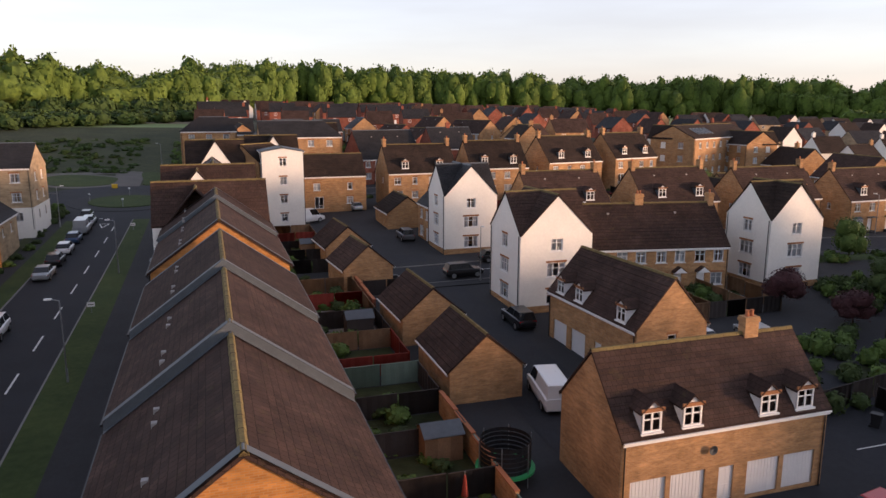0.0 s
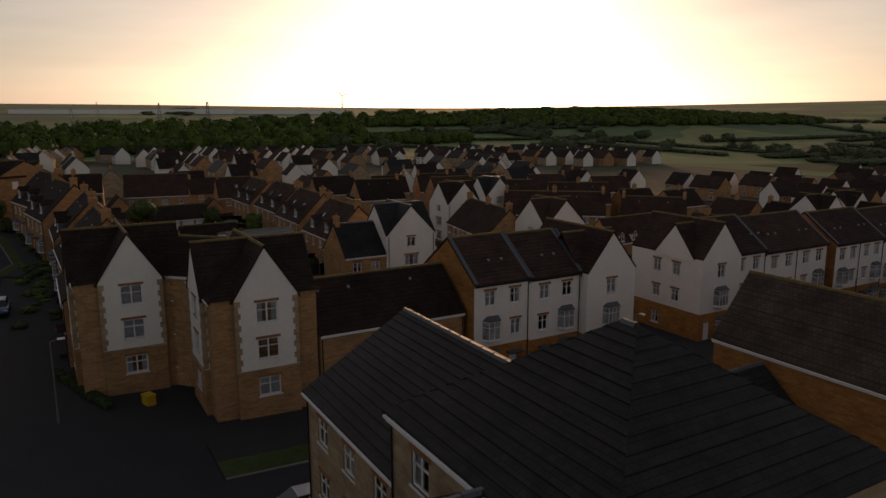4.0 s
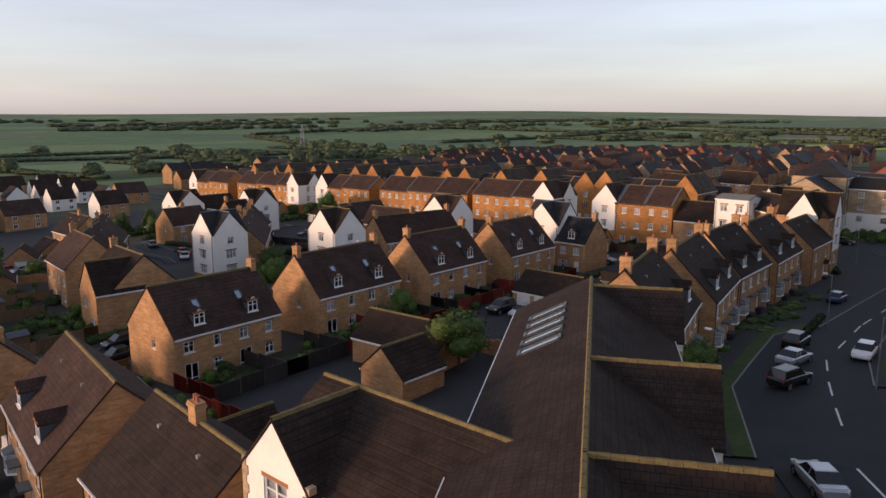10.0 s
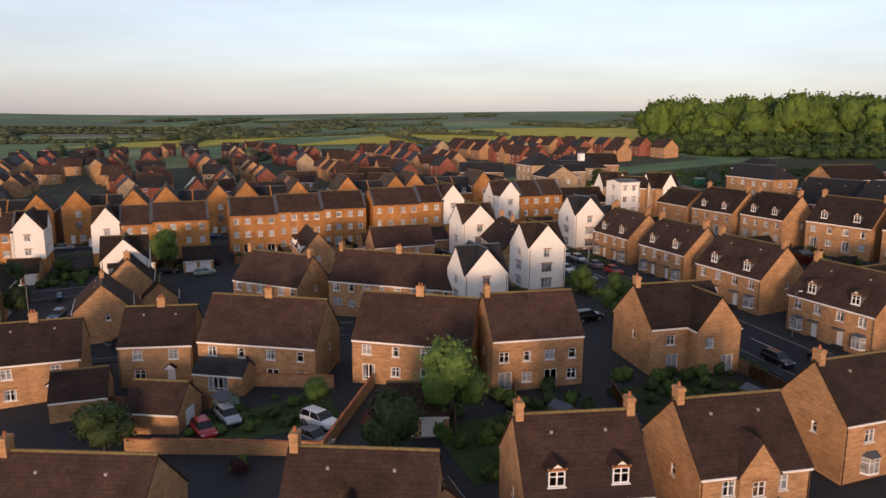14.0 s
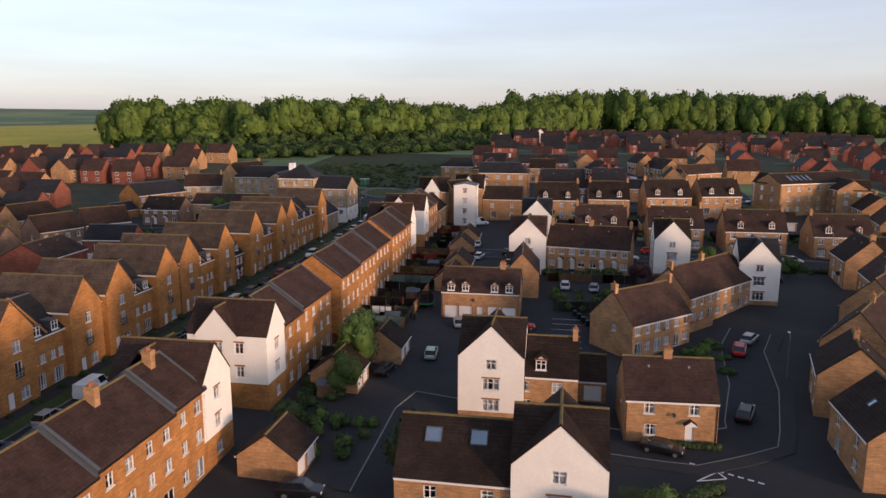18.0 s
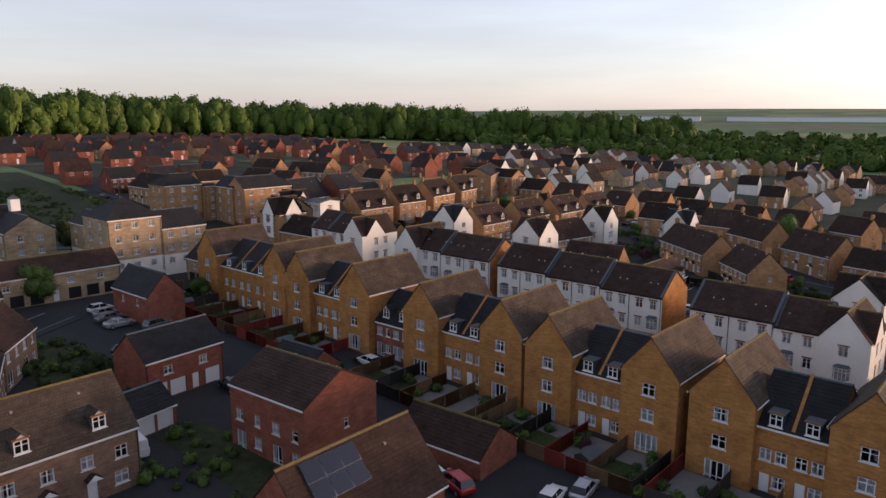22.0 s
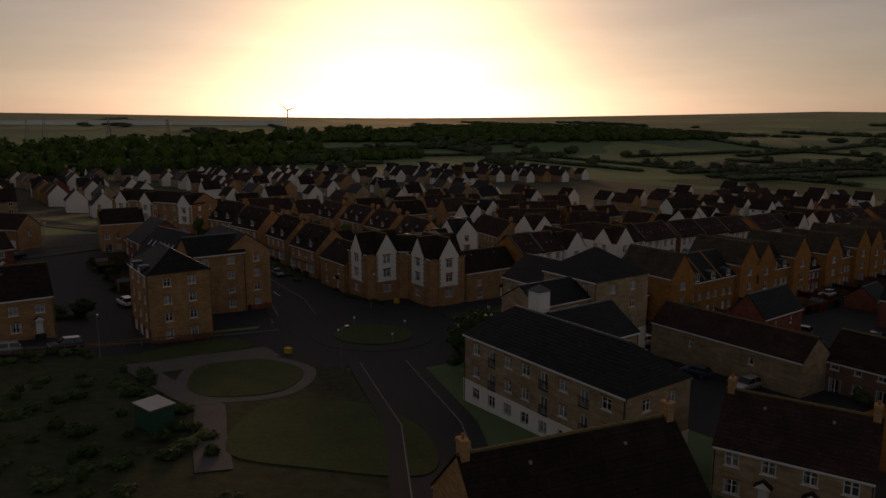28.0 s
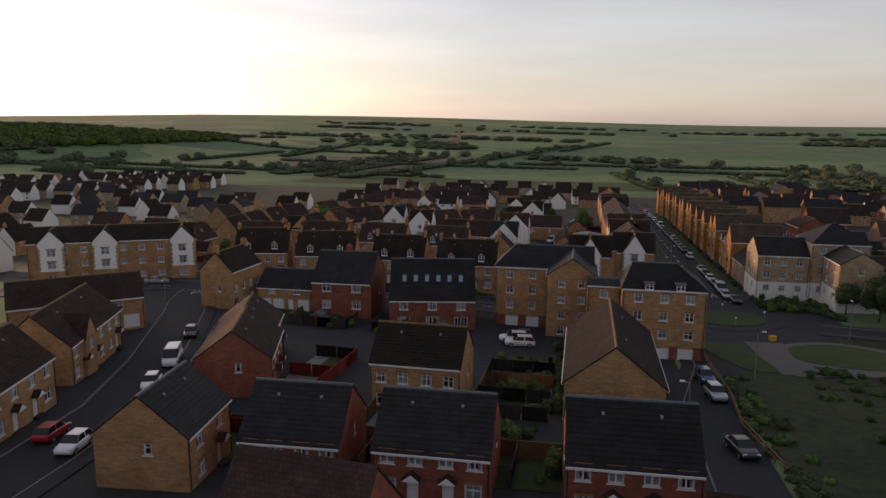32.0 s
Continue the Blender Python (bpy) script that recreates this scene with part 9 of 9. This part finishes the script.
# give-way triangles and junction islands
def painted(name, pts, label, mt="paint", dz=0.066):
    sh = Shape()
    q = []
    for s, d in pts:
        x, y = at(s, d)
        q.append((x, y, ground(x, y) + dz))
    sh.face(q)
    n = sh.f[0]
    if (Vector(q[1]) - Vector(q[0])).cross(Vector(q[2]) - Vector(q[0])).z < 0:
        sh = Shape()
        sh.face(q[::-1])
    tagged(new(name, sh.moved(SCALE).mesh(name, [M[mt]])), label, "road marking", "", "structure")


def give_way(s, d, ang, k=1.0):
    c, n = math.cos(radians(ang)), math.sin(radians(ang))
    tri = [(-0.7, 0), (0.7, 0), (0, 3.2)]
    for a, b in ((0, 1), (1, 2), (2, 0)):
        (x0, y0), (x1, y1) = tri[a], tri[b]
        L = math.hypot(x1 - x0, y1 - y0)
        ux, uy = (x1 - x0) / L * 0.15, (y1 - y0) / L * 0.15
        q = [(x0 - uy * 0.6, y0 + ux * 0.6), (x1 - uy * 0.6, y1 + ux * 0.6), (x1 + uy * 0.6, y1 - ux * 0.6), (x0 + uy * 0.6, y0 - ux * 0.6)]
        painted("give_way_mark", [(s + (y * c + x * n) * k, d + (-y * n + x * c) * k) for x, y in q], "white painted give-way triangle on the road")


give_way(-1.0, 69.0, 120)
give_way(92.0, 138.0, -90)
give_way(138.0, -5.0, 180)
give_way(172.0, 98.0, 0)

# shrubberies: beds, rough corners and the strips behind fences
beds = []
for s0, s1, d0, d1, n, h in ((-27, -16, 44, 74, 90, 1.8), (4, 27, 18, 25, 30, 1.1), (32, 62, 18, 25.5, 40, 1.1), (66, 88, 18, 25.4, 30, 1.2), (98, 120, 18, 25.2, 30, 1.2), (-28, 115, -34, -27, 120, 1.2), (50, 62, 50, 66, 40, 1.6), (66, 76, 74, 84, 40, 1.7), (70, 77, 48, 66, 36, 1.4), (132, 139, 44, 88, 60, 1.2), (112, 118, 56, 120, 70, 1.3), (84, 88, 72, 106, 40, 1.2), (18, 36, 103, 112, 30, 1.2), (44, 62, 114, 130, 50, 1.7), (66, 84, 114, 131, 50, 1.6), (103, 132, 123, 130, 40, 1.4), (139, 152, -24, -12, 46, 1.6), (183, 190, 42, 74, 40, 1.4), (196, 222, 27, 36, 40, 1.4), (226, 244, 20, 60, 50, 1.5), (36, 60, -66, -54, 40, 1.5), (76, 102, -64, -54, 40, 1.6), (116, 124, -72, -62, 20, 1.6), (64, 78, -66, -56, 30, 1.6), (-6, 2, 20, 30, 24, 1.6), (26, 40, 68, 76, 24, 1.0), (150, 156, 100, 104, 14, 2.2), (149, 153, 40, 98, 60, 0.7), (198, 250, 2, 6, 60, 1.0)):
    for k in range(n):
        f = fr.uniform(0.5, 1.3)
        beds.append((*at(fr.uniform(s0, s1), fr.uniform(d0, d1)), 0.2, 1.3 * f + 0.3, h * f))
half_n = len(beds) // 2
fr.shuffle(beds)
planting("shrubbery", beds[:half_n], SMALL, M["leaf_dark"], "dark shrubs filling garden beds and corners", "shrubs", 21)
planting("shrubbery", beds[half_n:], SMALL, M["leaf"], "fresh green shrubs filling garden beds", "shrubs", 22)
